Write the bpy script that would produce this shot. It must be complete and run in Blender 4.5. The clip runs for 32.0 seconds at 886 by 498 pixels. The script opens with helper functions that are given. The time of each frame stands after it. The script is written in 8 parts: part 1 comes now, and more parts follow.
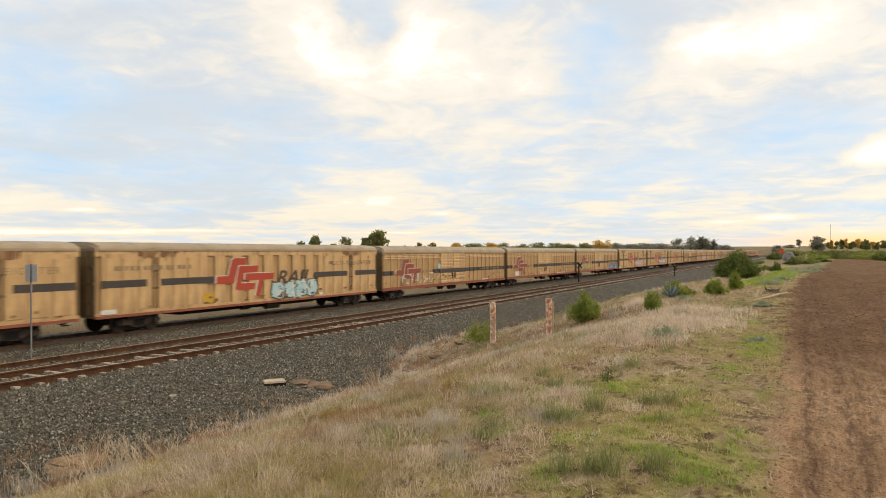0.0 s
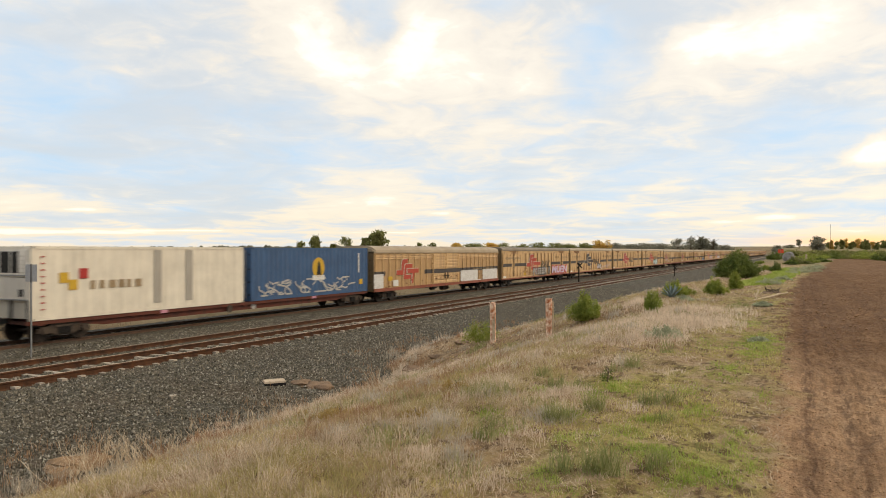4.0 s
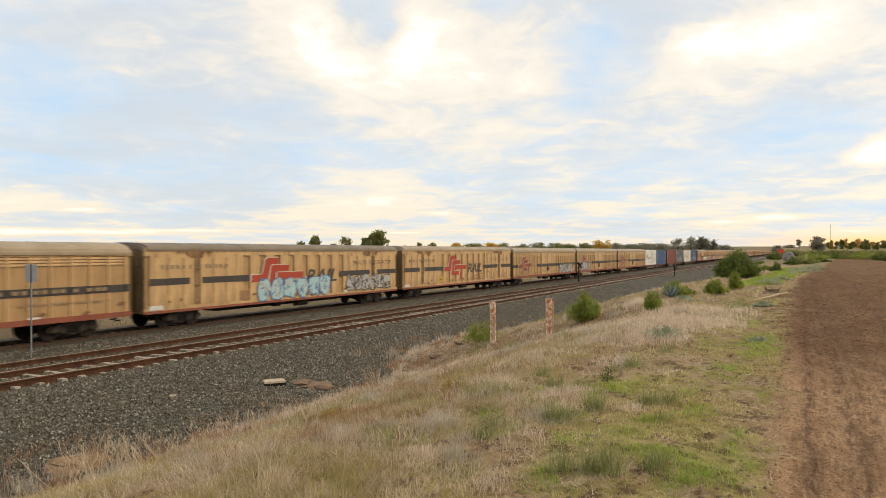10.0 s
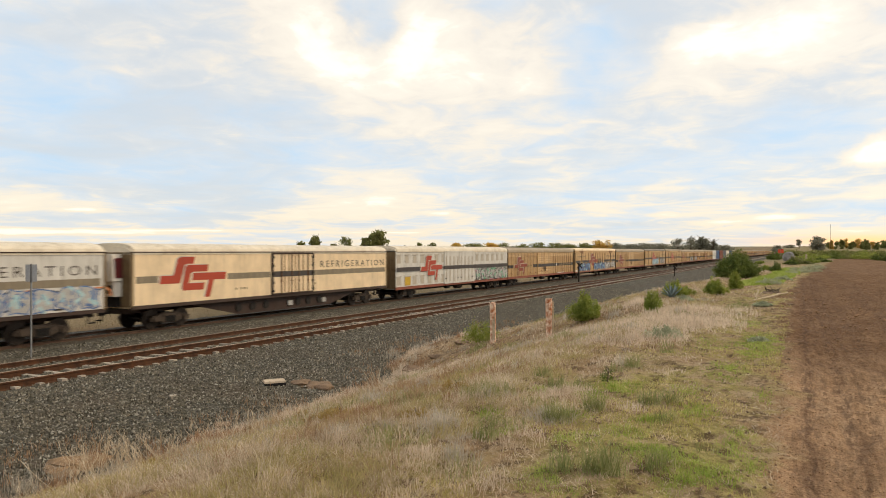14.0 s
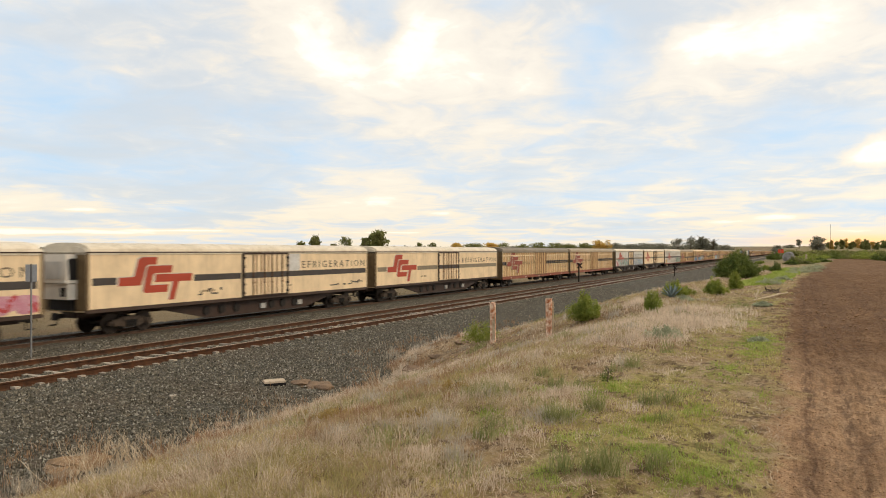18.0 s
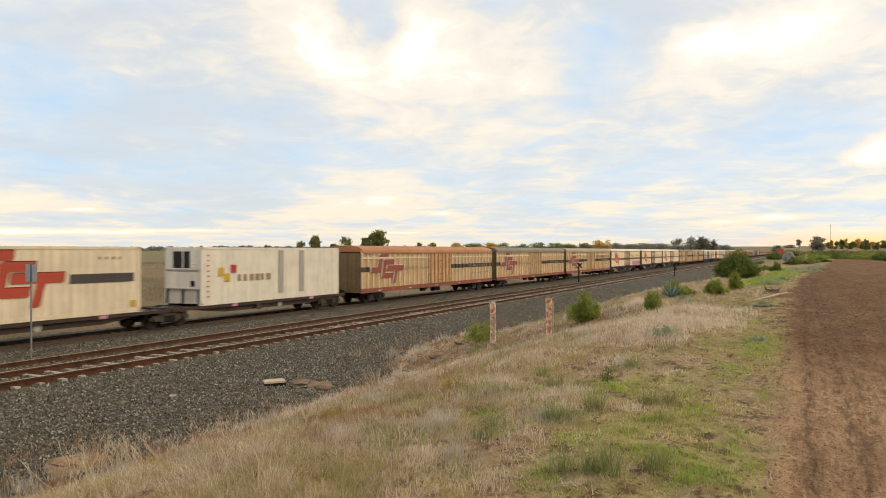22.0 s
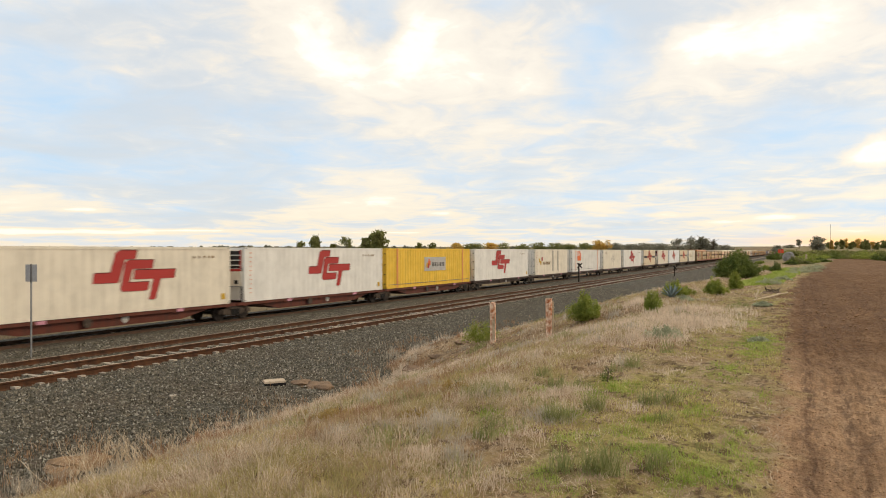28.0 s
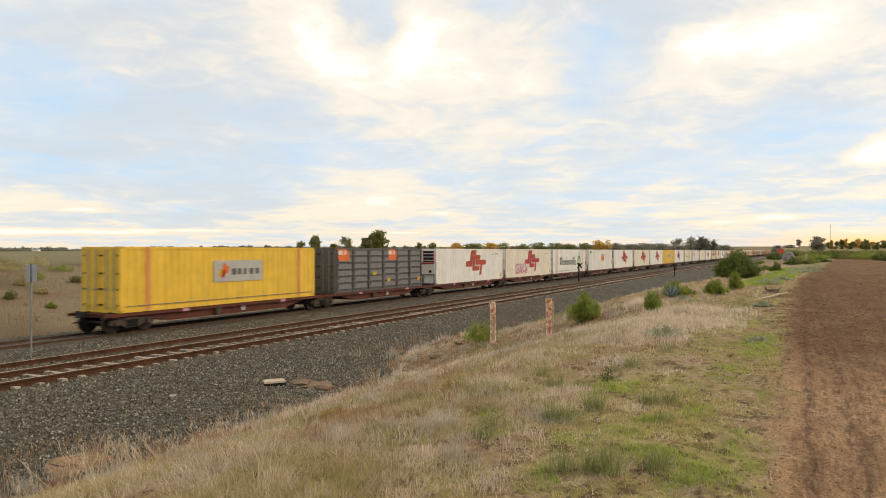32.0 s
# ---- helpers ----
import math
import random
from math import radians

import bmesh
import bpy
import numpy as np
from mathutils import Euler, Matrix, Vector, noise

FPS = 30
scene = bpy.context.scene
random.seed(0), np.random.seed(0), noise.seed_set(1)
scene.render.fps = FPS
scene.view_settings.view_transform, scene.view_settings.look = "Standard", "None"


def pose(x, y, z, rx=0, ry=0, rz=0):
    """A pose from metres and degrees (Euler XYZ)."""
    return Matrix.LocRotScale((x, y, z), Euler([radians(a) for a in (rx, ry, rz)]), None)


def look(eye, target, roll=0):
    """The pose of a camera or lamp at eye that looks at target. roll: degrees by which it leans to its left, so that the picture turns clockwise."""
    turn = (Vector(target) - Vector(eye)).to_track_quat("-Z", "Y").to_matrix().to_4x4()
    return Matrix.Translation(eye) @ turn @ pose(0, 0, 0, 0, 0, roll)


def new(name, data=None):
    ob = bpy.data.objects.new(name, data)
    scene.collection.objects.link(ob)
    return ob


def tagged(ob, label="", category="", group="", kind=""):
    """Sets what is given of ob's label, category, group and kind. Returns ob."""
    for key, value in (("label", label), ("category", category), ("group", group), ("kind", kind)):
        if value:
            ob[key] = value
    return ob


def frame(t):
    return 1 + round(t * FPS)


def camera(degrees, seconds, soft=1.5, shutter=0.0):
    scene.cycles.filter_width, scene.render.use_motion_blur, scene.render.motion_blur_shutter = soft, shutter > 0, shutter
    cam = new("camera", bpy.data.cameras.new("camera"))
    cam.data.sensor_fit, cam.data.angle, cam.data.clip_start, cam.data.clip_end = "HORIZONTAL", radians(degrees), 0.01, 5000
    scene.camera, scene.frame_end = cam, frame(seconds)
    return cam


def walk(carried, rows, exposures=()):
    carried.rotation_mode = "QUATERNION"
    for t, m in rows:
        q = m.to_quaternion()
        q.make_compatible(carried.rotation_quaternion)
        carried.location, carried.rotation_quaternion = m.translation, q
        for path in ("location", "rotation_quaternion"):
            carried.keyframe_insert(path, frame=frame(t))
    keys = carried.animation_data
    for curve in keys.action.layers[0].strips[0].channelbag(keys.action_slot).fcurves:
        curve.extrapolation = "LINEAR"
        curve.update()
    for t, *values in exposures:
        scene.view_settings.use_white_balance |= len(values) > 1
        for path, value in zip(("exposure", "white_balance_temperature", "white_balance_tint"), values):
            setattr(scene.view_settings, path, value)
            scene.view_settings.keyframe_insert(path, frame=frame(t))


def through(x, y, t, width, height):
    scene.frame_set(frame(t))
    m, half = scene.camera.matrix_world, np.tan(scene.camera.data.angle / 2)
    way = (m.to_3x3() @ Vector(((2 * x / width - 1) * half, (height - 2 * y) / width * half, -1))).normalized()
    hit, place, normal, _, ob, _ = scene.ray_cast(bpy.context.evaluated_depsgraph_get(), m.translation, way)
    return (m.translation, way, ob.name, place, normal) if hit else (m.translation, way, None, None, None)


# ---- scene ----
# A fixed camera on a grassy bank beside a double track; a long freight train runs away to the right.
HEAD = radians(26.2)
EYE = Vector((0.0, 0.0, 3.64))
cam = camera(62.66, 32.0, soft=0.95, shutter=0.22)
AIM = EYE + Vector((math.cos(HEAD), math.sin(HEAD), math.tan(radians(0.156))))
walk(cam, [(0.0, look(EYE, AIM)), (32.0, look(EYE, AIM))], exposures=[(0.0, 0.05), (32.0, 0.05)])

# ---- light ----
SUN_AZ, SUN_EL = radians(-48), radians(36)
SUN_DIR = Vector((math.cos(SUN_AZ) * math.cos(SUN_EL), math.sin(SUN_AZ) * math.cos(SUN_EL), math.sin(SUN_EL)))


def sky_dir(px, py):
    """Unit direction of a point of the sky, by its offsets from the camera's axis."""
    fwd, up = (AIM - EYE).normalized(), Vector((0, 0, 1))
    right = fwd.cross(up).normalized()
    up = right.cross(fwd)
    return (fwd + right * ((px - 784) / 1288) + up * ((441 - py) / 1288)).normalized()


def make_world():
    w = bpy.data.worlds.new("world")
    scene.world = w
    w.use_nodes = True
    nt = w.node_tree
    nt.nodes.clear()
    N, link = nt.nodes.new, nt.links.new

    def math_n(op, a, b=None, c=None, clamp=False):
        n = N("ShaderNodeMath")
        n.operation, n.use_clamp = op, clamp
        for i, v in enumerate((a, b, c)):
            if v is None:
                continue
            if isinstance(v, (int, float)):
                n.inputs[i].default_value = v
            else:
                link(v, n.inputs[i])
        return n.outputs[0]

    def noise_n(vec, scale, detail, rough=0.55, dist=0.0):
        n = N("ShaderNodeTexNoise")
        n.inputs["Scale"].default_value, n.inputs["Detail"].default_value = scale, detail
        n.inputs["Roughness"].default_value, n.inputs["Distortion"].default_value = rough, dist
        link(vec, n.inputs["Vector"])
        return n.outputs["Fac"]

    def mix_n(fac, a, b, kind="MIX"):
        n = N("ShaderNodeMixRGB")
        n.blend_type = kind
        for i, v in enumerate((fac, a, b)):
            if isinstance(v, (int, float)):
                n.inputs[i].default_value = v
            elif isinstance(v, tuple):
                n.inputs[i].default_value = (*v, 1)
            else:
                link(v, n.inputs[i])
        return n.outputs[0]

    tc = N("ShaderNodeTexCoord").outputs["Generated"]
    sep = N("ShaderNodeSeparateXYZ")
    link(tc, sep.inputs[0])
    x, y, z = sep.outputs
    zc = math_n("MAXIMUM", z, 0.0)
    den = math_n("ADD", zc, 0.10)
    comb = N("ShaderNodeCombineXYZ")
    link(math_n("DIVIDE", x, den), comb.inputs[0])
    link(math_n("DIVIDE", y, den), comb.inputs[1])
    flat = comb.outputs[0]
    warp = N("ShaderNodeTexNoise")
    warp.inputs["Scale"].default_value, warp.inputs["Detail"].default_value = 11.0, 6.0
    link(tc, warp.inputs["Vector"])
    wv = N("ShaderNodeVectorMath")
    wv.operation = "MULTIPLY_ADD"
    link(warp.outputs["Color"], wv.inputs[0])
    wv.inputs[1].default_value = (0.09, 0.09, 0.06)
    link(tc, wv.inputs[2])
    wdir = N("ShaderNodeVectorMath")
    wdir.operation = "SUBTRACT"
    link(wv.outputs[0], wdir.inputs[0])
    wdir.inputs[1].default_value = (0.045, 0.045, 0.03)
    bent = wdir.outputs[0]

    def patch(px, py, rad, amount, tall=1.0):
        """A soft cloud mass round a direction; rad in degrees, tall stretches it upwards."""
        d = sky_dir(px, py)
        dv = N("ShaderNodeVectorMath")
        dv.operation = "SUBTRACT"
        link(bent if tall >= 0.3 else tc, dv.inputs[0])
        dv.inputs[1].default_value = d
        sc = N("ShaderNodeVectorMath")
        sc.operation = "MULTIPLY"
        link(dv.outputs[0], sc.inputs[0])
        sc.inputs[1].default_value = (1, 1, 1 / tall)
        ln = N("ShaderNodeVectorMath")
        ln.operation = "LENGTH"
        link(sc.outputs[0], ln.inputs[0])
        q = math_n("DIVIDE", ln.outputs["Value"], radians(rad))
        g = math_n("POWER", 2.718, math_n("MULTIPLY", math_n("MULTIPLY", q, q), -1.0))
        return math_n("MULTIPLY", g, amount)

    layer = N("ShaderNodeCombineXYZ")
    link(x, layer.inputs[0])
    link(y, layer.inputs[1])
    link(math_n("MULTIPLY", math_n("LOGARITHM", math_n("ADD", zc, 0.08), 2.718), 0.85), layer.inputs[2])
    decks = layer.outputs[0]
    big = noise_n(decks, 2.6, 6, 0.56, 0.4)
    fine = noise_n(decks, 7.5, 6, 0.6, 0.5)
    mid = noise_n(decks, 15.0, 4, 0.55, 0.8)
    dens = math_n("ADD", math_n("MULTIPLY", big, 0.46), math_n("MULTIPLY", fine, 0.36))
    puff = math_n("ADD", 0.32, math_n("MULTIPLY", math_n("POWER", 2.718, math_n("MULTIPLY", zc, -9.0)), 0.45))
    dens = math_n("ADD", dens, math_n("MULTIPLY", math_n("SUBTRACT", mid, 0.5), puff))
    dens = math_n("ADD", dens, 0.165)
    for args in (
            # bright veil round the hidden sun, with the dark cloud across it
            (655, 130, 3.8, 0.23, 0.5), (548, 45, 2.8, 0.20, 1.3), (745, 85, 3.4, 0.16, 0.8), (590, 95, 2.4, 0.13, 0.7), (780, 30, 3.0, 0.12, 0.8), (820, 90, 6.5, 0.07, 0.6),
            (655, 30, 2.3, -0.26, 1.0), (672, 85, 1.1, -0.20, 1.4), (610, 12, 1.6, -0.14, 0.7), (690, 60, 1.5, -0.12, 1.0),
            # pale upper left and the blue-grey bands under it
            (250, 100, 6.0, 0.05, 0.3), (440, 110, 4.0, 0.06, 0.5), (150, 40, 7.0, -0.10, 0.5), (360, 40, 4.0, -0.05, 0.6), (30, 130, 3.5, -0.16, 0.8), (150, 185, 6.0, -0.15, 0.25), (420, 190, 4.0, -0.12, 0.25),
            (250, 240, 9.0, -0.12, 0.35), (60, 290, 6.0, -0.14, 0.3), (620, 250, 4.0, -0.07, 0.3), (350, 320, 7.0, -0.10, 0.3), (520, 270, 2.5, -0.12, 0.4),
            # peach puffs in the middle
            (640, 190, 3.0, 0.10, 0.3), (715, 228, 2.4, 0.10, 0.4), (830, 145, 2.6, 0.13, 0.4), (935, 135, 1.6, 0.16, 0.5), (830, 220, 3.0, 0.09, 0.4),
            (880, 45, 2.5, 0.04, 0.7), (840, 15, 2.0, -0.10, 0.8), (1080, 40, 4.2, -0.16, 0.5), (1040, 120, 2.6, -0.10, 0.6), (1040, 180, 2.0, -0.12, 0.5),
            (700, 290, 5.0, -0.08, 0.25), (900, 330, 6.0, -0.10, 0.25), (950, 240, 4.0, -0.05, 0.4),
            # wide bright field on the upper right
            (1250, 78, 3.2, 0.22, 0.45), (1410, 55, 3.6, 0.24, 0.5), (1330, 95, 6.0, 0.12, 0.5), (1500, 30, 5.0, 0.10, 0.6), (1180, 170, 3.4, 0.14, 0.5), (1330, 160, 3.0, 0.08, 0.5),
            (1430, 210, 5.5, -0.12, 0.4), (1300, 270, 6.0, -0.09, 0.3), (1545, 268, 2.4, 0.36, 0.3), (1500, 282, 1.6, 0.18, 0.3), (1100, 290, 5.0, -0.05, 0.3),
            # low peach banks and bright streaks over the horizon
            (60, 350, 3.2, 0.20, 0.25), (140, 371, 1.6, 0.34, 0.10), (30, 372, 2.6, 0.16, 0.2), (600, 362, 4.0, 0.14, 0.2), (780, 378, 1.3, 0.36, 0.16), (680, 352, 1.6, 0.12, 0.2), (1540, 320, 1.8, 0.16, 0.3),
            (1175, 381, 1.3, 0.30, 0.14), (1370, 384, 1.8, 0.40, 0.12), (1290, 394, 3.0, 0.26, 0.06), (1400, 352, 4.5, 0.15, 0.06), (1160, 333, 4.5, 0.12, 0.05), (1510, 410, 3.0, 0.32, 0.10),
            (330, 372, 5.0, -0.13, 0.2), (920, 375, 5.0, -0.10, 0.2), (560, 392, 5.0, -0.08, 0.10), (1100, 400, 5.0, -0.08, 0.10), (1440, 370, 4.0, -0.08, 0.10),
            (80, 411, 8.0, 0.44, 0.026), (330, 408, 5.0, 0.34, 0.022), (640, 412, 5.0, 0.22, 0.02), (900, 407, 5.0, 0.16, 0.016), (420, 424, 14.0, -0.06, 0.03)):
        dens = math_n("ADD", dens, patch(*args))
    ramp = N("ShaderNodeValToRGB")
    link(dens, ramp.inputs[0])
    stops = ((0.26, (0.60, 0.78, 0.96)), (0.42, (0.705, 0.81, 0.915)), (0.54, (0.83, 0.85, 0.855)), (0.65, (1.01, 0.925, 0.80)),
             (0.77, (1.10, 1.01, 0.86)), (0.92, (1.42, 1.34, 1.18)))
    el = ramp.color_ramp.elements
    el[0].position, el[0].color = stops[0][0], (*stops[0][1], 1)
    el[1].position, el[1].color = stops[-1][0], (*stops[-1][1], 1)
    for p, c in stops[1:-1]:
        e = el.new(p)
        e.color = (*c, 1)
    col = ramp.outputs[0]
    # greyer cloud decks among the blue ones
    deck = N("ShaderNodeValToRGB")
    link(noise_n(decks, 4.0, 5, 0.55, 0.4), deck.inputs[0])
    deck.color_ramp.elements[0].position, deck.color_ramp.elements[1].position = 0.44, 0.60
    low_side = math_n("MULTIPLY", math_n("SUBTRACT", 0.68, dens), 5.0, clamp=True)
    col = mix_n(math_n("MULTIPLY", math_n("MULTIPLY", deck.outputs[0], low_side), 0.60), col, (0.715, 0.735, 0.745))
    # warm strip low over the horizon, strongest toward the rising sun
    glow = math_n("POWER", 2.718, math_n("MULTIPLY", zc, -13.0))
    glow = math_n("MULTIPLY", glow, math_n("MULTIPLY", math_n("SUBTRACT", dens, 0.54), 7.0, clamp=True))
    col = mix_n(math_n("MULTIPLY", glow, 0.95), col, (1.03, 0.885, 0.655))
    white = math_n("MULTIPLY", math_n("SUBTRACT", dens, 0.80), 6.0, clamp=True)
    col = mix_n(white, col, (1.30, 1.19, 0.98))
    low = math_n("POWER", 2.718, math_n("MULTIPLY", zc, -55.0))
    col = mix_n(math_n("MULTIPLY", low, 0.28), col, (1.0, 0.87, 0.70))
    col = mix_n(patch(1520, 426, 5.5, 0.95, 0.075), col, (1.5, 0.84, 0.34))
    bright = N("ShaderNodeVectorMath")
    bright.operation = "SCALE"
    link(col, bright.inputs[0])
    bright.inputs["Scale"].default_value = 10.0
    sky = N("ShaderNodeTexSky")
    sky.sky_type, sky.sun_disc = "NISHITA", False
    sky.sun_elevation, sky.sun_rotation = SUN_EL, math.pi / 2 - SUN_AZ
    out = mix_n(0.88, sky.outputs[0], bright.outputs[0])
    bg = N("ShaderNodeBackground")
    link(out, bg.inputs["Color"])
    bg.inputs["Strength"].default_value = 0.1
    o = N("ShaderNodeOutputWorld")
    link(bg.outputs[0], o.inputs[0])


make_world()
sun_data = bpy.data.lights.new("sun", "SUN")
sun_data.energy, sun_data.angle, sun_data.color = 1.80, radians(24), (1.0, 0.77, 0.48)
sun = new("sun", sun_data)
sun.matrix_world = look(SUN_DIR * 50, (0, 0, 0))


# ---- materials ----
class Nodes:
    """Short ways to write a node material."""

    def __init__(self, name):
        self.mat = bpy.data.materials.new(name)
        self.mat.use_nodes = True
        self.nt = self.mat.node_tree
        self.bsdf = self.nt.nodes["Principled BSDF"]
        self.tc = self.nt.nodes.new("ShaderNodeTexCoord")

    def put(self, v, sock):
        if isinstance(v, (int, float)):
            sock.default_value = v
        elif isinstance(v, tuple):
            sock.default_value = (*v, 1) if len(v) == 3 and sock.type == "RGBA" else v
        else:
            self.nt.links.new(v, sock)

    def scaled(self, vec, s):
        n = self.nt.nodes.new("ShaderNodeMapping")
        self.put(vec, n.inputs["Vector"])
        n.inputs["Scale"].default_value = s
        return n.outputs[0]

    def noise(self, vec, scale, detail=4, rough=0.6, dist=0.0):
        n = self.nt.nodes.new("ShaderNodeTexNoise")
        n.inputs["Scale"].default_value, n.inputs["Detail"].default_value = scale, detail
        n.inputs["Roughness"].default_value, n.inputs["Distortion"].default_value = rough, dist
        self.put(vec, n.inputs["Vector"])
        return n.outputs["Fac"]

    def voronoi(self, vec, scale, out="Distance", feature="F1"):
        n = self.nt.nodes.new("ShaderNodeTexVoronoi")
        n.feature = feature
        n.inputs["Scale"].default_value = scale
        self.put(vec, n.inputs["Vector"])
        return n.outputs[out]

    def ramp(self, fac, *stops):
        n = self.nt.nodes.new("ShaderNodeValToRGB")
        self.put(fac, n.inputs[0])
        el = n.color_ramp.elements
        pts = [(p, c if isinstance(c, tuple) else (c, c, c)) for p, c in stops]
        el[0].position, el[0].color = pts[0][0], (*pts[0][1], 1)
        el[1].position, el[1].color = pts[-1][0], (*pts[-1][1], 1)
        for p, c in pts[1:-1]:
            el.new(p).color = (*c, 1)
        return n.outputs[0]

    def mix(self, fac, a, b, kind="MIX"):
        n = self.nt.nodes.new("ShaderNodeMixRGB")
        n.blend_type = kind
        for v, s in zip((fac, a, b), n.inputs):
            self.put(v, s)
        return n.outputs[0]

    def math(self, op, a, b=0.0, clamp=False):
        n = self.nt.nodes.new("ShaderNodeMath")
        n.operation, n.use_clamp = op, clamp
        self.put(a, n.inputs[0]), self.put(b, n.inputs[1])
        return n.outputs[0]

    def bump(self, h, strength, dist=0.02):
        n = self.nt.nodes.new("ShaderNodeBump")
        n.inputs["Strength"].default_value, n.inputs["Distance"].default_value = strength, dist
        self.put(h, n.inputs["Height"])
        self.nt.links.new(n.outputs[0], self.bsdf.inputs["Normal"])

    def done(self, color, rough=0.7, metal=0.0, spec=0.35):
        self.put(color, self.bsdf.inputs["Base Color"])
        self.put(rough, self.bsdf.inputs["Roughness"])
        self.put(metal, self.bsdf.inputs["Metallic"])
        self.bsdf.inputs["Specular IOR Level"].default_value = spec
        return self.mat


def paint(name, col, dirt=(0.16, 0.11, 0.065), rust=(0.17, 0.07, 0.03), wear=0.35, streak=0.5, rough=0.5):
    """Weathered vehicle paint: blotches, dirt runs, rust specks."""
    m = Nodes(name)
    o = m.tc.outputs["Object"]
    blot = m.noise(o, 0.9, 5, 0.6)
    runs = m.noise(m.scaled(o, (5.0, 5.0, 0.35)), 1.0, 4, 0.65)
    fine = m.noise(o, 14.0, 4, 0.6)
    dark = tuple(a * 0.80 for a in col)
    c = m.mix(m.ramp(blot, (0.35, 0.0), (0.7, 1.0)), col, dark)
    c = m.mix(m.math("MULTIPLY", m.ramp(runs, (0.48, 0.0), (0.75, 1.0)), streak), c, dirt)
    c = m.mix(m.math("MULTIPLY", m.ramp(fine, (0.60, 0.0), (0.78, 1.0)), wear), c, rust)
    stain = m.noise(m.scaled(o, (1.5, 1.5, 0.7)), 1.3, 6, 0.68)
    c = m.mix(m.math("MULTIPLY", m.ramp(stain, (0.54, 0.0), (0.72, 1.0)), 0.55 * streak), c, tuple(a * 0.4 + b * 0.6 for a, b in zip(col, rust)))
    m.bump(fine, 0.12, 0.01)
    return m.done(c, m.ramp(blot, (0.3, rough), (0.7, rough + 0.2)))


def rough_mat(name, a, b, scale=4.0, fine=30.0, rough=0.85, bump=0.3, metal=0.0, vary=0.0):
    """Two-tone uneven surface, with an optional change from piece to piece."""
    m = Nodes(name)
    o = m.tc.outputs["Object"]
    n1, n2 = m.noise(o, scale, 5), m.noise(o, fine, 4)
    c = m.mix(m.ramp(n1, (0.35, 0.0), (0.65, 1.0)), a, b)
    c = m.mix(0.5, c, m.ramp(n2, (0.3, 0.55), (0.7, 1.2)), "MULTIPLY")
    if vary:
        inf = m.nt.nodes.new("ShaderNodeObjectInfo").outputs["Random"]
        c = m.mix(1.0, c, m.ramp(inf, (0.0, 1 - vary), (1.0, 1 + vary)), "MULTIPLY")
    m.bump(n2, bump)
    return m.done(c, rough, metal)


def leaf_mat(name, *tones, rough=0.7, through=0.25):
    """Foliage whose tone differs from leaf to leaf and from clump to clump."""
    m = Nodes(name)
    isl = m.nt.nodes.new("ShaderNodeNewGeometry").outputs["Random Per Island"]
    big = m.noise(m.tc.outputs["Object"], 1.7, 3)
    knot = m.noise(m.tc.outputs["Object"], 5.5, 4, 0.7)
    f = m.math("ADD", m.math("MULTIPLY", isl, 0.36), m.math("MULTIPLY", big, 0.75))
    f = m.math("SUBTRACT", m.math("ADD", f, m.math("MULTIPLY", knot, 1.5)), 0.70, clamp=True)
    k = len(tones)
    c = m.ramp(f, *[(0.1 + 0.85 * i / (k - 1), t) for i, t in enumerate(tones)])
    m.done(c, rough, spec=0.2)
    tr = m.nt.nodes.new("ShaderNodeBsdfTranslucent")
    m.put(c, tr.inputs["Color"])
    mx = m.nt.nodes.new("ShaderNodeMixShader")
    mx.inputs[0].default_value = through
    m.nt.links.new(m.bsdf.outputs[0], mx.inputs[1])
    m.nt.links.new(tr.outputs[0], mx.inputs[2])
    m.nt.links.new(mx.outputs[0], m.nt.nodes["Material Output"].inputs[0])
    return m.mat


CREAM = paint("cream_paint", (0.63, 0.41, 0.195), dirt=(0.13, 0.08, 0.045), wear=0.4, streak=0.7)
# darker copy of the cream: shade between ribs and pressings is in the colour
CREAM_SHADED = paint("shaded_recess_paint", (0.49, 0.305, 0.138), wear=0.35, streak=0.6)
OCHRE = paint("ochre_paint", (0.60, 0.385, 0.175), wear=0.45, streak=0.6)
PALE = paint("pale_cream_paint", (0.90, 0.70, 0.45), wear=0.10, streak=0.25)
WHITE_VAN = paint("off_white_van_paint", (0.68, 0.655, 0.60), wear=0.25, streak=0.4)
# off-white darkened so that pressings look recessed; the shade is in the paint
WHITE_SHADED = paint("off_white_shaded_paint", (0.52, 0.46, 0.37), wear=0.25, streak=0.4)
CLEAN_WHITE = paint("clean_white_container_paint", (0.84, 0.85, 0.86), wear=0.06, streak=0.12)
WHITE = paint("white_container_paint", (0.80, 0.785, 0.74), wear=0.12, streak=0.12)
IVORY = paint("ivory_container_paint", (0.79, 0.725, 0.60), wear=0.12, streak=0.2)
CREAM_BOX = paint("cream_container_paint", (0.78, 0.66, 0.47), wear=0.15, streak=0.3)
YELLOW = paint("yellow_container_paint", (0.84, 0.54, 0.055), dirt=(0.22, 0.15, 0.05), wear=0.15, streak=0.3)
BLUE = paint("blue_container_paint", (0.045, 0.105, 0.225), dirt=(0.06, 0.07, 0.10), wear=0.2, streak=0.4)
BROWN = paint("brown_container_paint", (0.23, 0.065, 0.04), dirt=(0.12, 0.06, 0.04), wear=0.2, streak=0.4)
GREY = paint("grey_container_paint", (0.115, 0.11, 0.105), dirt=(0.06, 0.055, 0.05), wear=0.25, streak=0.4)
BAND_GREY = paint("grey_band_paint", (0.40, 0.37, 0.32), dirt=(0.22, 0.19, 0.15), wear=0.2, streak=0.35)
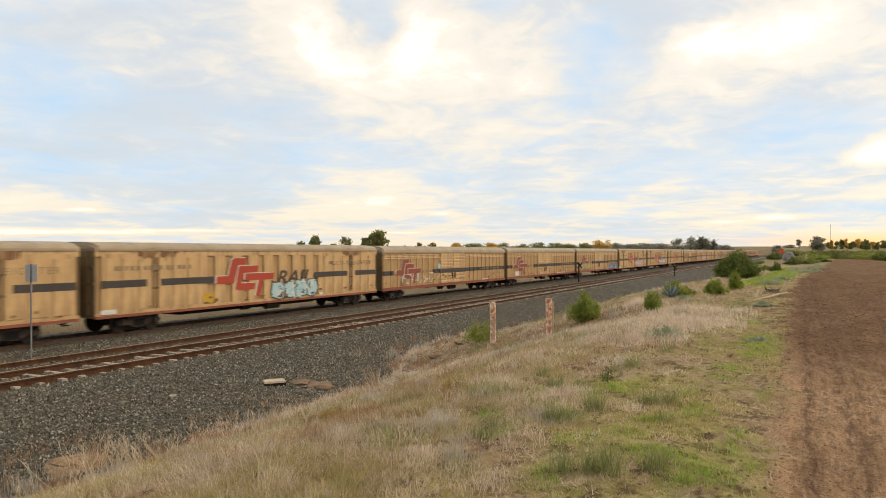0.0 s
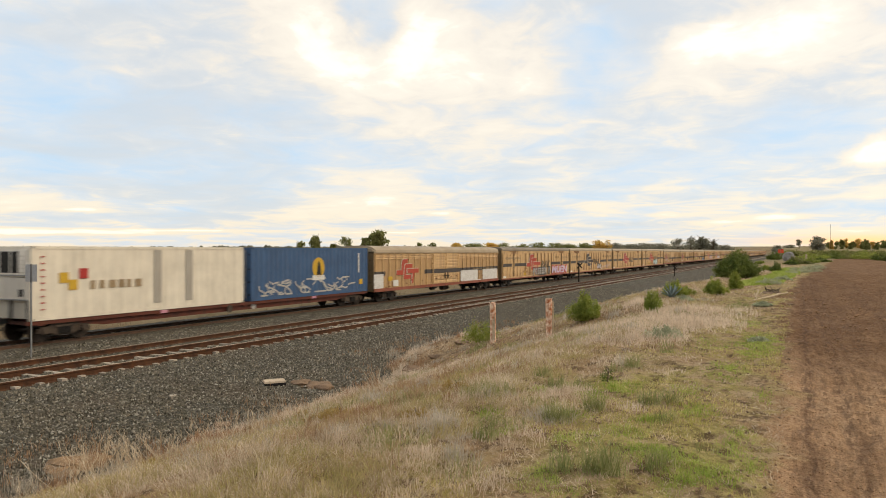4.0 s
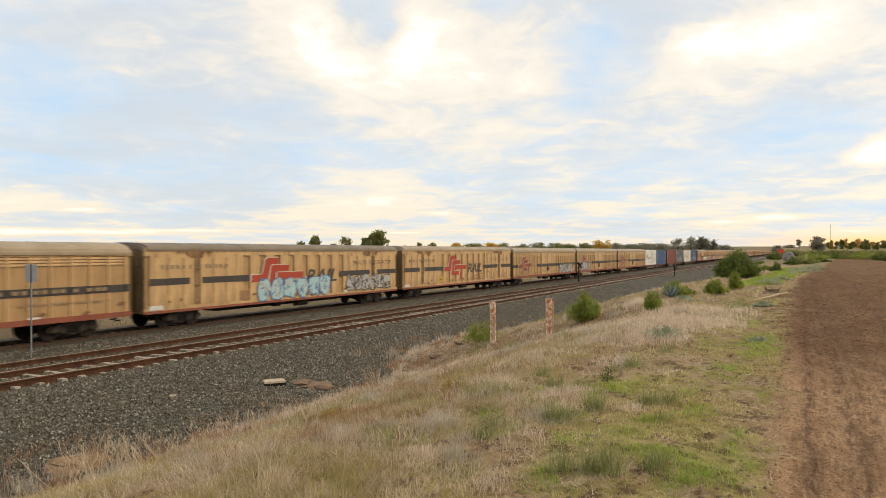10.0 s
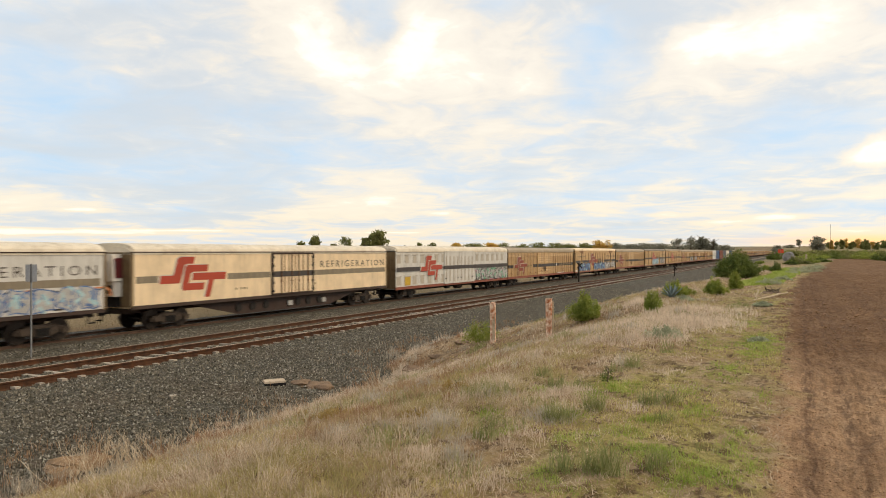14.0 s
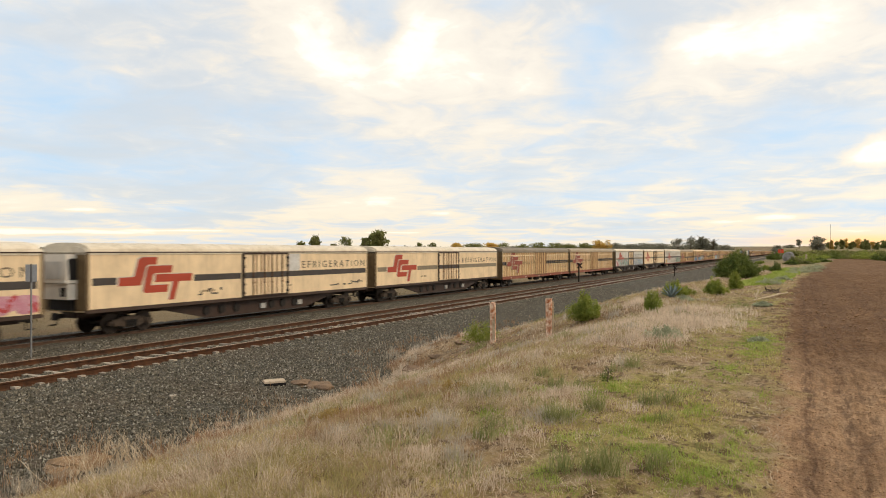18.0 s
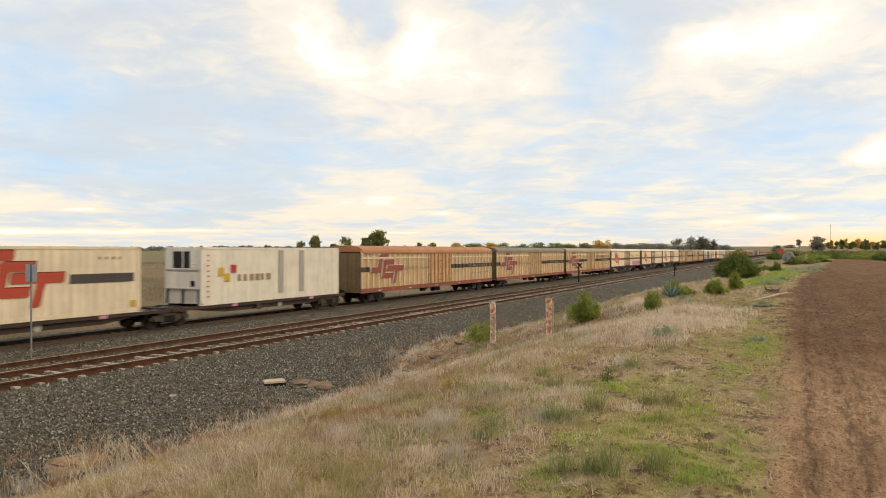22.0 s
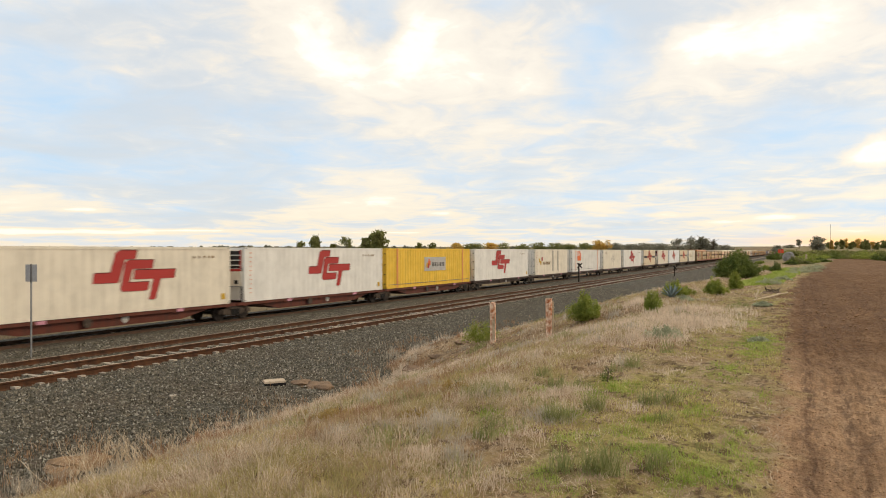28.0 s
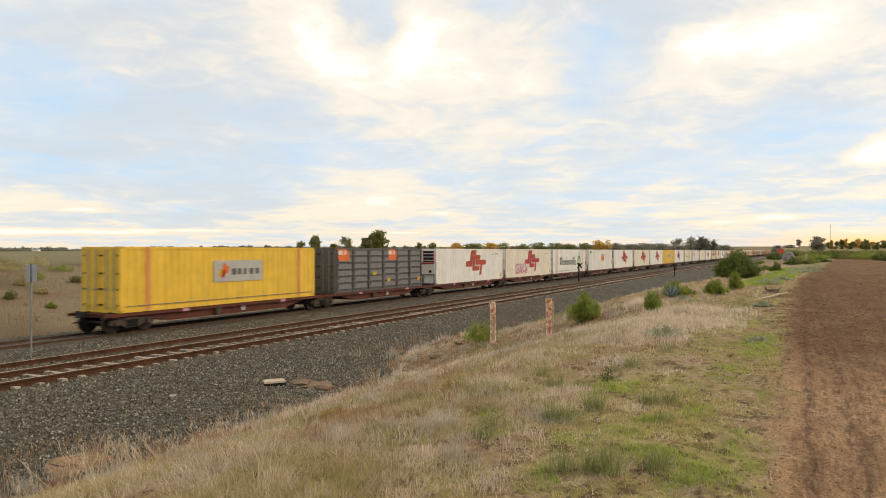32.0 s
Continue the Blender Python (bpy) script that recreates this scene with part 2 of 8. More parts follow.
GREY_PANEL = paint("light_grey_panel_paint", (0.20, 0.20, 0.20), dirt=(0.08, 0.07, 0.06), wear=0.2, streak=0.35)
SLATE = paint("slate_grey_container_paint", (0.13, 0.14, 0.16), dirt=(0.08, 0.07, 0.06), wear=0.3, streak=0.4)
STRIPE = paint("charcoal_stripe_paint", (0.060, 0.052, 0.050), dirt=(0.14, 0.10, 0.07), wear=0.2, streak=0.35)
STRIPE_FADED = paint("faded_stripe_paint", (0.24, 0.20, 0.14), dirt=(0.45, 0.36, 0.22), wear=0.2, streak=0.6)
RED = paint("red_emblem_paint", (0.45, 0.062, 0.030), dirt=(0.28, 0.07, 0.04), wear=0.2, streak=0.3)
RED_FADED = paint("faded_red_emblem_paint", (0.29, 0.065, 0.040), dirt=(0.25, 0.13, 0.08), wear=0.3, streak=0.4)
PALE_EDGE = paint("pale_grey_edge_paint", (0.66, 0.60, 0.50), wear=0.2, streak=0.3)
RED_EDGE = paint("dark_red_edge_paint", (0.13, 0.025, 0.02), dirt=(0.10, 0.03, 0.02), wear=0.2, streak=0.3)
GRIMY_END = paint("grimy_container_end_paint", (0.86, 0.82, 0.74), dirt=(0.12, 0.10, 0.08), wear=0.3, streak=0.5)
UNIT_WHITE = paint("cooling_unit_paint", (0.88, 0.81, 0.70), dirt=(0.2, 0.14, 0.09), wear=0.2, streak=0.25)
RUSTY_SIDE = paint("rust_streaked_cream_paint", (0.64, 0.37, 0.16), dirt=(0.20, 0.075, 0.03), rust=(0.16, 0.055, 0.02), wear=0.6, streak=0.95)
CRIMSON = paint("crimson_emblem_paint", (0.42, 0.035, 0.03), dirt=(0.3, 0.06, 0.05), wear=0.1, streak=0.15)
ORANGE = paint("orange_panel_paint", (0.75, 0.16, 0.03), wear=0.1, streak=0.15)
ORANGE_BAND = paint("faded_orange_band_paint", (0.72, 0.27, 0.10), wear=0.1, streak=0.2)
SILL = paint("red_oxide_sill_paint", (0.27, 0.075, 0.04), dirt=(0.10, 0.05, 0.03), wear=0.45, streak=0.75)
DECK_RED = paint("red_brown_deck_paint", (0.115, 0.026, 0.013), dirt=(0.030, 0.018, 0.013), wear=0.5, streak=0.9)
ROOF = paint("tan_roof_paint", (0.38, 0.30, 0.20), dirt=(0.18, 0.14, 0.10), wear=0.35, streak=0.2)
ROOF_DARK = paint("brown_grey_roof_paint", (0.22, 0.18, 0.13), dirt=(0.12, 0.10, 0.07), wear=0.35, streak=0.2)
ROOF_RUST = paint("rust_orange_roof_paint", (0.45, 0.20, 0.08), dirt=(0.25, 0.11, 0.05), wear=0.4, streak=0.3)
ROOF_PALE = paint("pale_roof_paint", (0.77, 0.68, 0.53), dirt=(0.34, 0.26, 0.17), wear=0.25, streak=0.5)
END_BROWN = paint("grimy_end_paint", (0.22, 0.15, 0.075), dirt=(0.08, 0.055, 0.035), wear=0.4, streak=0.7)
FRAME_BROWN = paint("brown_underframe_paint", (0.048, 0.026, 0.018), dirt=(0.04, 0.03, 0.024), wear=0.4, streak=0.6)
BLACK = rough_mat("black_steel", (0.010, 0.009, 0.008), (0.020, 0.016, 0.013), 5, 30, 0.7, 0.2)
BOGIE = rough_mat("grimy_cast_steel", (0.035, 0.026, 0.019), (0.085, 0.060, 0.043), 5, 30, 0.75, 0.3)
WHEEL = rough_mat("worn_wheel_steel", (0.030, 0.024, 0.019), (0.075, 0.055, 0.042), 6, 30, 0.5, 0.2, metal=0.5)
STEEL = rough_mat("galvanised_steel", (0.30, 0.30, 0.30), (0.40, 0.40, 0.39), 6, 40, 0.45, 0.1, metal=0.7)
LETTER = rough_mat("dark_lettering_paint", (0.055, 0.045, 0.035), (0.10, 0.08, 0.06), 6, 40, 0.6, 0.05)
LETTER_FAINT = rough_mat("worn_lettering_paint", (0.25, 0.18, 0.10), (0.36, 0.26, 0.15), 6, 40, 0.7, 0.05)
PLACARD_Y = rough_mat("yellow_placard", (0.62, 0.40, 0.03), (0.55, 0.33, 0.03), 6, 40, 0.6, 0.05)
PLACARD_W = rough_mat("white_placard", (0.75, 0.74, 0.70), (0.66, 0.64, 0.60), 6, 40, 0.6, 0.05)
MAROON = rough_mat("maroon_grille", (0.16, 0.02, 0.02), (0.10, 0.015, 0.015), 6, 40, 0.6, 0.1)
GREEN_MARK = rough_mat("green_mark_paint", (0.10, 0.33, 0.09), (0.08, 0.27, 0.07), 6, 40, 0.6, 0.05)
GRAF_WHITE = rough_mat("white_spray_paint", (0.72, 0.71, 0.69), (0.60, 0.58, 0.55), 3, 20, 0.7, 0.05)
GRAF_SILVER = rough_mat("silver_spray_paint", (0.50, 0.49, 0.47), (0.40, 0.39, 0.37), 3, 20, 0.6, 0.05)
GRAF_BLACK = rough_mat("black_spray_paint", (0.06, 0.055, 0.055), (0.10, 0.09, 0.08), 3, 20, 0.7, 0.05)
GRAF_CYAN = rough_mat("pale_cyan_spray_paint", (0.36, 0.56, 0.60), (0.46, 0.62, 0.63), 3, 20, 0.7, 0.05)
GRAF_BLUE = rough_mat("blue_spray_paint", (0.075, 0.13, 0.30), (0.15, 0.25, 0.46), 2, 20, 0.7, 0.05)
GRAF_PINK = rough_mat("pink_spray_paint", (0.55, 0.22, 0.30), (0.62, 0.36, 0.42), 2, 20, 0.7, 0.05)
GRAF_RED = rough_mat("red_spray_paint", (0.52, 0.06, 0.07), (0.44, 0.08, 0.08), 2, 20, 0.7, 0.05)
GRAF_LILAC = rough_mat("lilac_spray_paint", (0.60, 0.50, 0.68), (0.68, 0.60, 0.72), 2, 20, 0.7, 0.05)
GRAF_GREEN = rough_mat("green_spray_paint", (0.13, 0.40, 0.22), (0.20, 0.46, 0.30), 2, 20, 0.7, 0.05)
GRAF_TEAL = rough_mat("teal_spray_paint", (0.12, 0.40, 0.34), (0.2, 0.5, 0.42), 2, 20, 0.7, 0.05)
GRAF_BROWN = rough_mat("brown_spray_paint", (0.30, 0.16, 0.08), (0.38, 0.23, 0.12), 2, 20, 0.7, 0.05)
RAIL_SIDE = rough_mat("rusty_rail_steel", (0.105, 0.040, 0.014), (0.044, 0.018, 0.007), 3, 25, 0.8, 0.2)
RAIL_DARK = rough_mat("dark_rail_steel", (0.125, 0.070, 0.042), (0.080, 0.045, 0.028), 3, 25, 0.7, 0.2)
RAIL_TOP = rough_mat("worn_rail_head", (0.60, 0.45, 0.32), (0.44, 0.31, 0.21), 3, 25, 0.45, 0.1, metal=0.3)
SLEEPER = rough_mat("pale_concrete", (0.50, 0.44, 0.36), (0.30, 0.25, 0.20), 3, 18, 0.9, 0.3, vary=0.35)
WOOD = rough_mat("red_stained_timber", (0.90, 0.72, 0.55), (0.46, 0.15, 0.05), 7, 22, 0.85, 0.5)
WOOD_GREY = rough_mat("weathered_timber", (0.56, 0.45, 0.31), (0.40, 0.31, 0.20), 3, 22, 0.9, 0.5)
BARK = rough_mat("bark", (0.17, 0.125, 0.09), (0.10, 0.075, 0.05), 5, 25, 0.95, 0.6)
STONE = rough_mat("basalt_stone", (0.21, 0.20, 0.19), (0.31, 0.29, 0.27), 5, 25, 0.95, 0.4)
ROCK = rough_mat("brown_rock", (0.26, 0.175, 0.11), (0.15, 0.10, 0.065), 4, 20, 0.95, 0.5)
SIGN_GREY = rough_mat("grey_sign_back", (0.40, 0.40, 0.41), (0.47, 0.46, 0.45), 3, 20, 0.5, 0.1, metal=0.3)
MARKER_RED = rough_mat("red_marker_paint", (0.75, 0.09, 0.03), (0.65, 0.07, 0.03), 3, 20, 0.5, 0.05)


# ---- mesh tools ----
class Build:
    """Collects faces of one mesh; each face has a material slot."""

    def __init__(self):
        self.v, self.f, self.s = [], [], []

    def face(self, pts, slot=0):
        n = len(self.v)
        self.v += [tuple(p) for p in pts]
        self.f.append(tuple(range(n, n + len(pts))))
        self.s.append(slot)

    def box(self, x0, x1, y0, y1, z0, z1, slot=0, top=None):
        """A block; top=(dx, dy) draws its upper face in."""
        tx, ty = top or (0, 0)
        n = len(self.v)
        self.v += [(x0, y0, z0), (x1, y0, z0), (x1, y1, z0), (x0, y1, z0),
                   (x0 + tx, y0 + ty, z1), (x1 - tx, y0 + ty, z1), (x1 - tx, y1 - ty, z1), (x0 + tx, y1 - ty, z1)]
        for q in ((3, 2, 1, 0), (4, 5, 6, 7), (0, 1, 5, 4), (1, 2, 6, 5), (2, 3, 7, 6), (3, 0, 4, 7)):
            self.f.append(tuple(n + i for i in q))
            self.s.append(slot)
        return self

    def prism(self, pts, axis, d0, d1, slot=0):
        """A flat outline pushed along an axis: 'x' takes (y, z), 'y' takes (x, z), 'z' takes (x, y)."""
        def at(p, d):
            return {"x": (d, p[0], p[1]), "y": (p[0], d, p[1]), "z": (p[0], p[1], d)}[axis]
        n, k = len(self.v), len(pts)
        self.v += [at(p, d0) for p in pts] + [at(p, d1) for p in pts]
        self.f += [tuple(range(n, n + k)), tuple(range(n + 2 * k - 1, n + k - 1, -1))]
        self.f += [(n + i, n + (i + 1) % k, n + k + (i + 1) % k, n + k + i) for i in range(k)]
        self.s += [slot] * (k + 2)
        return self

    def cyl(self, c, r, half, axis="y", seg=14, slot=0, r2=None):
        pts = [(math.cos(2 * math.pi * i / seg), math.sin(2 * math.pi * i / seg)) for i in range(seg)]
        ia = "xyz".index(axis)
        ot = [i for i in range(3) if i != ia]
        n = len(self.v)
        for d, rr in ((-half, r), (half, r if r2 is None else r2)):
            for p in pts:
                q = [0, 0, 0]
                q[ia], q[ot[0]], q[ot[1]] = c[ia] + d, c[ot[0]] + rr * p[0], c[ot[1]] + rr * p[1]
                self.v.append(tuple(q))
        self.f += [tuple(range(n + seg - 1, n - 1, -1)), tuple(range(n + seg, n + 2 * seg))]
        self.f += [(n + i, n + (i + 1) % seg, n + seg + (i + 1) % seg, n + seg + i) for i in range(seg)]
        self.s += [slot] * (seg + 2)
        return self

    def mesh(self, name, *mats):
        me = bpy.data.meshes.new(name)
        me.from_pydata(self.v, [], self.f)
        for m in mats:
            me.materials.append(m)
        if len(mats) > 1:
            me.polygons.foreach_set("material_index", self.s)
        bm = bmesh.new()
        bm.from_mesh(me)
        bmesh.ops.recalc_face_normals(bm, faces=bm.faces)
        bm.to_mesh(me)
        bm.free()
        return me


CACHE = {}


def kept(key, make):
    if key not in CACHE:
        CACHE[key] = make()
    return CACHE[key]


def part(name, me, parent, loc=(0, 0, 0), label="", rot=None):
    ob = new(name, me)
    ob.parent = parent
    ob.matrix_basis = Matrix.Translation(loc) @ (rot or Matrix())
    return tagged(ob, label)


def thing(name, me=None, m=None, label="", category="", group="", kind=""):
    ob = new(name, me)
    if m is not None:
        ob.matrix_basis = m
    return tagged(ob, label, category, group, kind)


def cheap_mesh(name, verts, faces, mat, smooth=False):
    """A large mesh straight from arrays; faces all have the same corner count."""
    me = bpy.data.meshes.new(name)
    verts, faces = np.asarray(verts, dtype=np.float32), np.asarray(faces, dtype=np.int32)
    k = faces.shape[1]
    me.vertices.add(len(verts))
    me.vertices.foreach_set("co", verts.ravel())
    me.loops.add(faces.size)
    me.loops.foreach_set("vertex_index", faces.ravel())
    me.polygons.add(len(faces))
    me.polygons.foreach_set("loop_start", np.arange(0, faces.size, k, dtype=np.int32))
    if smooth:
        me.polygons.foreach_set("use_smooth", np.ones(len(faces), dtype=bool))
    me.materials.append(mat)
    me.update(calc_edges=True)
    return me


def text_mesh(words, size, mat, shear=0.0, bold=0.0, space=1.0):
    """Lettering in the built-in face, standing in the xz plane and facing -y; returns the mesh and its width."""
    cu = bpy.data.curves.new("lettering", "FONT")
    cu.body, cu.size, cu.extrude, cu.resolution_u = words, size, 0.004, 2
    cu.shear, cu.offset, cu.space_character = shear, bold, space
    tmp = new("lettering_tmp", cu)
    bpy.context.view_layer.update()
    me = bpy.data.meshes.new_from_object(tmp.evaluated_get(bpy.context.evaluated_depsgraph_get()))
    bpy.data.objects.remove(tmp)
    me.transform(Matrix.Rotation(math.pi / 2, 4, "X"))
    me.materials.clear()
    me.materials.append(mat)
    xs = [v.co.x for v in me.vertices]
    return me, min(xs), max(xs)


def word_layout(words, mat, shear, bold):
    """Each letter's mesh with its shift along the word, and the word's two ends."""
    space = 1.4 if len(words) > 9 else 1.0
    out, lo, hi = [], None, 0.0
    for i, ch in enumerate(words):
        if ch == " ":
            continue
        me, a, b = kept(("letter", ch, mat.name, shear, bold), lambda: text_mesh(ch, 1.0, mat, shear, bold))
        whole, first, last = text_mesh(words[:i + 1], 1.0, mat, shear, bold, space)
        bpy.data.meshes.remove(whole)
        lo = first if lo is None else lo
        hi = last
        out.append((me, last - b))
    return out, lo, hi


def lettering(words, x0, x1, z0, z1, y, mat, parent, label, shear=0.0, bold=0.0, name="letter"):
    """Words fitted between x0 and x1, z0 and z1 on a side, letter by letter."""
    letters, a, b = kept(("word", words, mat.name, shear, bold), lambda: word_layout(words, mat, shear, bold))
    sx, sz = (x1 - x0) / (b - a), (z1 - z0) / 0.72
    for me, dx in letters:
        part(name, me, parent, (0, 0, 0), label).matrix_basis = Matrix.Translation((x0 + (dx - a) * sx, y, z0)) @ Matrix.Diagonal((sx, 1, sz, 1))


# the words on the train, laid out before anything else stands in the scene
for words, mat, shear, bold in (("RAIL", LETTER, 0.3, 0.02), ("MULTI-FREIGHTER", LETTER, 0.0, 0.0), ("MULTI-FREIGHTER", LETTER_FAINT, 0.0, 0.0), ("REFRIGERATION", LETTER, 0.0, 0.0), ("REFRIGERATION", LETTER_FAINT, 0.0, 0.0),
                                ("POSEEER !!", GRAF_SILVER, 0.1, 0.04), ("POSEEER !!", GRAF_BLACK, 0.1, 0.10), ("MUEN", GRAF_LILAC, 0.1, 0.04), ("MUEN", GRAF_RED, 0.1, 0.10)):
    kept(("word", words, mat.name, shear, bold), lambda: word_layout(words, mat, shear, bold))


def fbm(x, y, seed=0, octaves=4):
    """Value noise on arrays, about -1 to 1."""
    x, y = np.asarray(x, dtype=float), np.asarray(y, dtype=float)
    out, amp, tot = np.zeros(np.broadcast(x, y).shape), 1.0, 0.0
    for k in range(octaves):
        xi, yi = np.floor(x), np.floor(y)
        fx, fy = x - xi, y - yi
        fx, fy = fx * fx * (3 - 2 * fx), fy * fy * (3 - 2 * fy)

        def h(a, b):
            q = np.sin(a * 127.1 + b * 311.7 + seed * 74.7 + k * 19.3) * 43758.5453
            return (q - np.floor(q)) * 2 - 1
        out += amp * ((h(xi, yi) * (1 - fx) + h(xi + 1, yi) * fx) * (1 - fy) + (h(xi, yi + 1) * (1 - fx) + h(xi + 1, yi + 1) * fx) * fy)
        tot += amp
        x, y, amp = x * 2.03 + 11.3, y * 2.03 - 7.7, amp * 0.5
    return out / tot


def ease(a, b, v):
    t = np.clip((v - a) / (b - a), 0, 1)
    return t * t * (3 - 2 * t)


# ---- ground ----
def veer(x):
    """How far the dirt road swings off to the south as it runs away."""
    return 0.055 * np.clip(np.asarray(x, dtype=float) - 45.0, 0, None)


def ground_z(x, y):
    """Height of the land: plateau with a dirt road, bank, railway formation, far bank and fields."""
    x, y = np.asarray(x, dtype=float), np.asarray(y, dtype=float)
    r = np.hypot(x, y)
    plateau = 2.04 + 2.0 * ease(70, 330, x) - 0.01 * np.clip(-y, 0, 12)
    wig = y + 0.35 * fbm(x * 0.21, 0.0 * x, 3, 2) - 1.9 * ease(19.5, 24.5, x) + 1.6 * ease(33, 46, x) - 0.05
    t = np.clip((wig - 3.2) / 9.6, 0, 1)
    near = plateau + (-0.82 - plateau) * (t * 0.75 + 0.25 * t * t * (3 - 2 * t))
    far = -0.82 + 3.17 * ease(33, 55, y + 1.5 * fbm(x * 0.05, y * 0.05, 5, 2))
    z = np.where(y < 22, near, far)
    lumps = np.where((y > 13.4) & (y < 32), 0.0, 1.0)
    z = z + lumps * (0.06 * fbm(x * 0.9, y * 0.9, 7, 3) + 0.045 * fbm(x * 3.4, y * 3.4, 8, 3))
    z = z + 0.42 * np.exp(-((x - 25.8) / 2.6) ** 2 - ((y - 12.6) / 1.3) ** 2)
    road = ease(0.35, -0.15, y + veer(x) + 0.25 * fbm(x * 0.4, y * 0.1, 9, 2)) * ease(230, 150, x)
    ruts = np.exp(-((y + 0.10 + 0.04 * np.sin(x * 0.5)) / 0.07) ** 2) + np.exp(-((y + 0.42) / 0.09) ** 2) + np.exp(-((y + 1.75) / 0.12) ** 2) + np.exp(-((y + 2.2) / 0.12) ** 2)
    z = z - road * (0.05 + 0.022 * ruts * (0.5 + 0.5 * fbm(x * 1.1, y * 2, 13, 2))) + road * (0.05 * fbm(x * 1.4, y * 2, 11, 3) + 0.045 * fbm(x * 6, y * 7, 12, 3))
    z = z + 0.0062 * np.clip(r - 170, 0, None) * (1 - 0.95 * ease(0.9, 1.25, y / np.maximum(x, 1.0))) * np.where((y > 10) & (y < 40), ease(900, 1500, x), 1.0)
    return z


def ground_material():
    m = Nodes("ground")
    p = m.nt.nodes.new("ShaderNodeNewGeometry").outputs["Position"]
    sp = m.nt.nodes.new("ShaderNodeSeparateXYZ")
    m.put(p, sp.inputs[0])
    x, y = sp.outputs[0], sp.outputs[1]
    n_big, n_mid, n_fine = m.noise(p, 0.11, 4), m.noise(p, 0.9, 5), m.noise(p, 9.0, 5)
    n_grit = m.noise(p, 45.0, 3)
    far_x = m.math("MULTIPLY", m.math("MAXIMUM", m.math("SUBTRACT", x, 45.0), 0.0), 0.055)
    edge = m.math("ADD", m.math("ADD", y, far_x), m.math("MULTIPLY", m.math("SUBTRACT", n_mid, 0.5), 1.5))
    dry = m.ramp(n_fine, (0.25, (0.15, 0.10, 0.055)), (0.5, (0.29, 0.205, 0.12)), (0.75, (0.46, 0.345, 0.215)))
    straw = m.mix(m.ramp(n_mid, (0.4, 0.0), (0.6, 0.6)), dry, (0.33, 0.205, 0.115))
    green = m.ramp(n_fine, (0.25, (0.17, 0.145, 0.045)), (0.5, (0.31, 0.265, 0.095)), (0.75, (0.46, 0.375, 0.17)))
    dirt = m.ramp(n_fine, (0.25, (0.30, 0.18, 0.095)), (0.5, (0.47, 0.29, 0.160)), (0.75, (0.60, 0.395, 0.232)))
    lane = m.noise(m.scaled(p, (0.40, 6.5, 1.0)), 1.0, 6, 0.68)
    dirt = m.mix(m.ramp(lane, (0.46, 0.0), (0.60, 0.75)), dirt, (0.53, 0.35, 0.208))
    dirt = m.mix(m.ramp(lane, (0.34, 0.65), (0.47, 0.0)), dirt, (0.15, 0.088, 0.050))
    loose = m.math("MULTIPLY", m.math("SUBTRACT", m.math("ADD", x, m.math("MULTIPLY", n_mid, 5.0)), 12.5), 0.22, clamp=True)
    loose = m.math("MULTIPLY", loose, m.ramp(m.noise(m.scaled(p, (0.35, 0.8, 1.0)), 1.0, 5, 0.7), (0.34, 0.72), (0.54, 1.0)))
    dirt = m.mix(loose, dirt, m.ramp(n_fine, (0.3, (0.10, 0.053, 0.026)), (0.7, (0.25, 0.142, 0.073))))
    broken = m.ramp(m.noise(m.scaled(p, (1.6, 9.0, 1.0)), 1.7, 6, 0.72), (0.40, 0.15), (0.56, 1.0))
    for at, wide, much in ((0.07, 8.0, 0.85), (0.24, 14.0, 0.55), (0.42, 8.0, 0.75), (0.62, 9.0, 0.6), (0.90, 5.0, 0.5), (1.75, 4.0, 0.5), (2.2, 4.0, 0.5)):
        sway = m.math("MULTIPLY", m.math("SUBTRACT", n_mid, 0.5), 0.14)
        band = m.math("SUBTRACT", 1.15, m.math("MULTIPLY", m.math("ABSOLUTE", m.math("ADD", m.math("ADD", y, at), sway)), wide), clamp=True)
        dirt = m.mix(m.math("MULTIPLY", m.math("MULTIPLY", band, broken), much), dirt, (0.115, 0.066, 0.040))
    dirt = m.mix(m.ramp(m.noise(m.scaled(p, (0.22, 0.55, 1.0)), 1.0, 4, 0.6), (0.40, 0.40), (0.54, 0.0)), dirt, (0.17, 0.096, 0.050))
    clods = m.ramp(m.noise(m.scaled(p, (7.0, 22.0, 12.0)), 1.0, 5, 0.75), (0.48, 1.0), (0.64, 0.45))
    dirt = m.mix(0.55, dirt, clods, "MULTIPLY")
    strip = m.math("SUBTRACT", 1.0, m.math("MULTIPLY", m.math("SUBTRACT", edge, 2.2), 0.40), clamp=True)
    patchy = m.math("MULTIPLY", strip, m.ramp(m.noise(p, 0.75, 5, 0.65), (0.42, 0.05), (0.56, 1.0)))
    c = m.mix(patchy, straw, green)
    c = m.mix(m.ramp(m.noise(p, 2.6, 5, 0.7), (0.50, 0.0), (0.60, 0.85)), c, m.ramp(n_fine, (0.3, (0.27, 0.19, 0.11)), (0.7, (0.50, 0.385, 0.25))))
    c = m.mix(m.ramp(m.noise(m.scaled(p, (1.0, 1.3, 1.0)), 4.2, 4, 0.65), (0.53, 0.0), (0.62, 0.85)), c, (0.105, 0.066, 0.036))
    c = m.mix(m.math("MULTIPLY", m.math("SUBTRACT", x, 75.0), 0.02, clamp=True), c, m.mix(n_mid, (0.17, 0.145, 0.07), (0.29, 0.23, 0.125)))
    far = m.math("GREATER_THAN", y, 33.0)
